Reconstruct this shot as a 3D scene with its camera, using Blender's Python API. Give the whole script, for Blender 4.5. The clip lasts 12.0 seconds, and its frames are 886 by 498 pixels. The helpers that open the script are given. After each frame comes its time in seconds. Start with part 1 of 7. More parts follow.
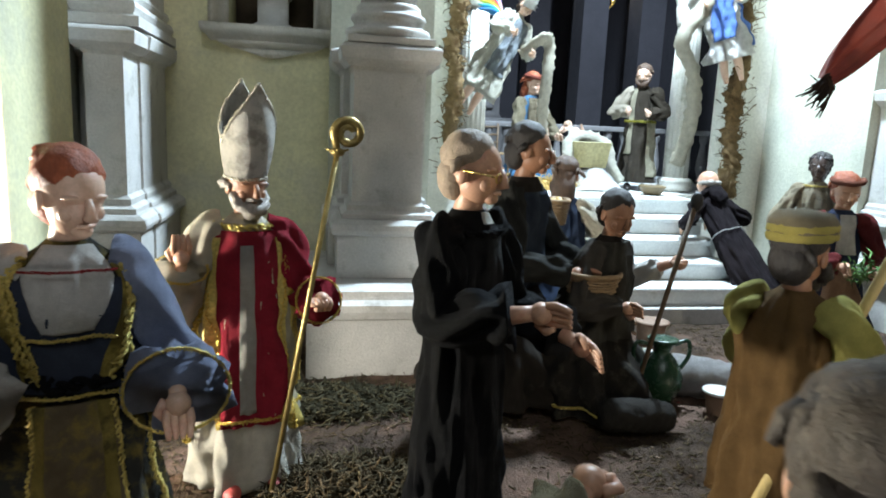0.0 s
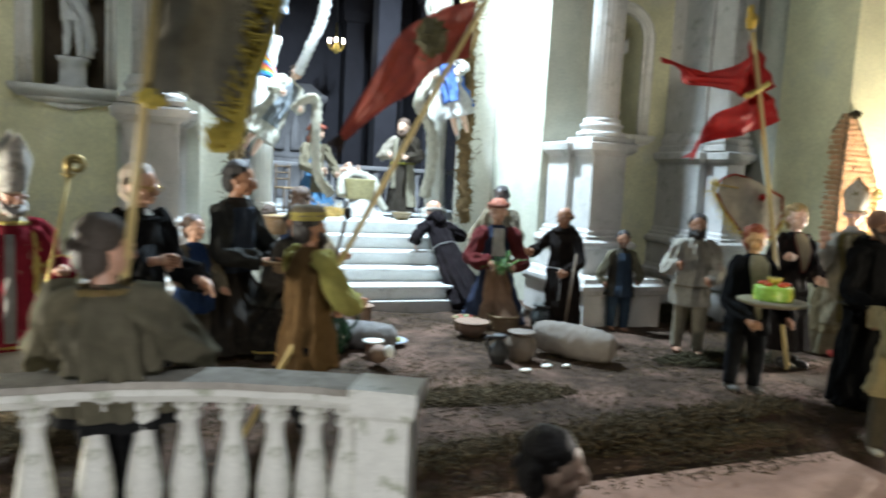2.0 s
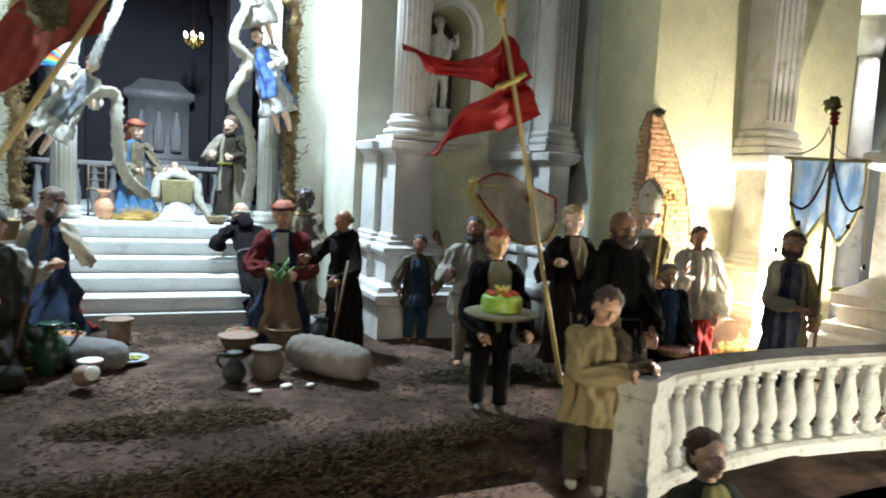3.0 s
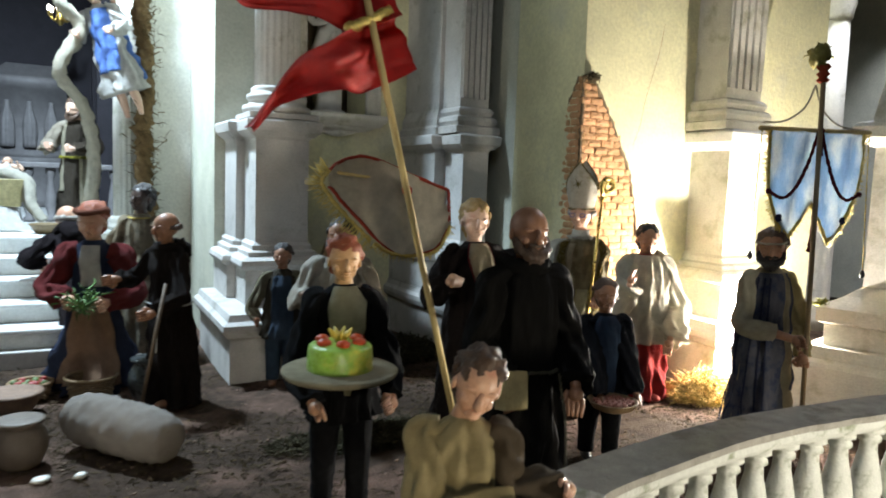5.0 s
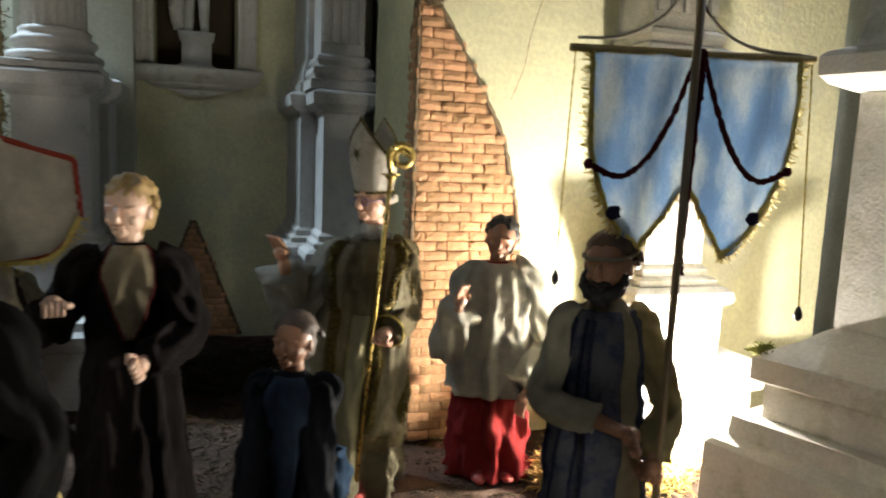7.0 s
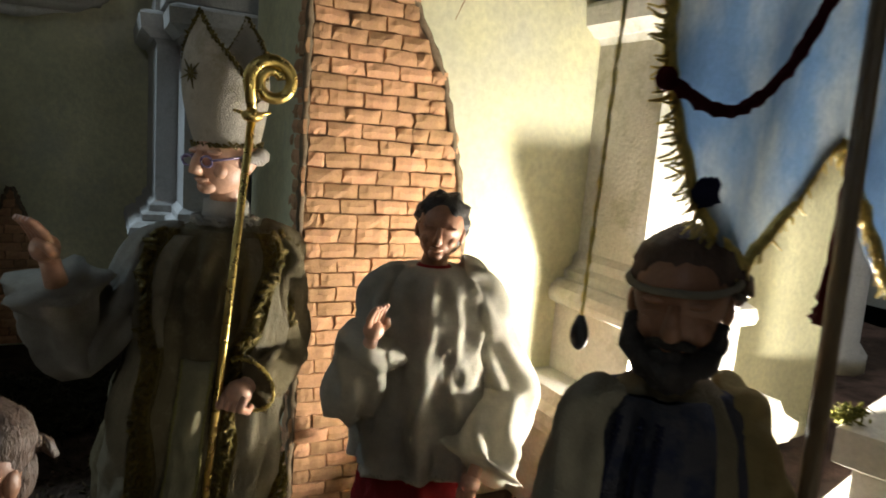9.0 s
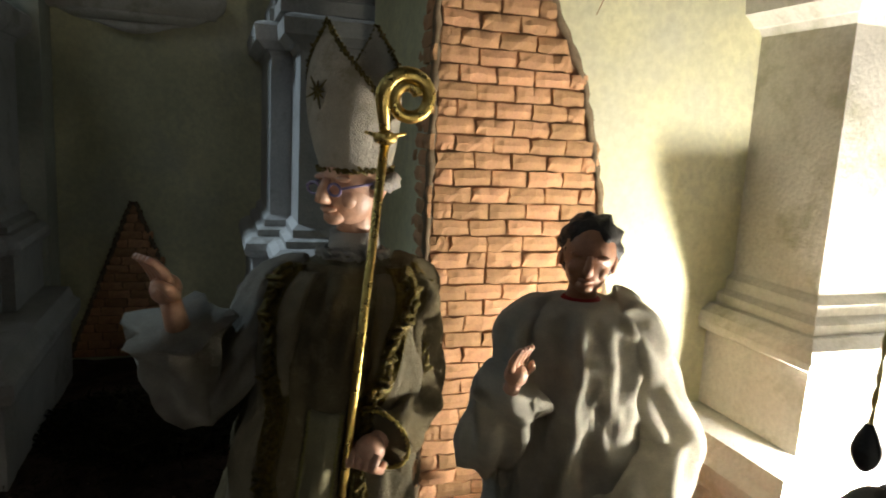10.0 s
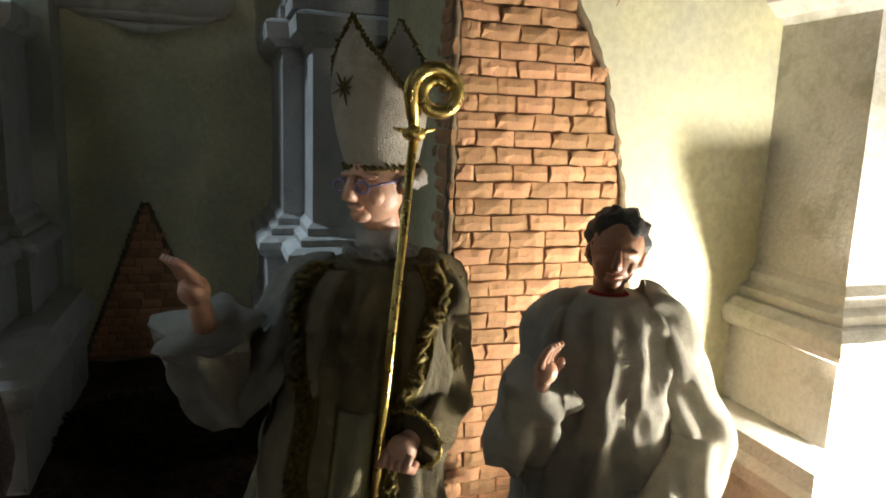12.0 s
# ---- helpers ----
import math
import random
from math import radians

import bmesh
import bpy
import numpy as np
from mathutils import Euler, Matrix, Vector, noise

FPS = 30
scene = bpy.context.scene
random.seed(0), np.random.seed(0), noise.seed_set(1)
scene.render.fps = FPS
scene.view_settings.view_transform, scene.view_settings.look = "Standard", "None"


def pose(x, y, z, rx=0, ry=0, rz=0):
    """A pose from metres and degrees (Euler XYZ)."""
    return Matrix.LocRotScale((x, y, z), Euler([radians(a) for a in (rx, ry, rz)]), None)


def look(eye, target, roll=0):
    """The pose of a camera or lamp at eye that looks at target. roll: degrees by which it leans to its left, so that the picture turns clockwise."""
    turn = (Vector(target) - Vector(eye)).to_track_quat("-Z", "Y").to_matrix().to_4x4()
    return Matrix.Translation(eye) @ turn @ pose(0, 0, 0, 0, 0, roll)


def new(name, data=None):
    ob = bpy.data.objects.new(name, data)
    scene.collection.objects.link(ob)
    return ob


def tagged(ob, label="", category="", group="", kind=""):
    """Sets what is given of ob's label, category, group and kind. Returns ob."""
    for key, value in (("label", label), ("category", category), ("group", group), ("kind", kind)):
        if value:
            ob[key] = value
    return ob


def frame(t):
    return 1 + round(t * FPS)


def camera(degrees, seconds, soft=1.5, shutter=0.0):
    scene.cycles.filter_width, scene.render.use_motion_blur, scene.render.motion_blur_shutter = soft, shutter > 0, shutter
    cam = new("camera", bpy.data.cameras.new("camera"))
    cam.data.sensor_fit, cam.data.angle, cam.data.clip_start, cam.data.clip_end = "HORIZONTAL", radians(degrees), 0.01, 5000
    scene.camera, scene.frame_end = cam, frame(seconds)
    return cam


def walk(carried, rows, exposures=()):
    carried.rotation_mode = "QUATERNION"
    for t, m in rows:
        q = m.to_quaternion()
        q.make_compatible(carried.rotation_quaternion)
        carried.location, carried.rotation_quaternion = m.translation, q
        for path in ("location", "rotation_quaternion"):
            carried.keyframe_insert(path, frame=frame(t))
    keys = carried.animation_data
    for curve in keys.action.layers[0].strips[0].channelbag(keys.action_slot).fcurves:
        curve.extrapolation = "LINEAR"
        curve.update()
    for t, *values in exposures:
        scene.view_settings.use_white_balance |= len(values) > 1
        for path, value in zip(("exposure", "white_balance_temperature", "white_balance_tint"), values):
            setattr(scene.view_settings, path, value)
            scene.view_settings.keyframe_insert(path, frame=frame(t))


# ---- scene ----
cam = camera(65.3, 12.0, soft=1.8, shutter=0.4)
METRES, EYE, TILT, LEAN, TURN = 2.3, 0.334, 0.0, 0.0, -11.3
ROWS = [
    (0.0, 0.0, 0.0, 0.0, 0.45, -9.95, -2.58),
    (0.5, 0.0084, -0.0397, 0.0044, 1.34, -9.13, -2.35),
    (1.0, 0.0247, -0.112, 0.0064, -0.41, -8.17, -2.51),
    (1.5, 0.0507, -0.1712, 0.0029, -4.3, -6.51, -2.91),
    (2.0, 0.1123, -0.1909, 0.0007, -9.34, -5.95, -3.07),
    (2.5, 0.2034, -0.179, 0.0018, -12.82, -5.66, -3.28),
    (3.0, 0.2811, -0.1693, 0.0049, -13.09, -5.32, -3.17),
    (3.5, 0.3188, -0.1547, 0.0071, -13.66, -4.76, -2.29),
    (5.5, 0.423, 0.009, 0.0011, -17.09, -5.38, -2.24),
    (6.0, 0.4903, 0.0366, 0.0061, -11.36, -6.0, -2.29),
    (6.5, 0.5406, 0.0593, 0.0066, -7.56, -6.42, -2.05),
    (7.0, 0.5856, 0.0804, 0.0042, -8.0, -7.26, -2.39),
    (9.0, 0.607, 0.1997, -0.0054, -14.49, -8.83, -4.52),
    (9.5, 0.6019, 0.2185, -0.0015, -10.32, -8.9, -4.27),
    (10.0, 0.5999, 0.2261, -0.0014, -6.57, -9.53, -2.98),
    (10.5, 0.5955, 0.2281, -0.0019, -4.4, -9.75, -2.4),
    (11.0, 0.5951, 0.23, -0.0039, -4.44, -10.22, -2.49),
    (11.5, 0.5972, 0.2301, -0.0046, -5.6, -10.34, -2.41),
    (12.0, 0.5948, 0.2287, -0.0018, -6.35, -9.87, -2.05),
]
walk(cam, [(t, pose(0, 0, EYE, TILT, LEAN, TURN) @ pose(METRES * x, METRES * y, METRES * z, 90 + pitch, roll, yaw)) for t, x, y, z, yaw, pitch, roll in ROWS],
     exposures=[(0.0, 1.38), (1.0, 1.42), (2.0, 1.52), (3.5, 1.12), (5.5, 1.0), (7.0, 0.4), (9.0, -0.30), (10.5, -0.48), (12.0, -0.32)])

# ---- world and lamps ----
world = bpy.data.worlds.new("world")
scene.world = world
world.use_nodes = True
world.node_tree.nodes["Background"].inputs[0].default_value = (0.75, 0.78, 0.9, 1)
world.node_tree.nodes["Background"].inputs[1].default_value = 0.03


def lamp(name, kind, m, power, colour, size=0.05, spread=None, angle=None):
    data = bpy.data.lights.new(name, kind)
    data.energy, data.color = power, colour
    if kind == "AREA":
        data.size = size
        if spread:
            data.spread = radians(spread)
    else:
        data.shadow_soft_size = size
    if kind == "SPOT":
        data.spot_size, data.spot_blend = radians(angle), 0.5
    ob = new(name, data)
    ob.matrix_world = m
    return ob


# cool lamp over the church door, lamps hidden behind the bases at both sides, warm lamp in front, added room fill
lamp("door_lamp", "SPOT", look((0.68, 1.30, 1.30), (0.50, 1.66, 0.25)), 92, (0.64, 0.83, 1.0), 0.05, angle=142)
lamp("right_lamp", "POINT", pose(1.862, 0.530, 0.128), 12, (1.0, 0.95, 0.85), 0.006)
lamp("left_lamp", "POINT", pose(-0.50, 0.57, 0.16), 12, (1.0, 0.97, 0.86), 0.02)
lamp("front_lamp", "SPOT", look((0.88, -0.42, 0.10), (0.76, 0.3, 0.14)), 3.0, (1.0, 0.88, 0.62), 0.02, angle=74)
lamp("chapel_lamp", "AREA", look((2.50, 0.74, 1.25), (2.60, 0.98, 0.5)), 6.0, (0.82, 0.88, 1.0), 0.1)
lamp("front_left_lamp", "SPOT", look((0.10, -0.34, 0.06), (0.10, 0.1, 0.05)), 1.8, (0.96, 0.97, 1.0), 0.02, angle=100)
# Unseen fill light, added above and behind the camera to lift the fronts.
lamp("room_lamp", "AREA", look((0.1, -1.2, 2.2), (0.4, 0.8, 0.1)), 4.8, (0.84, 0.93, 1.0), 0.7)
lamp("street_lamp", "SPOT", look((1.50, -0.34, 0.02), (1.34, 0.10, 0.0)), 6.5, (1.0, 0.95, 0.80), 0.03, angle=80)

# ---- materials ----
def mat(name, base, rough=0.7, metal=0.0, vary=0.25, scale=60.0, bump=0.3, fine=600.0, second=None, second_amount=0.5, second_scale=18.0,
        stretch=(1, 1, 1), sheen=0.0, random_amount=0.0, island=False, depth=0.002, emit=0.0, streaks=0.0, through_light=0.0):
    m = bpy.data.materials.new(name)
    m.use_nodes = True
    nt = m.node_tree
    N, L = nt.nodes, nt.links
    b = N["Principled BSDF"]
    b.inputs["Roughness"].default_value, b.inputs["Metallic"].default_value = rough, metal
    if rough >= 0.8:
        b.inputs["Specular IOR Level"].default_value = 0.12
    tc = N.new("ShaderNodeTexCoord")
    mp = N.new("ShaderNodeMapping")
    mp.inputs["Scale"].default_value = stretch
    L.new(tc.outputs["Object"], mp.inputs["Vector"])

    def noise_at(sc, detail=5.0, w=0.6):
        n = N.new("ShaderNodeTexNoise")
        n.inputs["Scale"].default_value, n.inputs["Detail"].default_value, n.inputs["Roughness"].default_value = sc, detail, w
        L.new(mp.outputs["Vector"], n.inputs["Vector"])
        return n.outputs["Fac"]

    def mix(fac, a, c, mode="MIX"):
        x = N.new("ShaderNodeMix")
        x.data_type, x.blend_type = "RGBA", mode
        for sock, v in ((x.inputs[0], fac), (x.inputs[6], a), (x.inputs[7], c)):
            if hasattr(v, "links"):
                L.new(v, sock)
            else:
                sock.default_value = v if isinstance(v, float) else (*v, 1)
        return x.outputs[2]

    def ramp(src, lo, hi, a=0.0, c=1.0):
        r = N.new("ShaderNodeMapRange")
        r.inputs[1].default_value, r.inputs[2].default_value, r.inputs[3].default_value, r.inputs[4].default_value = lo, hi, a, c
        L.new(src, r.inputs[0])
        return r.outputs[0]

    dark = tuple(c * (1 - vary) for c in base)
    light = tuple(min(1, c * (1 + vary * 0.6)) for c in base)
    col = mix(ramp(noise_at(scale), 0.3, 0.7), dark, light)
    if second:
        col = mix(ramp(noise_at(second_scale, 6.0, 0.65), 0.62 - 0.3 * second_amount, 0.72 - 0.2 * second_amount), col, second)
    col = mix(ramp(noise_at(fine, 3.0), 0.35, 0.65, 0.0, 0.35), col, tuple(c * 0.6 for c in base))
    if streaks:
        wv = N.new("ShaderNodeTexWave")
        wv.inputs["Scale"].default_value, wv.inputs["Distortion"].default_value = streaks, 6.0
        L.new(mp.outputs["Vector"], wv.inputs["Vector"])
        col = mix(ramp(wv.outputs["Fac"], 0.4, 0.9, 0.0, 0.4), col, dark)
    if random_amount:
        src = N.new("ShaderNodeNewGeometry").outputs["Random Per Island"] if island else N.new("ShaderNodeObjectInfo").outputs["Random"]
        h = N.new("ShaderNodeHueSaturation")
        L.new(ramp(src, 0, 1, 1 - random_amount, 1 + random_amount), h.inputs["Value"])
        L.new(ramp(src, 0, 1, 0.5 + 0.02 * random_amount, 0.5 - 0.02 * random_amount), h.inputs["Hue"])
        L.new(col, h.inputs["Color"])
        col = h.outputs["Color"]
    L.new(col, b.inputs["Base Color"])
    if sheen:
        b.inputs["Sheen Weight"].default_value = sheen
    if emit:
        L.new(col, b.inputs["Emission Color"])
        b.inputs["Emission Strength"].default_value = emit
    L.new(ramp(noise_at(scale * 1.7), 0.2, 0.8, max(0.05, rough - 0.12), min(1, rough + 0.12)), b.inputs["Roughness"])
    if bump:
        bp = N.new("ShaderNodeBump")
        bp.inputs["Strength"].default_value, bp.inputs["Distance"].default_value = bump, depth
        add = N.new("ShaderNodeMath")
        add.operation = "ADD"
        L.new(noise_at(fine, 4.0), add.inputs[0])
        L.new(noise_at(scale, 5.0), add.inputs[1])
        L.new(add.outputs[0], bp.inputs["Height"])
        L.new(bp.outputs["Normal"], b.inputs["Normal"])
    if through_light:
        tr, mx = N.new("ShaderNodeBsdfTranslucent"), N.new("ShaderNodeMixShader")
        L.new(col, tr.inputs["Color"])
        mx.inputs[0].default_value = through_light
        L.new(b.outputs[0], mx.inputs[1])
        L.new(tr.outputs[0], mx.inputs[2])
        L.new(mx.outputs[0], N["Material Output"].inputs["Surface"])
    return m


YELLOW = mat("yellow_stucco", (0.70, 0.66, 0.42), 0.85, vary=0.13, scale=14, fine=160, bump=0.5, second=(0.58, 0.56, 0.42), second_amount=0.35, second_scale=5)
WHITE = mat("white_stucco", (0.76, 0.75, 0.68), 0.85, vary=0.08, scale=14, fine=160, bump=0.45, second=(0.62, 0.6, 0.5), second_amount=0.15, second_scale=6)
GREEN = mat("greyed_stucco", (0.50, 0.50, 0.41), 0.85, vary=0.12, scale=16, fine=160, bump=0.45, second=(0.42, 0.41, 0.34), second_amount=0.3, second_scale=6)
STONE = mat("grey_stone", (0.52, 0.50, 0.47), 0.75, vary=0.14, scale=24, fine=300, bump=0.5, second=(0.34, 0.32, 0.28), second_amount=0.2, second_scale=22)
PALE = mat("pale_stone", (0.66, 0.63, 0.56), 0.7, vary=0.12, scale=24, fine=300, bump=0.5, second=(0.42, 0.40, 0.30), second_amount=0.25, second_scale=20)
MARBLE = mat("step_marble", (0.70, 0.71, 0.69), 0.45, vary=0.1, scale=20, fine=200, bump=0.2, second=(0.5, 0.5, 0.48), second_amount=0.2, second_scale=14)
BRICK = mat("orange_brick", (0.62, 0.35, 0.18), 0.85, vary=0.25, scale=150, fine=900, bump=0.8, second=(0.46, 0.25, 0.14), second_amount=0.4, second_scale=70, random_amount=0.22, depth=0.001)
MORTAR = mat("mortar", (0.36, 0.21, 0.12), 0.9, vary=0.3, scale=120, fine=700, bump=0.8)
EARTH = mat("earth", (0.075, 0.05, 0.035), 0.95, vary=0.4, scale=40, fine=420, bump=1.0, second=(0.22, 0.135, 0.10), second_amount=0.52, second_scale=6, depth=0.006)
MOSS = mat("dry_moss", (0.085, 0.062, 0.032), 0.95, vary=0.4, scale=80, fine=500, bump=0.6, random_amount=0.6, island=True)
DARKMOSS = mat("dark_moss", (0.055, 0.047, 0.025), 0.95, vary=0.4, scale=80, fine=500, bump=0.6, random_amount=0.5, island=True)
STRAW = mat("straw", (0.55, 0.38, 0.13), 0.8, vary=0.3, scale=90, fine=500, bump=0.4, random_amount=0.45, island=True)
GARLAND = mat("dried_garland", (0.17, 0.115, 0.055), 0.9, vary=0.35, scale=90, fine=500, bump=0.6, random_amount=0.4, island=True)
SKIN = mat("painted_clay_skin", (0.58, 0.33, 0.22), 0.42, vary=0.1, scale=60, fine=500, bump=0.12, second=(0.52, 0.24, 0.16), second_amount=0.2, second_scale=50)
PALESKIN = mat("pale_clay_skin", (0.68, 0.45, 0.33), 0.4, vary=0.08, scale=60, fine=500, bump=0.12, second=(0.62, 0.32, 0.24), second_amount=0.2, second_scale=50)
DARKSKIN = mat("dark_clay_skin", (0.055, 0.035, 0.028), 0.4, vary=0.2, scale=60, fine=500, bump=0.12)
TANSKIN = mat("tan_clay_skin", (0.33, 0.16, 0.09), 0.45, vary=0.15, scale=60, fine=500, bump=0.12)
HAIRS = {n: mat(n + "_hair", c, 0.55, vary=0.4, scale=220, fine=700, bump=0.8, stretch=(1, 1, 0.35)) for n, c in
         dict(red=(0.36, 0.09, 0.035), brown=(0.09, 0.05, 0.03), dark=(0.02, 0.015, 0.013), grey=(0.38, 0.34, 0.30), blond=(0.42, 0.27, 0.10)).items()}
STATUE = mat("statue_plaster", (0.64, 0.63, 0.60), 0.7, vary=0.15, scale=50, fine=400, bump=0.3)
# Dark brown lining colour carries the shade inside the niche recess.
NICHE = mat("niche_painted_shade", (0.13, 0.10, 0.07), 0.9, vary=0.2, scale=30, fine=300, bump=0.3)
GOLD = mat("gold_braid", (0.75, 0.52, 0.12), 0.32, metal=0.9, vary=0.4, scale=300, fine=1200, bump=0.8)
GOLDTHREAD = mat("gold_thread", (0.70, 0.55, 0.16), 0.4, metal=0.6, vary=0.4, scale=300, fine=1200, bump=0.6)
BRASS = mat("aged_brass", (0.62, 0.45, 0.14), 0.3, metal=1.0, vary=0.25, scale=120, fine=800, bump=0.2)
WOOD = mat("dark_wood", (0.12, 0.075, 0.04), 0.6, vary=0.35, scale=90, fine=500, bump=0.5, stretch=(1, 1, 0.15))
POLE = mat("pale_wood", (0.58, 0.44, 0.18), 0.55, vary=0.2, scale=90, fine=600, bump=0.3, stretch=(1, 1, 0.12))
CLAY = mat("terracotta", (0.24, 0.15, 0.10), 0.7, vary=0.25, scale=60, fine=400, bump=0.4, second=(0.30, 0.19, 0.12), second_amount=0.35, second_scale=30)
GREENGLAZE = mat("green_glaze", (0.02, 0.055, 0.03), 0.25, vary=0.3, scale=60, fine=400, bump=0.2)
WICKER = mat("wicker", (0.28, 0.18, 0.09), 0.7, vary=0.3, scale=120, fine=600, bump=0.6)
SACK = mat("sackcloth", (0.20, 0.175, 0.15), 0.9, vary=0.15, scale=60, fine=900, bump=0.6)
CERAMIC = mat("white_ceramic", (0.75, 0.73, 0.66), 0.35, vary=0.08, scale=60, fine=300, bump=0.15)
IRON = mat("black_iron", (0.02, 0.02, 0.02), 0.5, vary=0.3, scale=120, fine=600, bump=0.3)
BALU = mat("weathered_white_paint", (0.70, 0.69, 0.62), 0.7, vary=0.12, scale=50, fine=400, bump=0.5, second=(0.25, 0.27, 0.16), second_amount=0.25, second_scale=40)
RAILTOP = mat("worn_rail_stone", (0.40, 0.37, 0.32), 0.8, vary=0.25, scale=50, fine=400, bump=0.6, second=(0.22, 0.2, 0.16), second_amount=0.3, second_scale=30)
# Near-black grey: the dimness behind doorway and arch is put into the colour.
INSIDE = mat("darkened_nave_grey", (0.024, 0.022, 0.026), 0.8, vary=0.15, scale=20, fine=200, bump=0.3)
ROOM = mat("room_dark", (0.10, 0.09, 0.08), 0.9, vary=0.2, scale=6, fine=60, bump=0.2)
CANDLE = mat("lit_candle", (1.0, 0.9, 0.75), 0.5, vary=0.02, scale=60, fine=400, bump=0.0, emit=14.0)
SHOE = mat("black_leather", (0.02, 0.017, 0.015), 0.4, vary=0.3, scale=120, fine=600, bump=0.3)
CAKE = mat("lit_green_icing", (0.36, 0.62, 0.10), 0.3, vary=0.25, scale=70, fine=300, bump=0.2, second=(0.72, 0.65, 0.10), second_amount=0.5, second_scale=28)
_cloths = {}


def cloth(r, g, b, second=None, amount=0.4, shine=0.85, thin=0.0):
    key = (r, g, b, second, shine, thin)
    if key not in _cloths:
        _cloths[key] = mat("woven_cloth", (r, g, b), shine, vary=0.22, scale=75, fine=1300, bump=0.7, second=second, second_amount=amount, second_scale=60, depth=0.014, through_light=thin)
    return _cloths[key]


# ---- mesh tools ----
def ob_from(name, bm, mats, parent=None, smooth=True):
    me = bpy.data.meshes.new(name)
    bm.normal_update()
    bm.to_mesh(me)
    bm.free()
    for m in mats if isinstance(mats, (list, tuple)) else [mats]:
        me.materials.append(m)
    for p in me.polygons:
        p.use_smooth = smooth
    ob = new(name, me)
    if parent:
        ob.parent = parent
    return ob


def part(name, bm, material, parent, label="", smooth=True):
    ob = ob_from(name, bm, material, parent, smooth)
    return tagged(ob, label) if label else ob


def thing(name, label, category, x=0, y=0, z=0, rz=0, group="", kind=""):
    ob = new(name)
    ob.empty_display_size = 0.02
    ob.matrix_basis = pose(x, y, z, 0, 0, rz)
    return tagged(ob, label, category, group, kind)


def rows_faces(bm, rings, mi=0, closed=True, cap0=False, cap1=False):
    n = len(rings[0])
    for a, c in zip(rings, rings[1:]):
        for i in range(n if closed else n - 1):
            j = (i + 1) % n
            f = bm.faces.new((a[i], a[j], c[j], c[i]))
            f.material_index = mi
    if cap0:
        bm.faces.new(rings[0][::-1]).material_index = mi
    if cap1:
        bm.faces.new(rings[-1]).material_index = mi


def box(bm, x0, x1, y0, y1, z0, z1, mi=0, bevel=0.0):
    vs = [bm.verts.new((x, y, z)) for z in (z0, z1) for x, y in ((x0, y0), (x1, y0), (x1, y1), (x0, y1))]
    fs = [bm.faces.new([vs[i] for i in q]) for q in ((3, 2, 1, 0), (4, 5, 6, 7), (0, 1, 5, 4), (1, 2, 6, 5), (2, 3, 7, 6), (3, 0, 4, 7))]
    for f in fs:
        f.material_index = mi
    if bevel:
        es = list({e for f in fs for e in f.edges})
        bmesh.ops.bevel(bm, geom=es, offset=bevel, segments=2, affect="EDGES", profile=0.5, material=mi)
    return bm


def boxes(*rows, bevel=0.0):
    bm = bmesh.new()
    for r in rows:
        box(bm, *r, bevel=bevel)
    return bm


def worn(bm, amount, scale=60.0, seed=0.0):
    for v in bm.verts:
        p = v.co * scale + Vector((seed, seed * 1.7, 0))
        v.co += Vector((noise.noise(p), noise.noise(p + Vector((9, 3, 1))), noise.noise(p + Vector((2, 7, 5))))) * amount
    return bm


def spline(keys, n):
    """Smoothly interpolated rows of numbers."""
    keys = np.array(keys, float)
    t = np.linspace(0, len(keys) - 1, n)
    out = []
    for u in t:
        i = min(int(u), len(keys) - 2)
        f = u - i
        p0, p1, p2, p3 = keys[max(i - 1, 0)], keys[i], keys[i + 1], keys[min(i + 2, len(keys) - 1)]
        out.append(0.5 * (2 * p1 + (p2 - p0) * f + (2 * p0 - 5 * p1 + 4 * p2 - p3) * f * f + (3 * p1 - p0 - 3 * p2 + p3) * f ** 3))
    return np.array(out)


def loft(bm, keys, mi=0, seg=36, n=24, fold=0.0, waves=7, seed=0.0, caps=(True, True), m=None):
    """keys: rows of z, rx, ry, cx, cy (upwards). Folds die out towards the last row."""
    rings = []
    rows = spline(keys, n)
    for k, (z, rx, ry, cx, cy) in enumerate(rows):
        fade = (1 - k / (n - 1)) ** 0.8
        ring = []
        for i in range(seg):
            a = 2 * math.pi * i / seg
            w = math.sin(waves * a + seed + 2.2 * noise.noise(Vector((math.cos(a) * 1.5, math.sin(a) * 1.5, z * 14 + seed))))
            w += 0.6 * math.sin((waves * 2 - 3) * a + seed * 2.3 + z * 9)
            w += 0.9 * noise.noise(Vector((math.cos(a) * 2 + seed, math.sin(a) * 2, z * 40)))
            r = 1 + fold * fade * w
            p = Vector((cx + rx * r * math.cos(a), cy + ry * r * math.sin(a), z))
            ring.append(bm.verts.new(m @ p if m else p))
        rings.append(ring)
    rows_faces(bm, rings, mi, True, caps[0], caps[1])


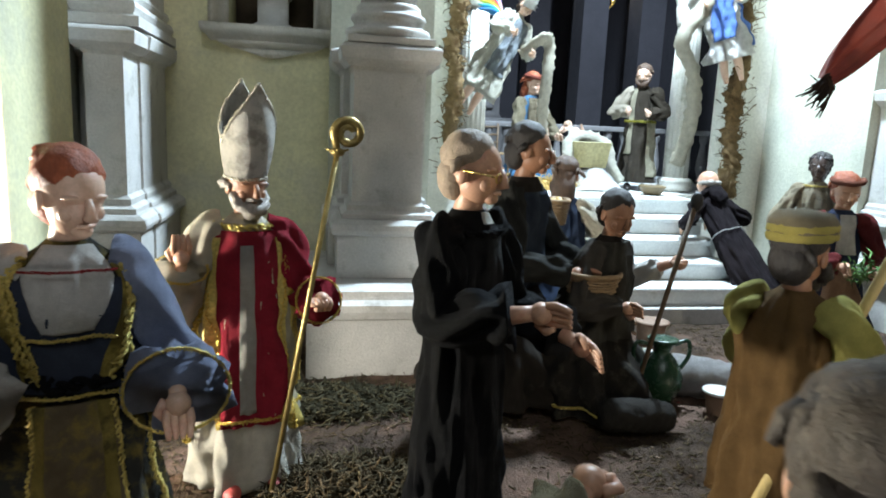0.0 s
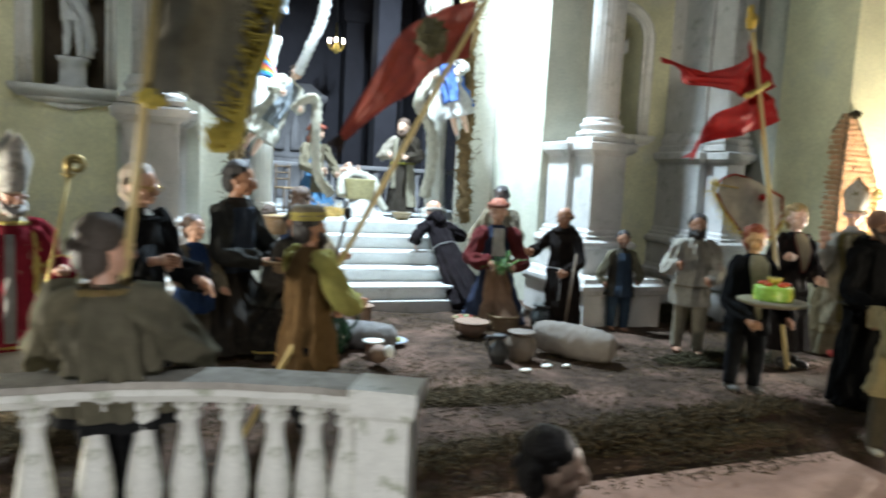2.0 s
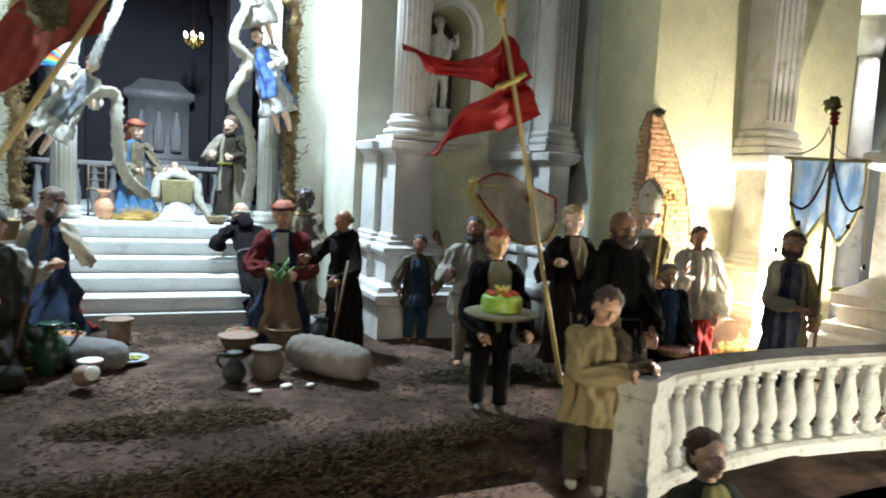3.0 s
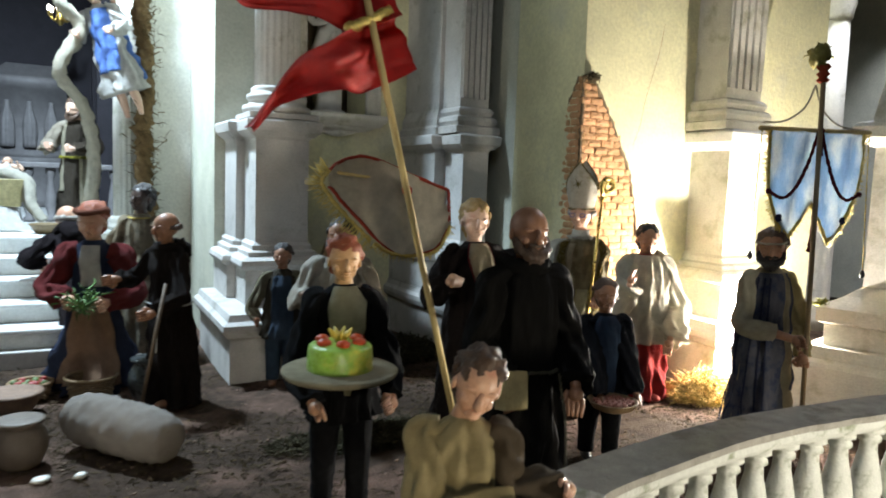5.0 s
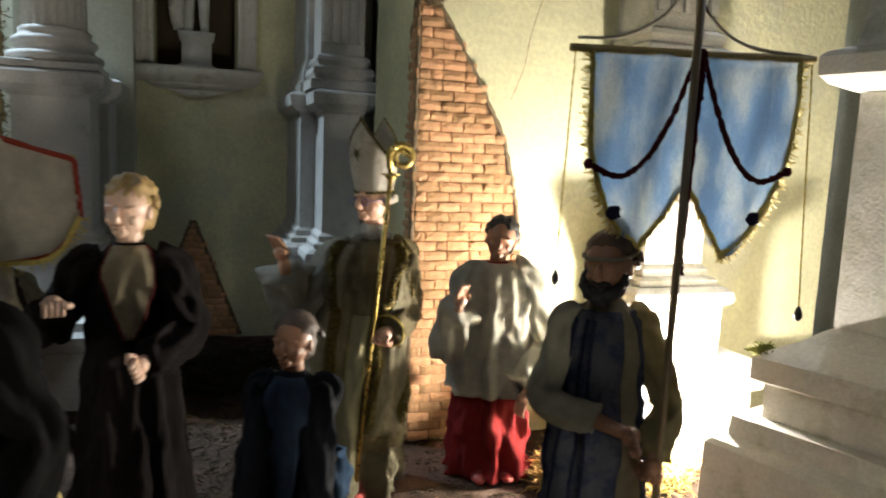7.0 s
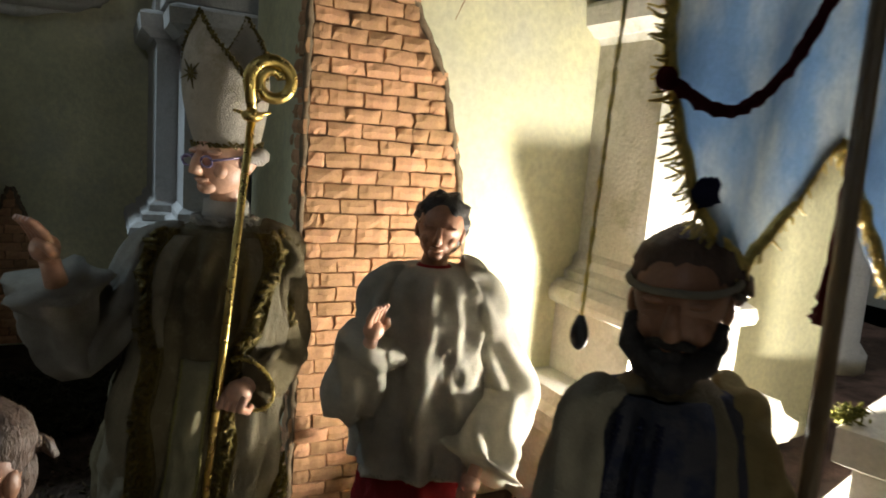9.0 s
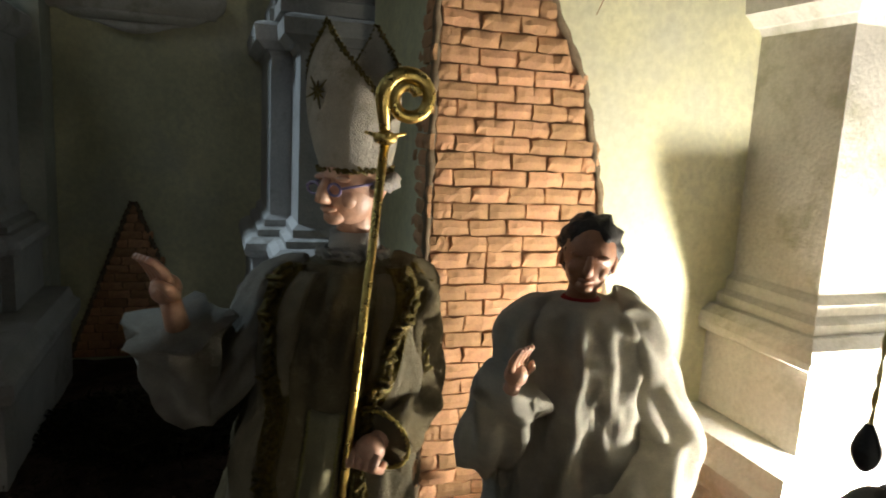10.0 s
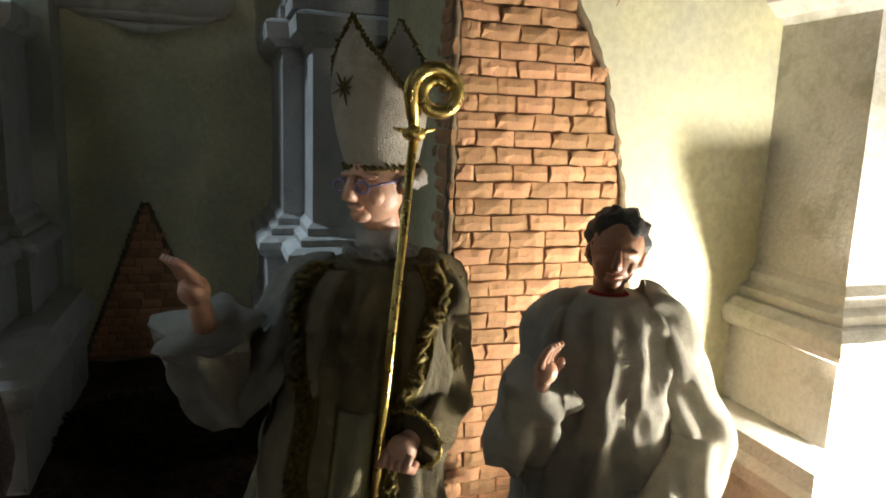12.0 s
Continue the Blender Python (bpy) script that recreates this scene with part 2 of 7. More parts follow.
def tube(bm, pts, radii, mi=0, seg=10, n=0, caps=True, wobble=0.0, seed=0.0, flat=1.0, pace=1.0):
    rows = [(*p, r) for p, r in zip(pts, radii)]
    if n:
        rows = spline(rows, n)
    rows = [np.array(r, float) for r in rows]
    rings, up = [], None
    for k, r in enumerate(rows):
        a, c = rows[max(k - 1, 0)][:3], rows[min(k + 1, len(rows) - 1)][:3]
        d = Vector(c - a)
        d = d.normalized() if d.length > 1e-9 else Vector((0, 0, 1))
        if up is None:
            up = d.orthogonal().normalized()
        up = (up - d * up.dot(d))
        up = up.normalized() if up.length > 1e-6 else d.orthogonal().normalized()
        side = d.cross(up)
        ring = []
        for i in range(seg):
            t = 2 * math.pi * i / seg
            rr = r[3] * (1 + wobble * (math.sin(5 * t + seed + 2 * k * pace) * 0.4 + noise.noise(Vector((math.cos(t) * 2 + seed, math.sin(t) * 2, k * 0.7 * pace)))))
            ring.append(bm.verts.new(Vector(r[:3]) + (up * math.cos(t) * flat + side * math.sin(t)) * rr))
        rings.append(ring)
    rows_faces(bm, rings, mi, True, caps, caps)


def ball(bm, c, r, mi=0, seg=18, n=12, m=None, lump=0.0, seed=0.0):
    rx, ry, rz = r if isinstance(r, tuple) else (r, r, r)
    rings = []
    c = Vector(c)
    for k in range(1, n):
        b = math.pi * k / n - math.pi / 2
        ring = []
        for i in range(seg):
            a = 2 * math.pi * i / seg
            q = Vector((math.cos(b) * math.cos(a), math.cos(b) * math.sin(a), math.sin(b)))
            f = 1 + lump * noise.noise(q * 3 + Vector((seed, 0, 0)))
            p = Vector((q.x * rx * f, q.y * ry * f, q.z * rz * f))
            ring.append(bm.verts.new(c + (m @ p if m else p)))
        rings.append(ring)
    rows_faces(bm, rings, mi, True, True, True)


def turned(bm, profile, c=(0, 0, 0), mi=0, seg=20, n=0, flute=0, depth=0.0, caps=True):
    """A lathe body: rows of radius, height."""
    rows = spline(profile, n) if n else profile
    rings = []
    for r, z in rows:
        ring = []
        for i in range(seg):
            a = 2 * math.pi * i / seg
            rr = r * (1 - depth * (0.5 + 0.5 * math.cos(flute * a))) if flute else r
            ring.append(bm.verts.new((c[0] + rr * math.cos(a), c[1] + rr * math.sin(a), c[2] + z)))
        rings.append(ring)
    rows_faces(bm, rings, mi, True, caps, caps)
    return bm


def moulded(bm, hx, y0, y1, profile, mi=0, cx=0.0):
    """A block with mouldings round three sides: rows of height, overhang. Its back is at y1."""
    rings = []
    for z, o in profile:
        rings.append([bm.verts.new(p) for p in ((cx - hx - o, y0 - o, z), (cx + hx + o, y0 - o, z), (cx + hx + o, y1, z), (cx - hx - o, y1, z))])
    rows_faces(bm, rings, mi, True, True, True)
    return bm


def strands(bm, n, place, length, width, mi=0, flat=0.5, seed=0):
    """Loose fibres: each a bent three-sided sliver."""
    rnd = random.Random(seed)
    for _ in range(n):
        p = Vector(place(rnd))
        d = Vector((rnd.gauss(0, 1), rnd.gauss(0, 1), rnd.gauss(0, flat))).normalized()
        s = d.orthogonal().normalized() * width * rnd.uniform(0.5, 1.3)
        q = p + d * length * rnd.uniform(0.4, 1.0)
        mid = (p + q) / 2 + Vector((rnd.gauss(0, 1), rnd.gauss(0, 1), abs(rnd.gauss(0, 1)))) * length * 0.15
        t = d.cross(s)
        a = [bm.verts.new(p + o) for o in (s, -s * 0.5 + t, -s * 0.5 - t)]
        b = [bm.verts.new(mid + o) for o in (s, -s * 0.5 + t, -s * 0.5 - t)]
        e = bm.verts.new(q)
        for i in range(3):
            j = (i + 1) % 3
            bm.faces.new((a[i], a[j], b[j], b[i])).material_index = mi
            bm.faces.new((b[i], b[j], e)).material_index = mi

# ---- the setting ----
CX = 0.645
FLOOR_EDGE = 0.23


def ground_z(x, y):
    z = 0.006 * noise.noise(Vector((x * 5, y * 5, 0))) + 0.004 * noise.noise(Vector((x * 17, y * 17, 3))) + 0.0016 * noise.noise(Vector((x * 70, y * 70, 5)))
    return z - 0.004


def structure(name, bm, mats, label, category, smooth=False):
    return tagged(ob_from(name, bm, mats, None, smooth), label, category, kind="structure")


def build_floor():
    bm = bmesh.new()
    nx, ny = 300, 190
    x0, x1, y0, y1 = -1.4, 3.0, 0.02, 1.6
    grid = []
    for j in range(ny):
        row = []
        for i in range(nx):
            x, y = x0 + (x1 - x0) * i / (nx - 1), y0 + (y1 - y0) * j / (ny - 1)
            z = ground_z(x, y)
            if 0.36 < x < 1.06:
                e = FLOOR_EDGE + 0.02 * noise.noise(Vector((x * 6, 0, 0))) + 0.12 * (x - 0.75)
                z += 0.012 * math.exp(-((y - e - 0.05) / 0.03) ** 2)
                z -= 0.03 * max(0.0, min(1.0, (e - y) / 0.02))
            row.append(bm.verts.new((x, y, z)))
        grid.append(row)
    rows_faces(bm, grid, 0, False)
    structure("floor", bm, EARTH, "brown earth ground strewn with dry moss and pinkish dust", "floor", True)
    bm = boxes((-1.6, 3.2, -1.6, 0.02, -0.24, -0.2))
    structure("lower_floor", bm, ROOM, "dark lower ground before the balustrades", "floor")
    bm = boxes((-1.6, 3.2, 0.0, 0.02, -0.2, -0.03))
    structure("floor_edge", bm, PALE, "pale plastered front of the raised ground", "wall")
    bm = boxes((0.40, 1.02, 0.06, 0.19, -0.034, -0.014), bevel=0.003)
    structure("front_step", worn(bm, 0.002), mat("pink_terracotta", (0.36, 0.22, 0.16), 0.85, vary=0.2, scale=30, fine=300, bump=0.4), "worn pinkish terracotta step at the edge", "step")


def bay_wall(name, x0, x1, cx, label):
    """A projecting bay with an arched niche opening."""
    y0, y1, top, sill, spring, hw = 1.26, 1.38, 1.5, 0.487, 0.76, 0.070
    bm = boxes((x0, x1, y0, y1, -0.02, sill), (x0, cx - hw, y0, y1, sill, top), (cx + hw, x1, y0, y1, sill, top))
    n = 14
    f = []
    for y in (y0, y1):
        lo = [bm.verts.new((cx - hw * math.cos(math.pi * i / n), y, spring + hw * math.sin(math.pi * i / n))) for i in range(n + 1)]
        hi = [bm.verts.new((cx - hw + 2 * hw * i / n, y, top)) for i in range(n + 1)]
        f.append((lo, hi))
    for i in range(n):
        bm.faces.new((f[0][0][i], f[0][0][i + 1], f[0][1][i + 1], f[0][1][i]))
        bm.faces.new((f[0][0][i + 1], f[0][0][i], f[1][0][i], f[1][0][i + 1]))
    wall = structure(name, bm, YELLOW, label, "wall")
    return wall


def niche(cx, label):
    root = thing("niche", label, "niche", kind="structure")
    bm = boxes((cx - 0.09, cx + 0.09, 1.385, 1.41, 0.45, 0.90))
    part("back", bm, NICHE, root, "brown lining with the recess shade painted in")
    bm = bmesh.new()
    hw, sp, n = 0.070, 0.76, 14
    path = [(cx - hw, 0.4885)] + [(cx - hw * math.cos(math.pi * i / n), sp + hw * math.sin(math.pi * i / n)) for i in range(n + 1)] + [(cx + hw, 0.4885)]
    rings = []
    for k, (px, pz) in enumerate(path):
        ox, oz = (px - cx) / hw, max(0.0, (pz - sp) / hw)
        ring = []
        for o, y in ((0.0, 1.262), (0.0, 1.252), (0.003, 1.249), (0.008, 1.249), (0.010, 1.253), (0.020, 1.253), (0.022, 1.247), (0.026, 1.243), (0.032, 1.243), (0.032, 1.262)):
            ring.append(bm.verts.new((px + ox * o, y, pz + oz * o)))
        rings.append(ring)
    rows_faces(bm, rings, 0, True, True, True)
    part("frame", bm, PALE, root)
    bm = bmesh.new()
    moulded(bm, 0.100, 1.236, 1.262, [(0.462, 0.0), (0.468, 0.004), (0.472, 0.010), (0.478, 0.013), (0.486, 0.014), (0.488, 0.011)], cx=cx)
    moulded(bm, 0.074, 1.246, 1.262, [(0.452, -0.004), (0.455, 0.004), (0.4615, 0.016)], cx=cx)
    rings = [[bm.verts.new((cx + s * 0.068 * u, y, 0.4515 - 0.014 * (0.5 + 0.5 * math.cos(math.pi * u * s)) * (1 if z else 0))) for y, z in ((1.248, 0), (1.248, 1), (1.261, 1), (1.261, 0))] for s in (1,) for u in np.linspace(-1, 1, 13)]
    rows_faces(bm, rings, 0, True, True, True)
    part("sill", worn(bm, 0.001), PALE, root)


def niche_statue(cx, seed):
    bm = bmesh.new()
    moulded(bm, 0.026, 1.295, 1.35, [(0.4885, 0.006), (0.497, 0.006), (0.501, 0.0), (0.545, 0.0), (0.549, 0.005), (0.558, 0.006)], cx=cx)
    k = 1 if seed % 2 else -1
    for s, lift in ((-1, 0.0), (1, 0.012)):
        tube(bm, [(cx + s * 0.014, 1.315, 0.560), (cx + s * 0.013, 1.318 - lift, 0.60), (cx + s * 0.012, 1.322 - lift, 0.635), (cx + s * 0.010, 1.325, 0.675)], [0.007, 0.0095, 0.011, 0.015], n=12, wobble=0.15, seed=seed + s)
        ball(bm, (cx + s * 0.015, 1.305, 0.563), (0.007, 0.013, 0.005))
    loft(bm, [(0.640, 0.030, 0.022, cx + 0.004 * k, 1.325), (0.665, 0.027, 0.020, cx, 1.325), (0.70, 0.024, 0.018, cx - 0.003 * k, 1.325), (0.735, 0.030, 0.019, cx - 0.002 * k, 1.325),
              (0.757, 0.026, 0.015, cx, 1.325), (0.768, 0.010, 0.010, cx, 1.323), (0.782, 0.009, 0.009, cx, 1.323)], fold=0.22, waves=5, seed=seed, n=40)
    tube(bm, [(cx - 0.03 * k, 1.318, 0.745), (cx - 0.012 * k, 1.303, 0.70), (cx + 0.02 * k, 1.302, 0.66), (cx + 0.034 * k, 1.312, 0.60), (cx + 0.03 * k, 1.318, 0.562)], [0.009, 0.011, 0.013, 0.012, 0.010], seg=12, n=26, wobble=0.5, seed=seed)
    ball(bm, (cx + 0.003 * k, 1.32, 0.797), (0.0135, 0.015, 0.0175), lump=0.2, seed=seed)
    ball(bm, (cx + 0.003 * k, 1.327, 0.803), (0.0155, 0.0145, 0.016), lump=0.5, seed=seed)
    tube(bm, [(cx - 0.028, 1.322, 0.748), (cx - 0.048, 1.314, 0.718), (cx - 0.040, 1.302, 0.69), (cx - 0.012, 1.296, 0.695)], [0.010, 0.0095, 0.008, 0.006], n=10, wobble=0.2)
    tube(bm, [(cx + 0.028, 1.322, 0.748), (cx + 0.046, 1.312, 0.735), (cx + 0.042, 1.300, 0.765)], [0.010, 0.009, 0.006], n=8, wobble=0.2)
    if k < 0:
        tube(bm, [(cx - 0.040, 1.296, 0.692), (cx + 0.046, 1.292, 0.772)], [0.002, 0.0018], seg=6)
    ob = ob_from("niche_statue", bm, STATUE)
    tagged(ob, "grey plaster statue on a block inside a wall niche", "statue", "niche statues")


def pedestal(cx, y0, y1, hx, kind, label, material, slab=0.06, forward=0.10, wing=None, rise=0.977):
    """A tiered pedestal with a column or a pilaster on it; wing: a broader backing block (left, right, front)."""
    root = thing("column", label, "column", group="columns before the church", kind="structure")

    def tier(name, profile, grow=0.0, ahead=0.0, seed=0.0):
        bm = moulded(bmesh.new(), hx + grow, y0 - ahead, y1, profile, cx=cx)
        part(name, worn(bm, 0.0010, 50, seed), material, root, smooth=False)
        if wing:
            a, b, yb = wing
            lo, hi = profile[0][0], profile[-1][0]
            inner = [(lo + (z - lo) * 0.998 + 0.0004, o - 0.0006) for z, o in profile]
            bm = moulded(bmesh.new(), (b - a) / 2 + grow * 0.4, yb - ahead * 0.5, y1 - 0.001, inner, cx=cx + (a + b) / 2)
            part(name + "_backing", worn(bm, 0.0010, 50, seed + 3), material, root, smooth=False)

    tier("shaft", [(0.205, 0.014), (0.212, 0.014), (0.216, 0.006), (0.224, 0.006), (0.230, 0.0), (0.418, 0.0), (0.424, 0.004)])
    tier("cap", [(0.424, 0.008), (0.429, 0.013), (0.433, 0.018), (0.449, 0.020), (0.452, 0.018), (0.455, 0.010)], seed=1)
    tier("die", [(0.118, 0.020), (0.180, 0.020), (0.184, 0.028), (0.190, 0.030), (0.198, 0.028), (0.204, 0.020), (0.2048, 0.010)], seed=2)
    tier("plinth", [(-0.01, 0.0), (0.076, 0.0), (0.080, 0.008), (0.090, 0.012), (0.100, 0.012), (0.106, 0.004), (0.117, 0.0)], slab, forward, 3)
    if kind == "column":
        cy, r = y0 + 0.048, 0.041
        bm = moulded(bmesh.new(), r * 1.5, cy - r * 1.5, cy + r * 1.5, [(0.456, 0.0), (0.465, 0.0), (0.466, -0.002)], cx=cx)
        part("base_slab", worn(bm, 0.0008), material, root, smooth=False)
        bm = turned(bmesh.new(), [(r * 1.40, 0.4665), (r * 1.50, 0.470), (r * 1.52, 0.475), (r * 1.45, 0.480), (r * 1.25, 0.482), (r * 1.20, 0.488), (r * 1.26, 0.491), (r * 1.34, 0.495), (r * 1.30, 0.500), (r * 1.15, 0.503), (r * 1.12, 0.508), (r * 1.14, 0.512), (r * 1.0, 0.516)], (cx, cy, 0), seg=36)
        part("base", worn(bm, 0.0006), material, root)
        bm = turned(bmesh.new(), [(r, 0.516), (r, 0.8), (r * 0.9, 1.4)], (cx, cy, 0), seg=96, flute=20, depth=0.10)
        part("fluted_shaft", bm, material, root)
    else:
        w = hx + 0.004
        bm = moulded(bmesh.new(), w, y0 + 0.012, y1, [(0.456, 0.018), (0.470, 0.018), (0.473, 0.010), (0.482, 0.014), (0.49, 0.012), (0.494, 0.004), (0.502, 0.008), (0.508, 0.006), (0.512, 0.0)], cx=cx)
        part("base", worn(bm, 0.0008), material, root, smooth=False)
        bm = bmesh.new()
        moulded(bm, w, y0 + 0.014, y1, [(0.5125, 0.0), (1.4, -0.002)], cx=cx)
        for i in range(5):
            x = cx + (i - 2) * w * 0.40
            box(bm, x - w * 0.12, x + w * 0.12, y0 + 0.009, y0 + 0.0145, 0.53, 1.38)
        part("fluted_shaft", bm, material, root, smooth=False)
        if wing:
            a, b, yb = wing
            bm = moulded(bmesh.new(), (b - a) / 2 - 0.012, yb + 0.01, y1 - 0.001, [(0.456, 0.014), (0.470, 0.014), (0.476, 0.008), (0.49, 0.008), (0.512, 0.0), (1.4, 0.0)], cx=cx + (a + b) / 2)
            part("backing_shaft", bm, material, root, smooth=False)
    root.scale.z = rise
    return root


def slanted_wall(name, p, q, thick, z0, z1, material, label):
    """An upright wall from plan point p to plan point q; its thickness lies to its left."""
    d = (Vector(q) - Vector(p)).normalized()
    nrm = Vector((-d.y, d.x)) * thick if abs(d.x) > abs(d.y) else Vector((math.copysign(thick, -d.y), 0.0))
    bm = bmesh.new()
    pts = [Vector(p), Vector(q), Vector(q) + nrm, Vector(p) + nrm]
    if abs(d.y) > abs(d.x):
        pts = [v + Vector((0, 0.004)) if v.y < 1.0 else v for v in pts]
    lo, hi = [[bm.verts.new((v.x, v.y, z)) for v in pts] for z in (z0, z1)]
    rows_faces(bm, [lo, hi], 0, True, True, True)
    bmesh.ops.recalc_face_normals(bm, faces=bm.faces)
    return structure(name, bm, material, label, "wall")


build_floor()
# central bay with the doorway
bm = boxes((0.10, 0.300, 1.52, 1.60, -0.02, 1.5), (0.990, 1.19, 1.52, 1.60, -0.02, 1.5), (0.300, 0.990, 1.52, 1.60, 1.3, 1.5), (0.300, 0.990, 1.52, 1.60, -0.02, 0.198))
wall_north = structure("wall_north", bm, WHITE, "white stuccoed church front round the doorway", "wall")
wall_nw = bay_wall("wall_northwest", -0.46, 0.205, -0.063, "pale yellow stucco bay with an arched niche")
wall_ne = bay_wall("wall_northeast", 1.085, 1.80, 1.354, "pale yellow stucco bay with an arched niche")
for nm, x0, x1 in (("pilaster_west", 0.035, 0.207), ("pilaster_east", 1.083, 1.255)):
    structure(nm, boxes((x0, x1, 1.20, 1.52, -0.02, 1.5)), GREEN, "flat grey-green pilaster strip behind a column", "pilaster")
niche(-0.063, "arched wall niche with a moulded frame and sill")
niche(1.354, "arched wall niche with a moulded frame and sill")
niche_statue(-0.063, 1)
niche_statue(1.354, 2)
pedestal(0.113, 1.000, 1.20, 0.051, "column", "fluted grey stone column on a tall tiered pedestal", STONE, slab=0.062, wing=(-0.062, 0.066, 1.09))
pedestal(1.167, 1.000, 1.20, 0.048, "column", "fluted grey stone column on a tall tiered pedestal", STONE, slab=0.062, wing=(-0.064, 0.062, 1.09))
pedestal(-0.264, 1.000, 1.26, 0.024, "pilaster", "grey stone pilaster on a tiered pedestal in the corner", STONE, slab=0.045, forward=0.08, wing=(-0.055, 0.028, 1.08))
pedestal(1.569, 1.000, 1.26, 0.030, "pilaster", "grey stone pilaster on a tiered pedestal in the corner", STONE, slab=0.045, forward=0.08, wing=(-0.055, 0.075, 1.08))
# side buildings
CORNER_E, CORNER_W = (1.597, 0.700), (-0.275, 0.710)
wall_es = slanted_wall("wall_east_side", (1.656, 1.262), CORNER_E, 0.2, -0.02, 1.5, GREEN, "greyish stucco side of the right-hand house with broken plaster")
wall_ef = slanted_wall("wall_east", CORNER_E, (2.245, 0.705), 0.2, -0.02, 1.5, YELLOW, "pale yellow stucco house front with exposed brick at its corner")
slanted_wall("wall_west_side", CORNER_W, (-0.345, 1.262), 0.2, -0.02, 1.5, WHITE, "whitewashed side of the left-hand house")
slanted_wall("wall_west", (-1.3, 0.70), CORNER_W, 0.2, -0.02, 1.5, YELLOW, "pale yellow stucco front of the left-hand house")
pedestal(1.906, 0.615, 0.704, 0.042, "pilaster", "pale stone pilaster with fluted shaft on the house front", PALE, slab=0.055, forward=0.045, rise=1.0)
# nave behind the doorway
bm = boxes((0.05, 1.25, 1.60, 3.05, 0.16, 0.195))
structure("nave_floor", bm, MARBLE, "pale marble floor of the nave behind the doorway", "floor")
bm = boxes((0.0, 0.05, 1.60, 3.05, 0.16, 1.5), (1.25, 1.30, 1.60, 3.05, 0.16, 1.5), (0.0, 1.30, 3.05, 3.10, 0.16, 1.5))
structure("nave_wall", bm, INSIDE, "nave walls, grey darkened in colour for the dim interior", "wall")
structure("nave_ceiling", boxes((0.0, 1.3, 1.60, 3.1, 1.5, 1.53)), INSIDE, "nave ceiling, grey darkened in colour like the nave walls", "ceiling")
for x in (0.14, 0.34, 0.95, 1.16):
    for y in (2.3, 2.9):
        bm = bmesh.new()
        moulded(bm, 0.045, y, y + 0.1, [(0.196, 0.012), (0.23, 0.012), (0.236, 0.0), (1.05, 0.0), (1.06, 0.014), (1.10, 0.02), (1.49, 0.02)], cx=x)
        structure("nave_pier", bm, INSIDE, "square pier, grey darkened in colour for the dim nave", "pier")
# Marble colour is lowered so that the nave's dimness is painted in.
ALTAR = mat("darkened_altar_marble", (0.16, 0.15, 0.15), 0.6, vary=0.2, scale=40, fine=300, bump=0.3)
root = thing("altar", "carved altarpiece, pale marble darkened in colour for the dim nave", "altar", CX + 0.04, 3.0, 0.196)
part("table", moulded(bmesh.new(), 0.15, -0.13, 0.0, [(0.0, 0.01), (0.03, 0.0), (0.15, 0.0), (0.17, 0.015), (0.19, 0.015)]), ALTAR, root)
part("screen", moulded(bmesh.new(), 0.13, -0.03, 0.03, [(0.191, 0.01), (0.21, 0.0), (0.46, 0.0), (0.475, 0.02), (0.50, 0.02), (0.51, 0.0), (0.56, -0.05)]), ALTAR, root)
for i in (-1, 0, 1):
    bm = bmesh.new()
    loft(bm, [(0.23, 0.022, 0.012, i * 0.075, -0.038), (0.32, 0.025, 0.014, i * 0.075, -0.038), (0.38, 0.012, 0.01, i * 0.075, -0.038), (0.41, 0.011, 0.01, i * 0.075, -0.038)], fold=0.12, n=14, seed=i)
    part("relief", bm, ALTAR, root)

# stairs to the doorway
root = thing("stairs", "five white marble steps on a grey base up to the doorway", "stairs", kind="structure")
part("base", worn(boxes((0.395, 0.845, 1.135, 1.52, -0.01, 0.024), bevel=0.002), 0.001), STONE, root, smooth=False)
for i in range(5):
    y = 1.155 + 0.062 * i
    z = 0.024 + 0.0358 * i
    part("step", boxes((0.405, 0.835, y + 0.004, 1.518, z, z + 0.0265), bevel=0.001), MARBLE, root, smooth=False)
    part("tread", boxes((0.402, 0.838, y - 0.006, 1.519, z + 0.027, z + 0.0353), bevel=0.003), MARBLE, root, smooth=False)

# door columns on both sides of the doorway
for x, y in ((0.395, 1.69), (0.955, 1.69)):
    root = thing("door_column", "bluish white fluted column standing in the church doorway", "column", x, y, 0.198, group="door columns")
    bm = turned(bmesh.new(), [(0.046, 0.0), (0.046, 0.012), (0.041, 0.015), (0.045, 0.022), (0.044, 0.03), (0.034, 0.034)], seg=28)
    part("base", bm, PALE, root)
    part("shaft", turned(bmesh.new(), [(0.033, 0.034), (0.033, 0.25), (0.030, 0.42)], seg=72, flute=16, depth=0.1), PALE, root)
    part("capital", worn(turned(bmesh.new(), [(0.031, 0.42), (0.034, 0.425), (0.033, 0.435), (0.038, 0.46), (0.036, 0.47), (0.046, 0.50), (0.05, 0.51), (0.05, 0.525), (0.03, 0.53), (0.03, 1.1)], seg=30), 0.003, 90), PALE, root)

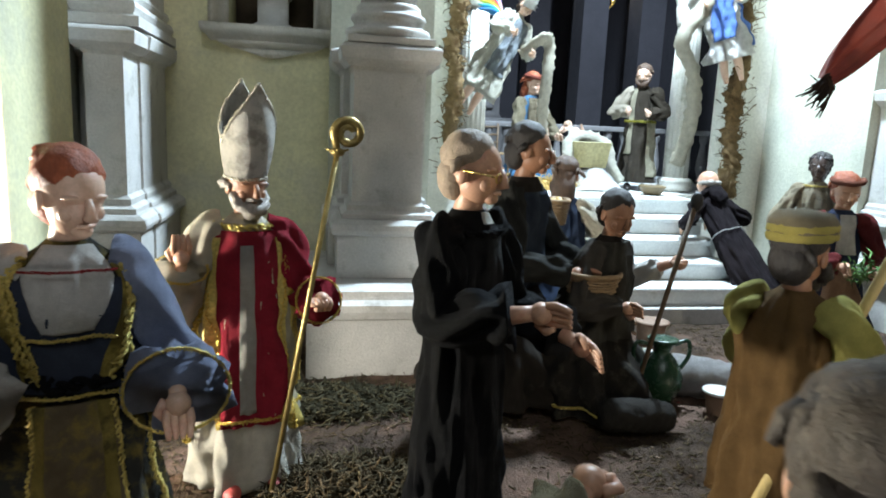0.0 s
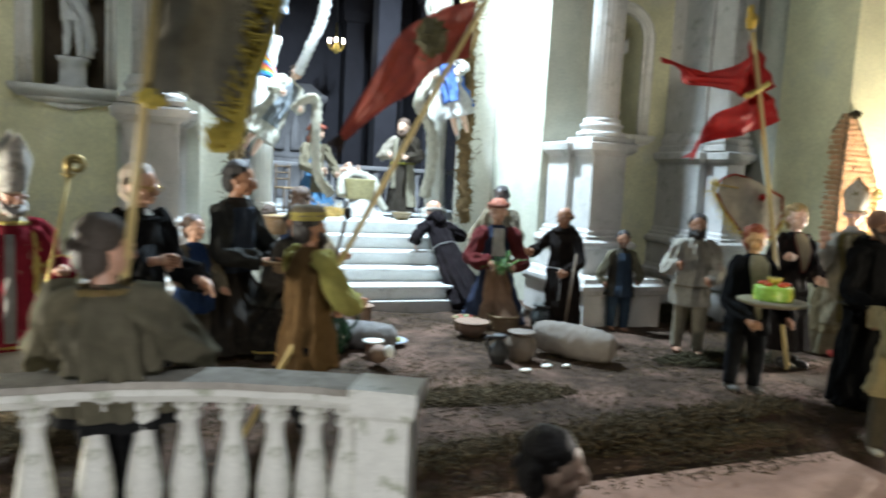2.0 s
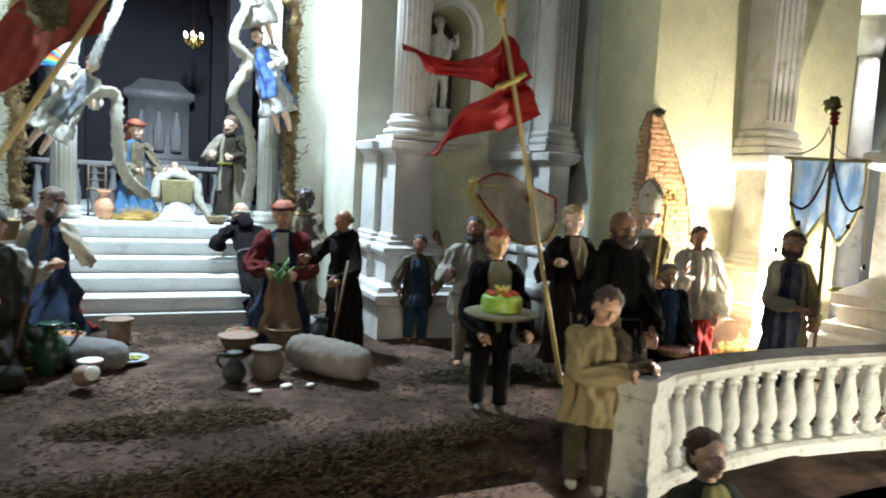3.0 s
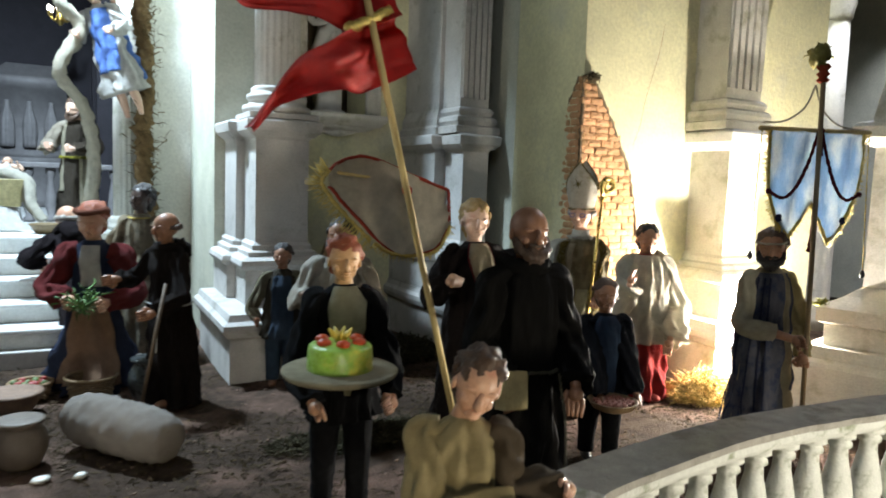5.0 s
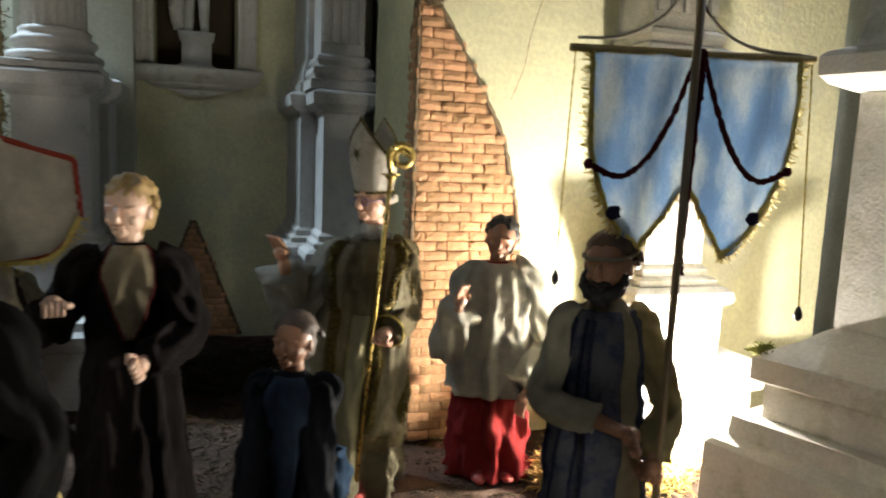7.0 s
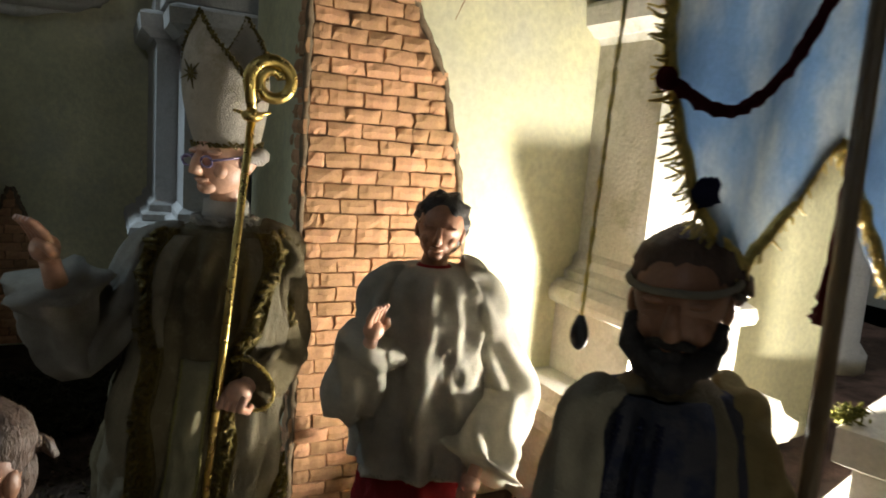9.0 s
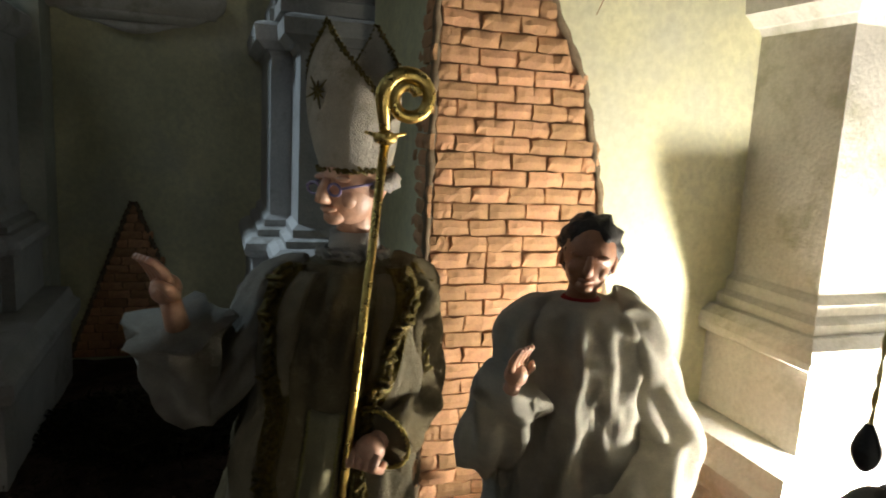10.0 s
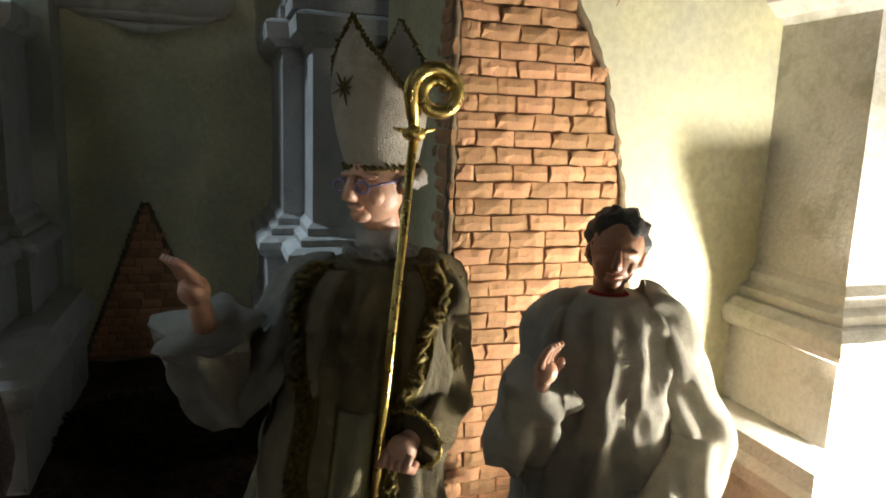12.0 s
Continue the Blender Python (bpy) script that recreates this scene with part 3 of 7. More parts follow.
# right-hand chapel with its arch and the large near pedestal
bm = bmesh.new()
n, hw, cx, sp = 16, 0.24, 2.90, 0.80
box(bm, 2.18, cx - hw, 0.98, 1.05, -0.02, 1.5)
box(bm, cx + hw, 3.3, 0.98, 1.05, -0.02, 1.5)
lo = [bm.verts.new((cx - hw * math.cos(math.pi * i / n), 0.98, sp + hw * math.sin(math.pi * i / n))) for i in range(n + 1)]
hi = [bm.verts.new((cx - hw + 2 * hw * i / n, 0.98, 1.5)) for i in range(n + 1)]
bk = [bm.verts.new((v.co.x, 1.05, v.co.z)) for v in lo]
for i in range(n):
    bm.faces.new((lo[i], lo[i + 1], hi[i + 1], hi[i]))
    bm.faces.new((lo[i + 1], lo[i], bk[i], bk[i + 1]))
structure("wall_chapel", bm, GREEN, "greyish chapel wall with a dark arched opening", "wall")
structure("chapel_back", boxes((2.1, 3.35, 1.4, 1.45, -0.02, 1.5)), INSIDE, "back wall behind the arch, darkened in colour for shade", "wall")
structure("chapel_side", boxes((3.3, 3.35, -0.1, 1.4, -0.02, 1.5)), GREEN, "greyish side wall of the chapel", "wall")
bm = bmesh.new()
rings = []
for i in range(n + 1):
    a = math.pi * i / n
    rings.append([bm.verts.new((cx - r * math.cos(a), y, sp + r * math.sin(a))) for r, y in ((hw, 0.982), (hw, 0.965), (hw + 0.012, 0.962), (hw + 0.022, 0.968), (hw + 0.022, 0.982))])
rows_faces(bm, rings, 0, True, True, True)
structure("arch_trim", bm, PALE, "moulded pale stone trim round the arch", "trim")
root = thing("chapel_column", "pale column with a leafy capital beside the arch", "column", 2.575, 0.90, -0.005, kind="structure")
part("shaft", turned(bmesh.new(), [(0.05, 0.0), (0.05, 0.03), (0.036, 0.05), (0.031, 0.5), (0.028, 0.80)], seg=28), PALE, root)
part("capital", worn(turned(bmesh.new(), [(0.029, 0.80), (0.033, 0.805), (0.033, 0.815), (0.040, 0.84), (0.039, 0.85), (0.050, 0.88), (0.054, 0.89), (0.054, 0.90), (0.064, 0.905), (0.064, 0.925), (0.055, 0.93), (0.055, 1.5)], seg=28), 0.003, 90), PALE, root)
root = thing("large_pedestal", "large white stone pedestal on stepped base, chipped edges", "pedestal", 2.085, 0.300, 0.0, -73, kind="structure")
part("shaft", worn(moulded(bmesh.new(), 0.13, -0.13, 0.13, [(0.205, 0.006), (0.42, 0.006)]), 0.001), PALE, root, smooth=False)
part("cap", worn(moulded(bmesh.new(), 0.13, -0.13, 0.13, [(0.4205, 0.012), (0.427, 0.026), (0.434, 0.032), (0.450, 0.033), (0.455, 0.028), (0.46, 0.012), (0.7, -0.03)]), 0.001), PALE, root, smooth=False)
part("die", worn(moulded(bmesh.new(), 0.13, -0.13, 0.13, [(0.112, 0.045), (0.145, 0.045), (0.15, 0.055), (0.172, 0.055), (0.178, 0.045), (0.19, 0.025), (0.20, 0.012), (0.2045, 0.004)]), 0.001), PALE, root, smooth=False)
part("plinth", worn(moulded(bmesh.new(), 0.13, -0.13, 0.13, [(-0.01, 0.082), (0.03, 0.082), (0.083, 0.080), (0.088, 0.076), (0.093, 0.066), (0.1115, 0.064)]), 0.001), PALE, root, smooth=False)

# dark room behind and above the camera
bm = boxes((-3, -2.95, -3, 3.3, -0.24, 2.6), (4, 4.05, -3, 3.3, -0.24, 2.6), (-3, 4, -3.05, -3, -0.24, 2.6), (-3, 4, 3.3, 3.35, -0.24, 2.6))
structure("room_wall", bm, ROOM, "dark room walls around the display", "wall")
structure("room_ceiling", boxes((-3, 4, -3, 3.3, 2.6, 2.65)), ROOM, "dark room ceiling", "ceiling")
structure("room_floor", boxes((-3, 4, -3, 3.3, -0.29, -0.25)), ROOM, "dark room floor", "floor")


# ---- balustrades ----
def balustrade(label, pts, z0, z1, count, post_at, rail_mat, base_drop):
    root = thing("balustrade", label, "balustrade", group="curved balustrades")
    path = spline([(x, y) for x, y in pts], 40)

    def sweep(bm, section):
        rings = []
        for k, (x, y) in enumerate(path):
            d = path[min(k + 1, 39)] - path[max(k - 1, 0)]
            d = d / np.linalg.norm(d)
            nx, ny = -d[1], d[0]
            rings.append([bm.verts.new((x + nx * o, y + ny * o, z)) for o, z in section])
        rows_faces(bm, rings, 0, True, True, True)
        bmesh.ops.recalc_face_normals(bm, faces=bm.faces)
        return worn(bm, 0.001, 80)

    w = 0.022
    part("rail", sweep(bmesh.new(), [(-w, z1 - 0.006), (-w, z1), (w, z1), (w, z1 - 0.006)]), rail_mat, root, "worn grey top", smooth=False)
    part("rail_moulding", sweep(bmesh.new(), [(-w * 0.6, z1 - 0.020), (-w * 0.95, z1 - 0.012), (-w * 0.95, z1 - 0.0065), (w * 0.95, z1 - 0.0065), (w * 0.95, z1 - 0.012), (w * 0.6, z1 - 0.020)]), BALU, root, smooth=False)
    part("base_rail", sweep(bmesh.new(), [(-w * 1.1, z0 - base_drop), (-w * 1.1, z0 - 0.004), (-w * 0.8, z0), (w * 0.8, z0), (w * 1.1, z0 - 0.004), (w * 1.1, z0 - base_drop)]), BALU, root, smooth=False)
    h = z1 - 0.020 - z0
    prof = [(0.40, 0.0), (0.40, 0.07), (0.27, 0.09), (0.36, 0.12), (0.34, 0.15), (0.24, 0.18), (0.42, 0.30), (0.46, 0.40), (0.38, 0.55), (0.25, 0.75), (0.23, 0.84), (0.33, 0.87), (0.33, 0.90), (0.25, 0.92), (0.40, 0.95), (0.40, 1.0)]
    me = None
    for i in range(count):
        u = (i + 0.7) / (count + 0.2) * 39
        k = min(int(u), 38)
        p = path[k] * (1 - (u - k)) + path[k + 1] * (u - k)
        if me is None:
            bm = turned(bmesh.new(), [(r * 0.033, z * h) for r, z in prof], seg=18)
            ob = part("baluster", worn(bm, 0.0006, 120), BALU, root)
            me = ob.data
        else:
            ob = new("baluster", me)
            ob.parent = root
        ob.location = (p[0], p[1], z0)
    for x, y, turn in post_at:
        bm = bmesh.new()
        moulded(bm, 0.022, -0.022, 0.022, [(z0 - base_drop, 0.004), (z0 + 0.004, 0.004), (z0 + 0.008, 0.0), (z1 - 0.024, 0.0), (z1 - 0.02, 0.004), (z1 - 0.008, 0.006), (z1 + 0.002, 0.006)])
        ob = part("post", worn(bm, 0.001, 80), BALU, root, smooth=False)
        ob.matrix_basis = pose(x, y, 0, 0, 0, turn)
    return root


balustrade("curved weathered white balustrade with a worn grey rail and end post", [(-0.34, 0.02), (-0.20, 0.085), (-0.06, 0.115), (0.08, 0.128), (0.18, 0.120), (0.27, 0.090), (0.333, 0.060)], 0.012, 0.16, 16, [(0.333, 0.060, -28)], RAILTOP, 0.03)
balustrade("curved weathered white balustrade with a mossy base and end post", [(1.095, 0.098), (1.15, 0.118), (1.25, 0.136), (1.36, 0.147), (1.47, 0.143), (1.60, 0.132), (1.75, 0.100), (1.92, 0.025)], 0.018, 0.14, 20, [(1.100, 0.100, 27)], RAILTOP, 0.05)


# ---- clothed dolls, each one plain mesh ----
class Doll:
    """A doll that faces -y at the origin; lengths are shares of its height."""

    def __init__(self, h, seed=0.0, shape="robe", fold=0.05, lean=(0, 0), width=1.0, hem=0.0, waves=7):
        self.h, self.bm, self.mats, self.seed, self.fold, self.waves = h, bmesh.new(), [], seed, fold, waves
        lx, ly = lean
        self.lx, self.ly = lx, ly
        W = width
        if shape == "robe":
            keys = [(0.012 + hem, 0.150 * W, 0.125 * W), (0.15 + hem * 0.8, 0.140 * W, 0.115 * W), (0.33, 0.128 * W, 0.105 * W), (0.50, 0.118 * W, 0.092 * W), (0.60, 0.108 * W, 0.082 * W), (0.72, 0.106 * W, 0.082 * W), (0.785, 0.094 * W, 0.066), (0.825, 0.060, 0.048), (0.845, 0.038, 0.038)]
        elif shape == "tunic":
            keys = [(0.36 + hem, 0.130 * W, 0.105 * W), (0.45, 0.122 * W, 0.098 * W), (0.53, 0.112 * W, 0.088 * W), (0.62, 0.108 * W, 0.082 * W), (0.72, 0.106 * W, 0.082 * W), (0.785, 0.094 * W, 0.066), (0.825, 0.060, 0.048), (0.845, 0.038, 0.038)]
        else:  # kneeling or seated: a low body with spread skirts
            keys = [(0.012, 0.22 * W, 0.26 * W), (0.10, 0.20 * W, 0.22 * W), (0.22, 0.165 * W, 0.15 * W), (0.34, 0.125 * W, 0.10 * W), (0.50, 0.106 * W, 0.084 * W), (0.59, 0.094 * W, 0.068), (0.64, 0.060, 0.048), (0.66, 0.040, 0.040)]
        self.top = keys[-1][0]
        self.keys = [(z, rx, ry, lx * z ** 1.5, ly * z ** 1.5) for z, rx, ry in keys]
        self.neck = self.top

    def mi(self, m):
        if m not in self.mats:
            self.mats.append(m)
        return self.mats.index(m)

    def row(self, z):
        ks = self.keys
        z = min(max(z, ks[0][0]), ks[-1][0])
        for a, b in zip(ks, ks[1:]):
            if z <= b[0]:
                f = (z - a[0]) / max(1e-6, b[0] - a[0])
                return [p * (1 - f) + q * f for p, q in zip(a, b)]

    def surf(self, deg, z, off=0.0):
        z, rx, ry, cx, cy = self.row(z)
        a = radians(deg)
        k = (z - self.keys[0][0]) / (self.keys[-1][0] - self.keys[0][0])
        s = self.seed
        w = math.sin(self.waves * a + s + 2.2 * noise.noise(Vector((math.cos(a) * 1.5, math.sin(a) * 1.5, z * 4 + s))))
        w += 0.6 * math.sin((self.waves * 2 - 3) * a + s * 2.3 + z * 3) + 1.2 * noise.noise(Vector((math.cos(a) * 2 + s, math.sin(a) * 2, z * 9))) + 0.8 * noise.noise(Vector((math.cos(a) * 5 + s, math.sin(a) * 5, z * 14)))
        lo = max(0.0, 1 - 1.6 * k)
        w += 1.5 * (1 - 2.6 * abs(noise.noise(Vector((math.cos(a) * 2.6 + s, math.sin(a) * 2.6 - s, z * (2.2 + 4 * k) + s * 3))))) + 0.7 * (1 - 2.6 * abs(noise.noise(Vector((math.cos(a) * 5.5 - s, math.sin(a) * 5.5, z * 9 + s)))))
        r = 1 + 1.55 * self.fold * (1.0 - 0.6 * k) * w * (0.0 if k > 0.97 else 1.0)
        return Vector(((cx + (rx * r + off) * math.cos(a)) * self.h, (cy + (ry * r + off) * math.sin(a)) * self.h, z * self.h))

    def body(self, m, z0=None, z1=None, off=0.0, seg=96, n=60):
        a, b = z0 if z0 is not None else self.keys[0][0], z1 if z1 is not None else self.keys[-1][0]
        rings = [[self.bm.verts.new(self.surf(360 * i / seg, a + (b - a) * k / (n - 1), off)) for i in range(seg)] for k in range(n)]
        rows_faces(self.bm, rings, self.mi(m), True, True, True)
        return self

    def patch(self, m, a0, a1, z0, z1, off=0.012, a0b=None, a1b=None, edge=None):
        """A panel laid over the body, from angle a0 to a1 and height z0 to z1; a0b, a1b: its angles at the top. -90 is the front."""
        na, nz = 22, 30
        off = off * 0.6 + 0.001
        a0b, a1b = a0 if a0b is None else a0b, a1 if a1b is None else a1b
        f, g = [], []
        for k in range(nz):
            u = k / (nz - 1)
            lo, hi = a0 * (1 - u) + a0b * u, a1 * (1 - u) + a1b * u
            z = z0 + (z1 - z0) * u
            f.append([self.bm.verts.new(self.surf(lo + (hi - lo) * i / (na - 1), z, off)) for i in range(na)])
            g.append([self.bm.verts.new(self.surf(lo + (hi - lo) * i / (na - 1), z, off - 0.012)) for i in range(na)])
        mi = self.mi(m)
        rows_faces(self.bm, f, mi, False)
        loop_f = f[0] + [r[-1] for r in f[1:]] + f[-1][-2::-1] + [r[0] for r in f[-2:0:-1]]
        loop_g = g[0] + [r[-1] for r in g[1:]] + g[-1][-2::-1] + [r[0] for r in g[-2:0:-1]]
        rows_faces(self.bm, [loop_g, loop_f], mi, True)
        if edge:
            m2, r = edge
            for col in (0, -1):
                self.braid([v[col].co / self.h for v in f], m2, r)
        return self

    def braid(self, pts, m, r=0.008, n=0):
        """A knobbly trim along points, in shares of the height."""
        pts = [Vector(p) * self.h for p in pts]
        n = n or max(14, len(pts) * 2)
        r = r * 0.45
        path = spline(pts, max(n, 40))
        run = sum(np.linalg.norm(b - a) for a, b in zip(path, path[1:]))
        path = spline(path, int(min(420, max(40, run / (r * self.h) * 1.6))))
        up = Vector((0.3, 0.5, 0.8)).normalized()
        for k in range(2):
            out = []
            for i, p in enumerate(path):
                t = Vector(path[min(i + 1, len(path) - 1)] - path[max(i - 1, 0)])
                t = t.normalized() if t.length > 1e-9 else Vector((0, 0, 1))
                u = (up - t * up.dot(t)).normalized()
                f = i * 0.95 + k * math.pi
                jit = Vector((noise.noise(Vector((i * 0.9, k * 5, 1))), noise.noise(Vector((i * 0.9, k * 5, 7))), noise.noise(Vector((i * 0.9, k * 5, 13)))))
                out.append(Vector(p) + jit * r * self.h * 1.5 + (u * math.cos(f) + t.cross(u) * math.sin(f)) * r * self.h * 0.62)
            tube(self.bm, out, [r * self.h * 0.52] * len(out), self.mi(m), seg=5)
        return self

    def band(self, m, z, r=0.008, a0=0, a1=360, z1=None, off=0.006):
        z1 = z if z1 is None else z1
        pts = [self.surf(a0 + (a1 - a0) * i / 24, z + (z1 - z) * i / 24, off) / self.h for i in range(25)]
        return self.braid(pts, m, r, 48)

    def legs(self, m, shoe, spread=0.06, top=0.42, stride=0.03, r=0.05, z0=0.0):
        for s in (-1, 1):
            x, y = s * spread, -s * stride
            hip = Vector((s * 0.055 + self.lx * top ** 1.5, self.ly * top ** 1.5, top))
            pts = [Vector((x, y, 0.045)), Vector((x * 0.98, y, 0.12)), Vector((x * 0.95, y * 0.9 - 0.008, 0.24)), hip]
            tube(self.bm, [p * self.h for p in pts], [r * 0.82 * self.h, r * 0.86 * self.h, r * self.h, r * 1.25 * self.h], self.mi(m), seg=16, n=16, wobble=0.10, seed=self.seed + s)
            self.foot(x, y, shoe)
        return self

    def foot(self, x, y, m, rz=0):
        mm = Matrix.Rotation(radians(rz), 3, "Z")
        ball(self.bm, Vector((x, y - 0.03, 0.022)) * self.h, (0.030 * self.h, 0.062 * self.h, 0.024 * self.h), self.mi(m), 14, 8, mm)
        ball(self.bm, Vector((x, y + 0.012, 0.034)) * self.h, (0.028 * self.h, 0.032 * self.h, 0.034 * self.h), self.mi(m), 12, 8)
        return self

    def arm(self, side, hand, sleeve, skin, elbow=None, flare=1.0, r=0.042, fist=False, fingers=(0, -1, 0), cuff=None, bare=0.0):
        h = self.h
        z = self.top - 0.055
        sx, sy = self.lx * z ** 1.5, self.ly * z ** 1.5
        sh = Vector((side * 0.092 + sx, sy, z))
        hand = Vector(hand)
        if elbow is None:
            mid = (sh + hand) / 2
            reach = (hand - sh).length
            bend = math.sqrt(max(0.0, 0.19 ** 2 - (reach / 2) ** 2))
            out = Vector((side * 0.75, 0.35, -0.55)).normalized()
            elbow = mid + out * bend
        elbow = Vector(elbow)
        d = (hand - elbow)
        wrist = elbow + d * 0.88
        pts = [sh + Vector((-side * 0.03, 0, 0.005)), sh + Vector((side * 0.012, 0, -0.012)), (sh + elbow) / 2, elbow, elbow + d * (0.55 - bare * 0.3), wrist - d * bare]
        rad = [r * 0.8, r * 0.98, r * 0.95, r * 0.95, r * (0.92 + 0.3 * (flare - 1)), r * 0.82 * flare]
        tube(self.bm, [p * h for p in pts], [q * h for q in rad], self.mi(sleeve), seg=28, n=40, wobble=0.40, seed=self.seed + side * 3, pace=0.22)
        if cuff:
            dn = d.normalized()
            s1 = dn.orthogonal().normalized()
            s2 = dn.cross(s1)
            c = wrist - d * bare
            q = r * 0.82 * flare * 1.02
            self.braid([c + (s1 * math.cos(t * 0.5236) + s2 * math.sin(t * 0.5236)) * q for t in range(13)], cuff, 0.008, 30)
        tube(self.bm, [(wrist - d * (bare + 0.1)) * h, wrist * h, hand * h], [0.021 * h, 0.017 * h, 0.016 * h], self.mi(skin), seg=10)
        f = Vector(fingers).normalized() if not fist else d.normalized()
        across = f.cross(Vector((0, 0, 1)))
        across = across.normalized() if across.length > 0.1 else Vector((1, 0, 0))
        if abs(f.z) < 0.5 and side:
            across = (across * 0.35 + Vector((0, 0, 1)) * 0.94).normalized() if not fist else across
        ball(self.bm, (hand + f * 0.012) * h, (0.024 * h, 0.024 * h, 0.024 * h), self.mi(skin), 12, 8)
        nrm = f.cross(across)
        for i in range(4):
            b = hand + f * 0.022 + across * (i - 1.5) * 0.0125
            if fist:
                pts = [b, b + f * 0.018 + nrm * 0.012, b + nrm * 0.030 - f * 0.004, b + nrm * 0.026 - f * 0.018]
            else:
                pts = [b, b + f * 0.020 + across * (i - 1.5) * 0.002, b + f * 0.040 + nrm * 0.006, b + f * 0.052 + nrm * 0.014]
            tube(self.bm, [p * h for p in pts], [0.0085 * h, 0.008 * h, 0.007 * h, 0.005 * h], self.mi(skin), seg=7)
        b = hand + f * 0.004 + across * 0.022 * side
        tube(self.bm, [b * h, (b + f * 0.02 + across * 0.014 * side + nrm * 0.01) * h, (b + f * 0.036 + nrm * 0.018) * h], [0.010 * h, 0.009 * h, 0.006 * h], self.mi(skin), seg=7)
        return self

    def head(self, skin, hair=None, style="short", turn=0, nod=0, beard=None, tilt=0, size=1.0, extra=None):
        """Head with a plain face: brow, nose, ears and chin in relief only."""
        h, bm = self.h, self.bm
        nx, ny = self.lx * self.top ** 1.5, self.ly * self.top ** 1.5
        R = Euler((radians(nod), radians(tilt), radians(turn))).to_matrix()
        base = Vector((nx, ny, self.neck))
        k = 1.0 * size

        def at(x, y, z):
            return (base + R @ (Vector((x, y, z)) * k)) * h

        def lump(p, r, m, s=16, n=10, l=0.0):
            ball(bm, at(*p), tuple(q * h * k for q in r), self.mi(m), s, n, R, l, self.seed)

        tube(bm, [at(0, 0.004, -0.03), at(0, 0.0, 0.03), at(0, -0.004, 0.06)], [0.036 * h * k, 0.030 * h * k, 0.030 * h * k], self.mi(skin), seg=14)
        lump((0, 0.006, 0.098), (0.056, 0.066, 0.062), skin, 26, 18)
        lump((0, -0.012, 0.070), (0.046, 0.050, 0.058), skin, 24, 16)
        lump((0, -0.048, 0.034), (0.019, 0.017, 0.015), skin)
        tube(bm, [at(0, -0.062, 0.098), at(0, -0.072, 0.080), at(0, -0.076, 0.068), at(0, -0.060, 0.060)], [0.006 * h, 0.009 * h, 0.012 * h, 0.008 * h], self.mi(skin), seg=9)
        for s in (-1, 1):
            lump((s * 0.022, -0.050, 0.098), (0.019, 0.009, 0.006), skin, 10, 6)
            lump((s * 0.027, -0.040, 0.064), (0.015, 0.015, 0.016), skin, 10, 8)
            lump((s * 0.055, 0.004, 0.078), (0.007, 0.014, 0.020), skin, 10, 8)
        tube(bm, [at(-0.016, -0.060, 0.048), at(0, -0.066, 0.047), at(0.016, -0.060, 0.048)], [0.003 * h, 0.006 * h, 0.003 * h], self.mi(skin), seg=7)
        self.at = at
        self.R = R
        if hair and style in ("short", "long", "bun", "curly"):
            bump = 0.30 if style == "curly" else 0.10
            lump((0, 0.019, 0.118), (0.0615, 0.0645, 0.058), hair, 30, 20, bump)
            lump((0, 0.040, 0.072), (0.052, 0.044, 0.060), hair, 24, 16, bump)
            rnd = random.Random(int(self.seed * 10) + 3)
            for i in range(26 if style == "curly" else 14):
                a, b = rnd.uniform(-0.2, 3.35), rnd.uniform(0.0, 1.3)
                p = Vector((math.cos(a) * math.cos(b) * 0.062, math.sin(a) * math.cos(b) * 0.064 + 0.016, 0.100 + math.sin(b) * 0.068))
                q = p + Vector((rnd.gauss(0, 0.012), rnd.gauss(0, 0.012) + 0.006, -0.030))
                tube(bm, [at(*p), at(*((p + q) / 2 * 1.02)), at(*q)], [0.008 * h, 0.011 * h, 0.005 * h], self.mi(hair), seg=6)
        if hair and style == "bun":
            lump((0, 0.085, 0.115), (0.032, 0.028, 0.032), hair, 16, 10, 0.2)
            lump((0, 0.045, 0.145), (0.050, 0.045, 0.024), hair, 20, 10, 0.25)
        if hair and style == "long":
            lump((0, 0.048, 0.02), (0.060, 0.040, 0.085), hair, 20, 14, 0.2)
        if hair and style == "fringe":
            tube(bm, [at(-0.056, -0.014, 0.085), at(-0.058, 0.03, 0.088), at(0, 0.072, 0.085), at(0.058, 0.03, 0.088), at(0.056, -0.014, 0.085)], [0.008 * h, 0.014 * h, 0.018 * h, 0.014 * h, 0.008 * h], self.mi(hair), seg=9, n=24, wobble=0.5, seed=self.seed)
        if beard:
            lump((0, -0.050, 0.022), (0.034, 0.026, 0.034), beard, 18, 12, 0.35)
            tube(bm, [at(-0.050, -0.012, 0.066), at(-0.040, -0.044, 0.034), at(0, -0.066, 0.020), at(0.040, -0.044, 0.034), at(0.050, -0.012, 0.066)], [0.010 * h, 0.016 * h, 0.018 * h, 0.016 * h, 0.010 * h], self.mi(beard), seg=9, n=20, wobble=0.5)
            tube(bm, [at(-0.026, -0.058, 0.050), at(0, -0.070, 0.056), at(0.026, -0.058, 0.050)], [0.005 * h, 0.008 * h, 0.005 * h], self.mi(beard), seg=7, n=10, wobble=0.4)
        return self

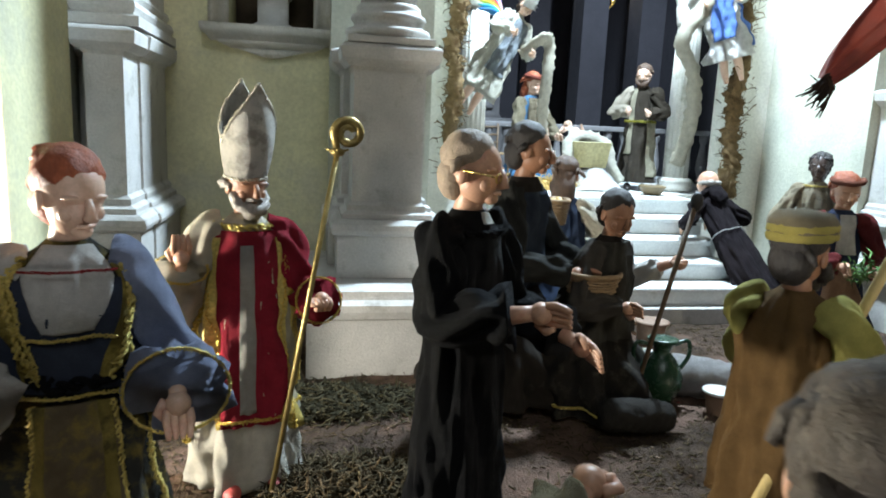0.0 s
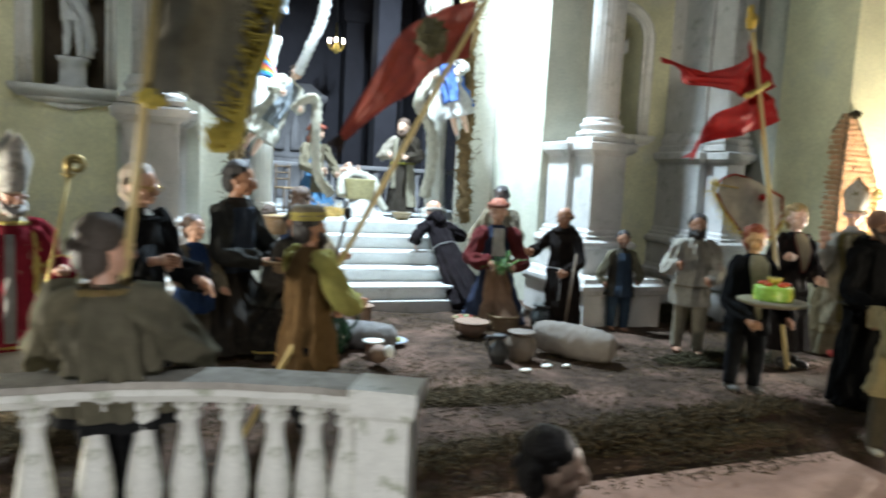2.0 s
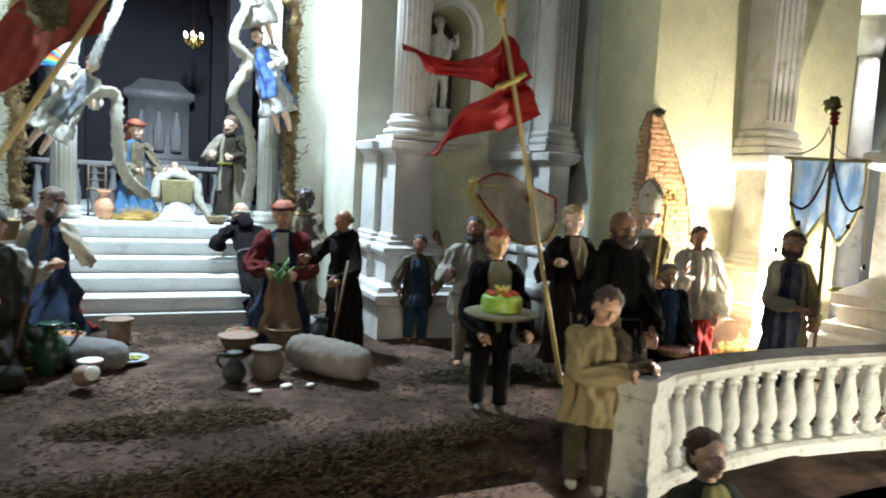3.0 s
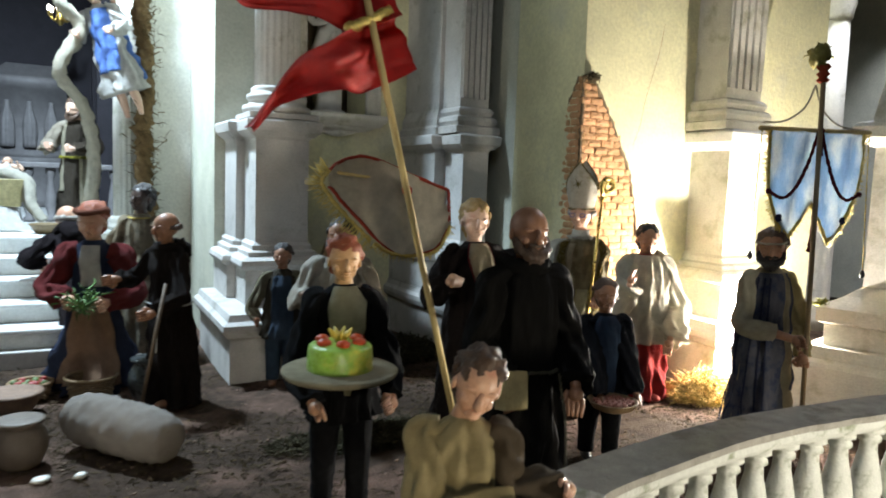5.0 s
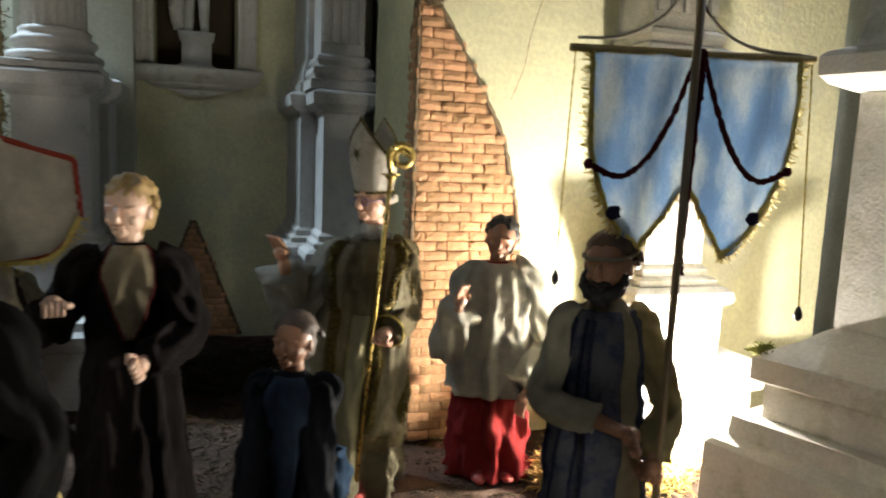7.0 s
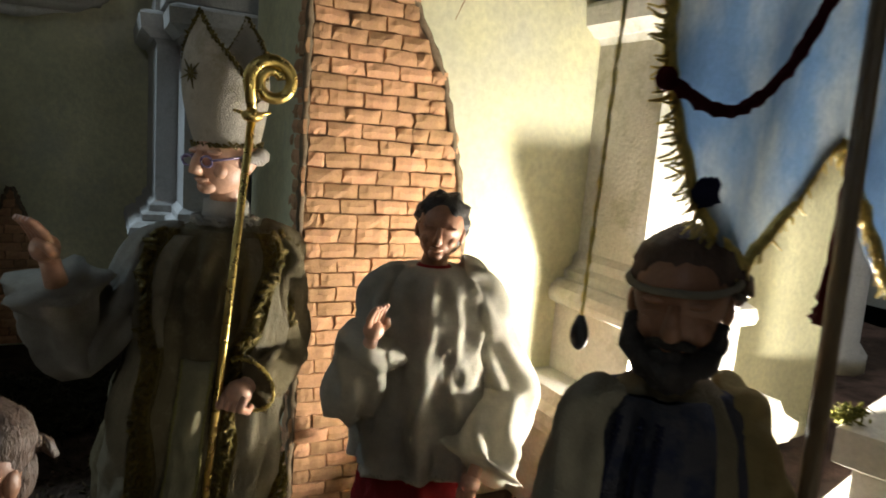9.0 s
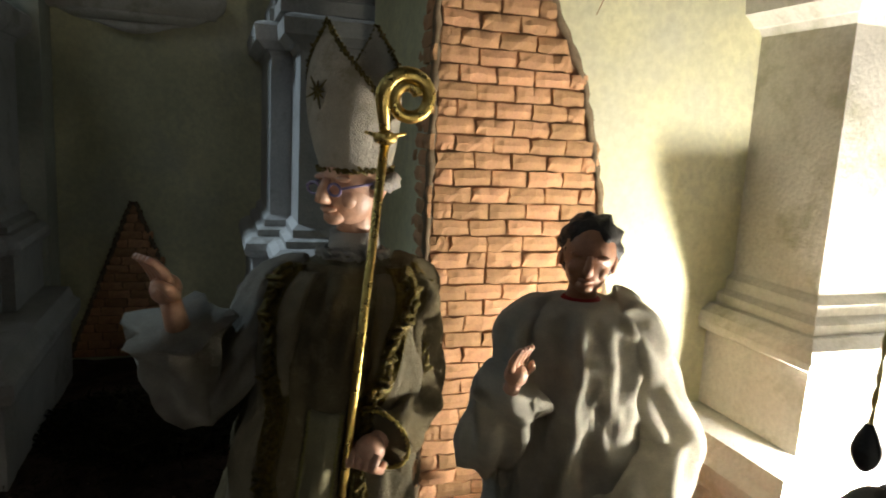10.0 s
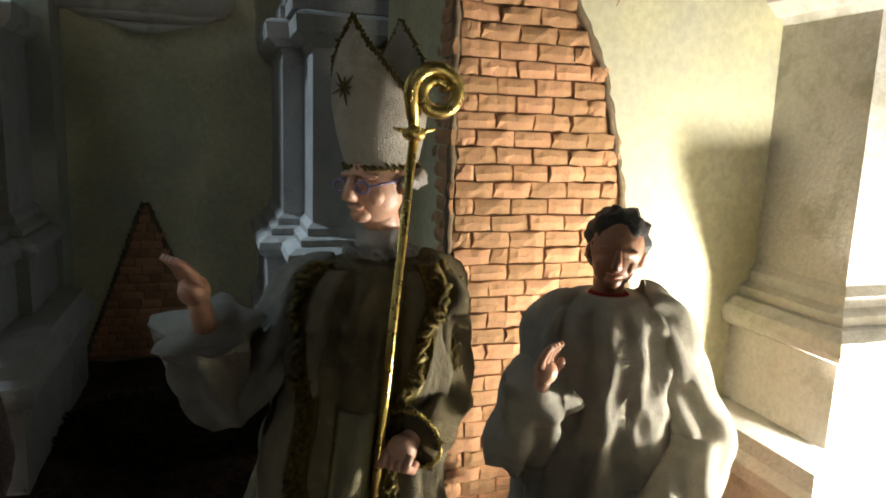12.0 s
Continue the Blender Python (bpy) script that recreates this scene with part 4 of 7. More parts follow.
    def glasses(self, m):
        at, h = self.at, self.h
        for s in (-1, 1):
            pts = [at(s * 0.024 + 0.014 * math.cos(t), -0.070, 0.082 + 0.010 * math.sin(t)) for t in np.linspace(0, 2 * math.pi, 13)]
            tube(self.bm, pts, [0.0022 * h] * 13, self.mi(m), seg=6)
            tube(self.bm, [at(s * 0.040, -0.070, 0.085), at(s * 0.060, 0.0, 0.090)], [0.0022 * h] * 2, self.mi(m), seg=6)
        return self

    def mitre(self, m, trim, tall=0.24, cleft=0.34, emblem=False):
        """Two pointed panels, front and back, on a round band; the cleft between them lies over the ears."""
        at, h = self.at, self.h
        n, seg = 14, 28
        for back in (0, 1):
            layers = []
            for off in (0.0, -0.005):
                grid = []
                for k in range(n):
                    u = k / (n - 1)
                    row = []
                    for i in range(seg + 1):
                        w = 2 * i / seg - 1
                        a = (-90 + 90 * w) if not back else (90 + 90 * w)
                        top = cleft + (1 - cleft) * (1 - abs(w)) ** 0.80
                        z = top * u
                        r = (0.058 + off) * (1 + 0.32 * math.sin(math.pi * min(1.0, z * 1.05)) - 0.10 * max(0.0, z - 0.5)) + 0.0012 * noise.noise(Vector((w * 3, z * 4, back + self.seed)))
                        row.append(self.bm.verts.new(at(math.cos(radians(a)) * r * 1.02, math.sin(radians(a)) * r * 1.05 + 0.006, 0.110 + tall * z)))
                    grid.append(row)
                rows_faces(self.bm, grid, self.mi(m), False)
                layers.append(grid)
            f, g = layers
            rows_faces(self.bm, [f[-1], g[-1]], self.mi(m), False)
            self.braid([v.co / h for v in f[-1]], trim, 0.010)
            self.braid([v.co / h for v in f[0]], trim, 0.011)
            if emblem and not back:
                c = f[n // 2][seg // 2].co.copy()
                o = (self.R @ Vector((0, -1, 0))) * 0.004 * h
                for t in range(9):
                    e = self.R @ Vector((math.cos(t * 0.698), 0, math.sin(t * 0.698)))
                    tube(self.bm, [c + o, c + o + e * h * (0.026 if t % 2 else 0.016)], [0.003 * h, 0.001 * h], self.mi(trim), seg=5)
        return self

    def wrap(self, m, z=0.118, r=0.018, turns=2):
        at, h = self.at, self.h
        pts = [at(0.064 * math.cos(t), 0.010 + 0.070 * math.sin(t), z + 0.018 * t / 6.28) for t in np.linspace(0, 6.28 * turns, 20 * turns)]
        tube(self.bm, pts, [r * h] * len(pts), self.mi(m), seg=10, wobble=0.25, seed=self.seed)
        return self

    def cap(self, m, tall=0.05, z=0.118):
        at, h = self.at, self.h
        rings = []
        for r, dz in ((0.070, -0.012), (0.074, 0.0), (0.074, tall * 0.6), (0.060, tall), (0.02, tall * 1.15)):
            rings.append([self.bm.verts.new(at(r * math.cos(t), 0.010 + r * 1.06 * math.sin(t), z + dz)) for t in np.linspace(0, 2 * math.pi, 28, endpoint=False)])
        rows_faces(self.bm, rings, self.mi(m), True, True, True)
        return self

    def hood(self, m):
        """A cowl lying round the neck."""
        h = self.h
        x, y = self.lx * self.top ** 1.5, self.ly * self.top ** 1.5
        pts = [Vector((x + 0.062 * math.cos(t), y + 0.012 + 0.060 * math.sin(t), self.top - 0.010 + 0.012 * math.sin(t))) * h for t in np.linspace(0, 6.28, 22)]
        tube(self.bm, pts, [0.024 * h] * 22, self.mi(m), seg=10, wobble=0.25, seed=self.seed)
        ball(self.bm, Vector((x, y + 0.088, self.top - 0.045)) * h, (0.062 * h, 0.034 * h, 0.065 * h), self.mi(m), 18, 12, None, 0.3, self.seed)
        return self

    def done(self, name, label, x, y, rz, z=0.0, group="dolls before the church", pitch=0, roll=0):
        bmesh.ops.recalc_face_normals(self.bm, faces=self.bm.faces)
        ob = ob_from(name, self.bm, self.mats)
        ob.matrix_basis = pose(x, y, z - 0.003, pitch, roll, rz)
        return tagged(ob, label, "doll", group)


BLACKC, CHARCOAL, BROWNC = cloth(0.006, 0.006, 0.007), cloth(0.035, 0.032, 0.03), cloth(0.05, 0.033, 0.025)
WHITEC, CREAM, GREYC = cloth(0.66, 0.64, 0.60), cloth(0.58, 0.53, 0.42), cloth(0.26, 0.25, 0.22)
REDC, NAVY, KHAKI, TAN = cloth(0.30, 0.02, 0.035), cloth(0.03, 0.045, 0.085), cloth(0.30, 0.26, 0.19), cloth(0.25, 0.15, 0.065)

# woman in a blue folk dress
d = Doll(0.312, 1.3, "robe", 0.06, width=1.08)
d.body(cloth(0.035, 0.035, 0.03, (0.16, 0.12, 0.03), 0.45)).patch(cloth(0.05, 0.06, 0.09), -175, -5, 0.58, 0.78, 0.012).patch(WHITEC, -110, -70, 0.69, 0.84, 0.016, -140, -40)
d.patch(cloth(0.20, 0.15, 0.09, (0.35, 0.26, 0.07), 0.5), -130, -50, 0.03, 0.56, 0.014, -118, -62, edge=(GOLDTHREAD, 0.012)).band(GOLDTHREAD, 0.68, 0.008, -122, -58, off=0.014).band(BLACKC, 0.60, 0.030, off=0.008).band(GOLDTHREAD, 0.575, 0.008, off=0.014).band(cloth(0.3, 0.03, 0.03), 0.80, 0.006, -130, -50, off=0.03)
for a, b in ((-118, -152), (-62, -28)):
    d.braid([d.surf(a + (b - a) * u, 0.60 + 0.22 * u, 0.014) / d.h for u in np.linspace(0, 1, 12)], GOLDTHREAD, 0.016)
    d.patch(cloth(0.16, 0.12, 0.03, (0.42, 0.32, 0.08), 0.5), a - 9, a + 5, 0.60, 0.81, 0.018, b - 10, b + 6)
    d.braid([d.surf(a + 8 + (b - a) * u, 0.60 + 0.21 * u, 0.014) / d.h for u in np.linspace(0, 1, 12)], GOLDTHREAD, 0.010)
for a in (-112, -68):
    d.patch(cloth(0.30, 0.23, 0.06, (0.10, 0.08, 0.03), 0.5), a - 4, a + 4, 0.04, 0.56, 0.022)
d.braid([d.surf(-20, z, 0.016) / d.h for z in np.linspace(0.03, 0.56, 10)], GOLDTHREAD, 0.016)
d.arm(-1, (-0.155, -0.15, 0.60), WHITEC, PALESKIN, elbow=(-0.165, 0.0, 0.60), flare=1.8, r=0.050, fingers=(0, -0.5, -1)).arm(1, (0.175, -0.14, 0.565), cloth(0.26, 0.29, 0.40), PALESKIN, elbow=(0.18, 0.0, 0.60), flare=2.1, r=0.054, cuff=GOLDTHREAD, fingers=(0, -0.5, -1))
d.head(PALESKIN, HAIRS["red"], "bun", turn=28, nod=13)
d.done("woman_doll", "red-haired doll in a dark blue folk dress with gold braid", -0.136, 0.430, 14)

# bishop in red
SILVERT = mat("silver_thread", (0.5, 0.46, 0.36), 0.45, metal=0.4, vary=0.4, scale=300, fine=900)
d = Doll(0.300, 2.1, "robe", 0.07, width=1.0)
d.body(cloth(0.60, 0.56, 0.47)).body(cloth(0.46, 0.40, 0.28), 0.24, 0.82, 0.010).patch(REDC, -122, -58, 0.22, 0.80, 0.020, -160, -20, edge=(GOLD, 0.014)).patch(cloth(0.33, 0.31, 0.28), -102, -84, 0.26, 0.76, 0.030)
for a in (-165, -15, -142, -38):
    d.patch(GOLDTHREAD, a - 7, a + 7, 0.16 if abs(a + 90) > 60 else 0.3, 0.78, 0.026)
d.band(GOLDTHREAD, 0.81, 0.022, off=0.012).band(GOLD, 0.24, 0.012, off=0.016).braid([d.surf(-160, z, 0.02) / d.h for z in np.linspace(0.16, 0.78, 12)], GOLD, 0.020).braid([d.surf(-20, z, 0.02) / d.h for z in np.linspace(0.16, 0.78, 12)], GOLD, 0.018)
d.arm(-1, (-0.185, -0.09, 0.72), CREAM, SKIN, elbow=(-0.20, -0.01, 0.53), flare=1.6, r=0.055, cuff=GOLD, fingers=(0, -0.1, 1)).arm(1, (0.20, -0.14, 0.60), REDC, SKIN, elbow=(0.19, 0.0, 0.56), flare=1.5, r=0.055, cuff=GOLD, fist=True)
cp = mat("pink_leather", (0.5, 0.09, 0.08), 0.5)
d.foot(-0.06, -0.10, cp).foot(0.07, -0.06, cp)
d.head(TANSKIN, HAIRS["grey"], "fringe", turn=18, nod=6, beard=HAIRS["grey"]).mitre(cloth(0.56, 0.53, 0.46, (0.24, 0.22, 0.18), 0.45, 0.5), SILVERT, 0.275)
d.done("bishop_doll", "bearded bishop doll in red and gold vestments with pale mitre", -0.055, 0.640, 12, group="bishop dolls")

# priest in a black cassock
d = Doll(0.330, 3.7, "robe", 0.05, width=0.88, waves=6)
d.body(BLACKC).band(BLACKC, 0.80, 0.016, off=0.006).arm(-1, (-0.08, -0.23, 0.665), BLACKC, SKIN, elbow=(-0.16, -0.05, 0.625), flare=1.5, r=0.048, bare=0.12, fingers=(0.3, -1, 0.05)).arm(1, (0.11, -0.24, 0.56), BLACKC, SKIN, elbow=(0.155, -0.04, 0.60), flare=1.5, r=0.048, bare=0.1, fingers=(-0.1, -1, -0.35))
d.head(SKIN, mat("sandy_hair", (0.33, 0.25, 0.18), 0.6, vary=0.3, scale=220, fine=700, bump=0.6), "short", turn=10, nod=6).glasses(BRASS)
d.patch(cloth(0.7, 0.68, 0.62), -102, -78, 0.818, 0.842, 0.012)
d.foot(-0.05, -0.07, SHOE).foot(0.05, -0.05, SHOE)
d.done("priest_doll", "balding priest doll with glasses in a black cassock, hands held out", 0.117, 0.495, 42)

# seated old herdsman, child and kneeling shepherd beside the stairs
d = Doll(0.42, 4.4, "low", 0.09, width=0.8, lean=(0.0, -0.10))
d.body(cloth(0.035, 0.028, 0.022)).patch(cloth(0.04, 0.05, 0.07), -150, -30, 0.34, 0.62, 0.014).arm(-1, (-0.06, -0.24, 0.40), cloth(0.035, 0.034, 0.03), TANSKIN, fingers=(0.3, -1, 0)).arm(1, (0.10, -0.24, 0.38), cloth(0.035, 0.034, 0.03), TANSKIN, fingers=(-0.3, -1, 0))
d.head(TANSKIN, HAIRS["dark"], "short", turn=15, nod=10, size=0.92)
d.done("herdsman_doll", "seated dark-skinned herdsman doll in worn brown and blue clothes", 0.245, 0.835, 52, z=0.005)
d = Doll(0.245, 5.1, "tunic", 0.06)
d.legs(cloth(0.12, 0.10, 0.08), SHOE).body(cloth(0.03, 0.06, 0.15)).arm(-1, (-0.08, -0.18, 0.55), cloth(0.22, 0.18, 0.12), SKIN).arm(1, (0.08, -0.2, 0.52), cloth(0.22, 0.18, 0.12), SKIN)
d.head(SKIN, HAIRS["brown"], "short", turn=5, size=1.1)
d.done("child_doll", "small brown-haired child doll in a blue smock", 0.190, 0.755, 40)
d = Doll(0.33, 6.2, "low", 0.11, width=1.0, lean=(0.0, -0.16))
d.body(cloth(0.03, 0.025, 0.02, (0.08, 0.07, 0.05), 0.3)).body(cloth(0.06, 0.055, 0.045), 0.28, 0.64, 0.014).band(GOLDTHREAD, 0.05, 0.012, 180, 360).arm(-1, (-0.08, -0.2, 0.42), cloth(0.07, 0.06, 0.05), SKIN).arm(1, (0.20, -0.26, 0.56), WHITEC, SKIN, elbow=(0.20, -0.08, 0.47), fist=True, bare=0.2)
d.head(TANSKIN, HAIRS["dark"], "short", nod=20, turn=-30)
d.done("shepherd_doll", "kneeling shepherd doll in a dark patched cloak, arm raised", 0.345, 0.80, 40)
d = Doll(0.36, 6.9, "low", 0.10, width=0.9, lean=(0.0, -0.2))
d.body(NAVY).patch(cloth(0.25, 0.03, 0.03), -150, -30, 0.03, 0.25, 0.014).arm(-1, (-0.1, -0.22, 0.45), CREAM, SKIN).arm(1, (0.1, -0.24, 0.5), CREAM, SKIN)
d.head(SKIN, HAIRS["brown"], "long", nod=15)
d.done("kneeling_woman_doll", "kneeling doll in navy with a red skirt beside the stairs", 0.40, 1.06, 150)
d = Doll(0.30, 7.2, "low", 0.10, width=0.9, lean=(0.0, -0.2))
d.body(cloth(0.4, 0.36, 0.28)).arm(-1, (-0.1, -0.22, 0.45), CREAM, SKIN).arm(1, (0.1, -0.24, 0.5), CREAM, SKIN)
d.head(PALESKIN, HAIRS["brown"], "short", nod=15)
d.done("kneeling_child_doll", "small kneeling doll in cream cloth by the steps", 0.36, 1.20, 170)

# friar crawling up the steps
d = Doll(0.34, 8.0, "robe", 0.07, width=0.85)
d.body(cloth(0.016, 0.011, 0.013)).hood(cloth(0.016, 0.011, 0.013)).band(WHITEC, 0.55, 0.008, off=0.012).arm(-1, (-0.12, -0.16, 0.78), cloth(0.016, 0.011, 0.013), SKIN).arm(1, (0.12, -0.14, 0.74), cloth(0.016, 0.011, 0.013), SKIN)
d.braid([(0.06, -0.11, 0.55), (0.07, -0.13, 0.42), (0.06, -0.12, 0.30)], WHITEC, 0.007)
d.head(SKIN, HAIRS["grey"], "fringe", nod=-40)
d.done("crawling_friar_doll", "dark-habited friar doll climbing the steps on hands and knees", 0.868, 1.125, 193, z=0.012, pitch=44)

# woman with a dark head, kneeling woman with greens, friar with open arms
d = Doll(0.318, 9.1, "robe", 0.06, width=0.85)
d.body(cloth(0.30, 0.26, 0.19, (0.12, 0.10, 0.07), 0.45)).arm(-1, (-0.15, -0.12, 0.52), cloth(0.33, 0.28, 0.2, (0.12, 0.10, 0.07)), DARKSKIN).arm(1, (0.08, -0.16, 0.55), cloth(0.33, 0.28, 0.2, (0.12, 0.10, 0.07)), DARKSKIN).band(GOLDTHREAD, 0.82, 0.01)
d.head(DARKSKIN, HAIRS["dark"], "curly", turn=-10)
d.done("dark_woman_doll", "slim black-skinned doll in a patterned beige gown", 0.945, 1.150, -35)
d = Doll(0.355, 10.4, "low", 0.09, width=0.72)
d.body(cloth(0.04, 0.05, 0.09)).patch(cloth(0.42, 0.26, 0.17), -135, -45, 0.05, 0.40, 0.016).patch(WHITEC, -118, -62, 0.46, 0.64, 0.012).arm(-1, (-0.06, -0.18, 0.42), cloth(0.17, 0.03, 0.03), SKIN, r=0.05).arm(1, (0.07, -0.17, 0.40), cloth(0.17, 0.03, 0.03), SKIN, r=0.05)
d.head(SKIN, HAIRS["red"], "bun", turn=-10, nod=12).wrap(cloth(0.22, 0.08, 0.05), 0.125, 0.012, 1)
strands(d.bm, 60, lambda r: (r.gauss(0, 0.016), -0.075 + r.gauss(0, 0.012), 0.148 + r.gauss(0, 0.010)), 0.03, 0.0016, d.mi(mat("greens", (0.07, 0.16, 0.03), 0.6, random_amount=0.4, island=True)), 0.8, 3)
d.done("greens_woman_doll", "kneeling woman doll in dark red sleeves and peach apron holding greens", 0.862, 0.985, -12)
FR = cloth(0.014, 0.009, 0.007)
d = Doll(0.285, 11.5, "robe", 0.07, width=0.95, lean=(0, -0.05))
d.body(FR).hood(FR).band(WHITEC, 0.54, 0.008, off=0.012).arm(-1, (-0.16, -0.22, 0.66), FR, TANSKIN, flare=1.3).arm(1, (0.14, -0.22, 0.52), FR, TANSKIN, flare=1.3)
d.braid([(0.04, -0.12, 0.54), (0.06, -0.14, 0.40), (0.05, -0.14, 0.30)], WHITEC, 0.007).foot(-0.05, -0.08, TANSKIN).foot(0.05, -0.06, TANSKIN)
d.head(TANSKIN, HAIRS["brown"], "fringe", nod=5)
d.done("brown_friar_doll", "tanned bald friar doll in a dark brown habit, arms stretched out", 0.965, 0.845, -62)

# small boy, bearded man in white shirt, cake bearer
d = Doll(0.232, 12.7, "tunic", 0.06)
d.legs(cloth(0.04, 0.065, 0.10), TANSKIN, r=0.055).body(cloth(0.05, 0.042, 0.03)).patch(cloth(0.04, 0.06, 0.09), -125, -55, 0.36, 0.8, 0.014).arm(-1, (-0.17, -0.02, 0.48), cloth(0.2, 0.18, 0.12), TANSKIN).arm(1, (0.15, -0.06, 0.50), cloth(0.2, 0.18, 0.12), TANSKIN)
d.head(TANSKIN, HAIRS["dark"], "short", turn=-15, nod=5, size=1.05)
d.done("boy_doll", "small dark-haired boy doll in a brown jacket and blue breeches", 1.135, 0.872, -15)
d = Doll(0.288, 13.2, "tunic", 0.08, width=0.9, lean=(0.0, -0.03))
d.legs(KHAKI, TANSKIN, r=0.048, stride=0.05).body(cloth(0.46, 0.43, 0.36)).band(KHAKI, 0.50, 0.014, off=0.01).arm(-1, (-0.13, -0.12, 0.66), cloth(0.5, 0.47, 0.40), TANSKIN, elbow=(-0.20, -0.03, 0.62), r=0.048).arm(1, (0.06, -0.16, 0.55), cloth(0.5, 0.47, 0.40), TANSKIN, r=0.048)
d.head(TANSKIN, HAIRS["dark"], "long", turn=-12, beard=HAIRS["dark"])
d.done("bearded_man_doll", "bearded doll in a loose white shirt and khaki breeches", 1.156, 0.655, -25)
d = Doll(0.282, 14.9, "tunic", 0.055, width=0.95)
d.legs(cloth(0.012, 0.012, 0.014), cloth(0.3, 0.29, 0.26), r=0.05).body(BLACKC).patch(cloth(0.34, 0.32, 0.22), -94, -86, 0.46, 0.84, 0.014, -140, -40).arm(-1, (-0.135, -0.20, 0.46), BLACKC, SKIN, elbow=(-0.165, -0.03, 0.57), r=0.046, fingers=(0.5, -1, 0)).arm(1, (0.135, -0.20, 0.46), BLACKC, SKIN, elbow=(0.165, -0.03, 0.57), r=0.046, fingers=(-0.5, -1, 0))
d.head(mat("ruddy_clay_skin", (0.62, 0.36, 0.17), 0.4, vary=0.12), HAIRS["red"], "curly", nod=4, turn=-5)
d.done("cake_bearer_doll", "ginger-haired doll in a black jacket carrying a cake tray", 1.076, 0.420, -8)

# flag bearer, bald friar, boy with flat basket
d = Doll(0.318, 15.6, "robe", 0.06, width=0.92, hem=0.10)
d.body(cloth(0.013, 0.009, 0.008)).patch(cloth(0.34, 0.28, 0.18), -96, -84, 0.60, 0.84, 0.014, -140, -40, edge=(cloth(0.16, 0.03, 0.03), 0.009)).arm(-1, (-0.17, -0.10, 0.70), cloth(0.013, 0.009, 0.008), PALESKIN, elbow=(-0.19, 0.02, 0.62), r=0.05, fist=True).arm(1, (0.02, -0.17, 0.56), cloth(0.013, 0.009, 0.008), PALESKIN, r=0.05)
d.foot(-0.06, -0.05, SHOE).foot(0.06, -0.05, SHOE)
for s in (-1, 1):
    tube(d.bm, [Vector((s * 0.05, 0, 0.03)) * d.h, Vector((s * 0.05, 0, 0.2)) * d.h], [0.03 * d.h] * 2, d.mi(cloth(0.25, 0.22, 0.17)), seg=10)
d.head(PALESKIN, HAIRS["blond"], "curly", turn=-22, nod=3)
d.done("flag_bearer_doll", "blond curly-haired doll in a dark robe holding a flagpole", 1.302, 0.545, 4)
d = Doll(0.322, 16.3, "robe", 0.055, width=1.0)
FB = cloth(0.007, 0.006, 0.005)
d.body(FB).hood(FB).band(cloth(0.14, 0.13, 0.09), 0.52, 0.012, off=0.014).arm(-1, (-0.13, -0.13, 0.50), FB, TANSKIN, elbow=(-0.16, -0.01, 0.60), flare=1.5, r=0.045, fingers=(0.2, -0.4, -1)).arm(1, (0.10, -0.15, 0.47), FB, TANSKIN, elbow=(0.165, -0.01, 0.60), flare=1.6, r=0.045, fingers=(-0.3, -0.4, -1))
d.patch(cloth(0.38, 0.30, 0.14), -130, -108, 0.42, 0.52, 0.045)
d.braid([(0.05, -0.13, 0.52), (0.07, -0.15, 0.36), (0.07, -0.16, 0.18)], cloth(0.14, 0.13, 0.09), 0.009)
d.head(TANSKIN, HAIRS["grey"], None, turn=-5, nod=5, beard=HAIRS["brown"])
d.done("bald_friar_doll", "bald grey-bearded friar doll in a dark habit with rope belt", 1.226, 0.315, -4)
d = Doll(0.225, 17.8, "tunic", 0.06, width=1.05)
d.legs(BLACKC, SHOE, r=0.055).body(cloth(0.01, 0.011, 0.015)).patch(cloth(0.04, 0.06, 0.10), -100, -80, 0.40, 0.83, 0.012, -135, -45).arm(-1, (-0.08, -0.24, 0.42), cloth(0.01, 0.011, 0.015), TANSKIN, r=0.05).arm(1, (0.13, -0.20, 0.42), cloth(0.01, 0.011, 0.015), TANSKIN, r=0.05)
d.patch(cloth(0.035, 0.08, 0.15), -30, 40, 0.40, 0.56, 0.09)
d.head(TANSKIN, HAIRS["brown"], "short", turn=-12, size=1.1)
d.done("basket_boy_doll", "brown-haired boy doll in dark jacket offering a flat basket", 1.422, 0.418, -22)

# second bishop with glasses, altar boy, standard bearer
BV = cloth(0.18, 0.145, 0.08, (0.26, 0.21, 0.12), 0.4)
d = Doll(0.322, 18.2, "robe", 0.095, width=1.0, lean=(0.10, 0.0))
TINSEL = mat("black_gold_tinsel", (0.20, 0.15, 0.04), 0.35, metal=0.7, vary=0.7, scale=420, fine=1500, bump=1.0, depth=0.004)
d.body(cloth(0.22, 0.19, 0.12)).body(BV, 0.16, 0.82, 0.012).patch(cloth(0.30, 0.27, 0.16), -100, -80, 0.10, 0.60, 0.034, edge=(cloth(0.30, 0.27, 0.10), 0.007)).band(cloth(0.45, 0.43, 0.38), 0.835, 0.020, off=0.004)
d.patch(cloth(0.27, 0.23, 0.15), -160, -112, 0.22, 0.81, 0.040, -170, -120).patch(cloth(0.27, 0.23, 0.15), -66, -14, 0.22, 0.81, 0.040, -60, -10)
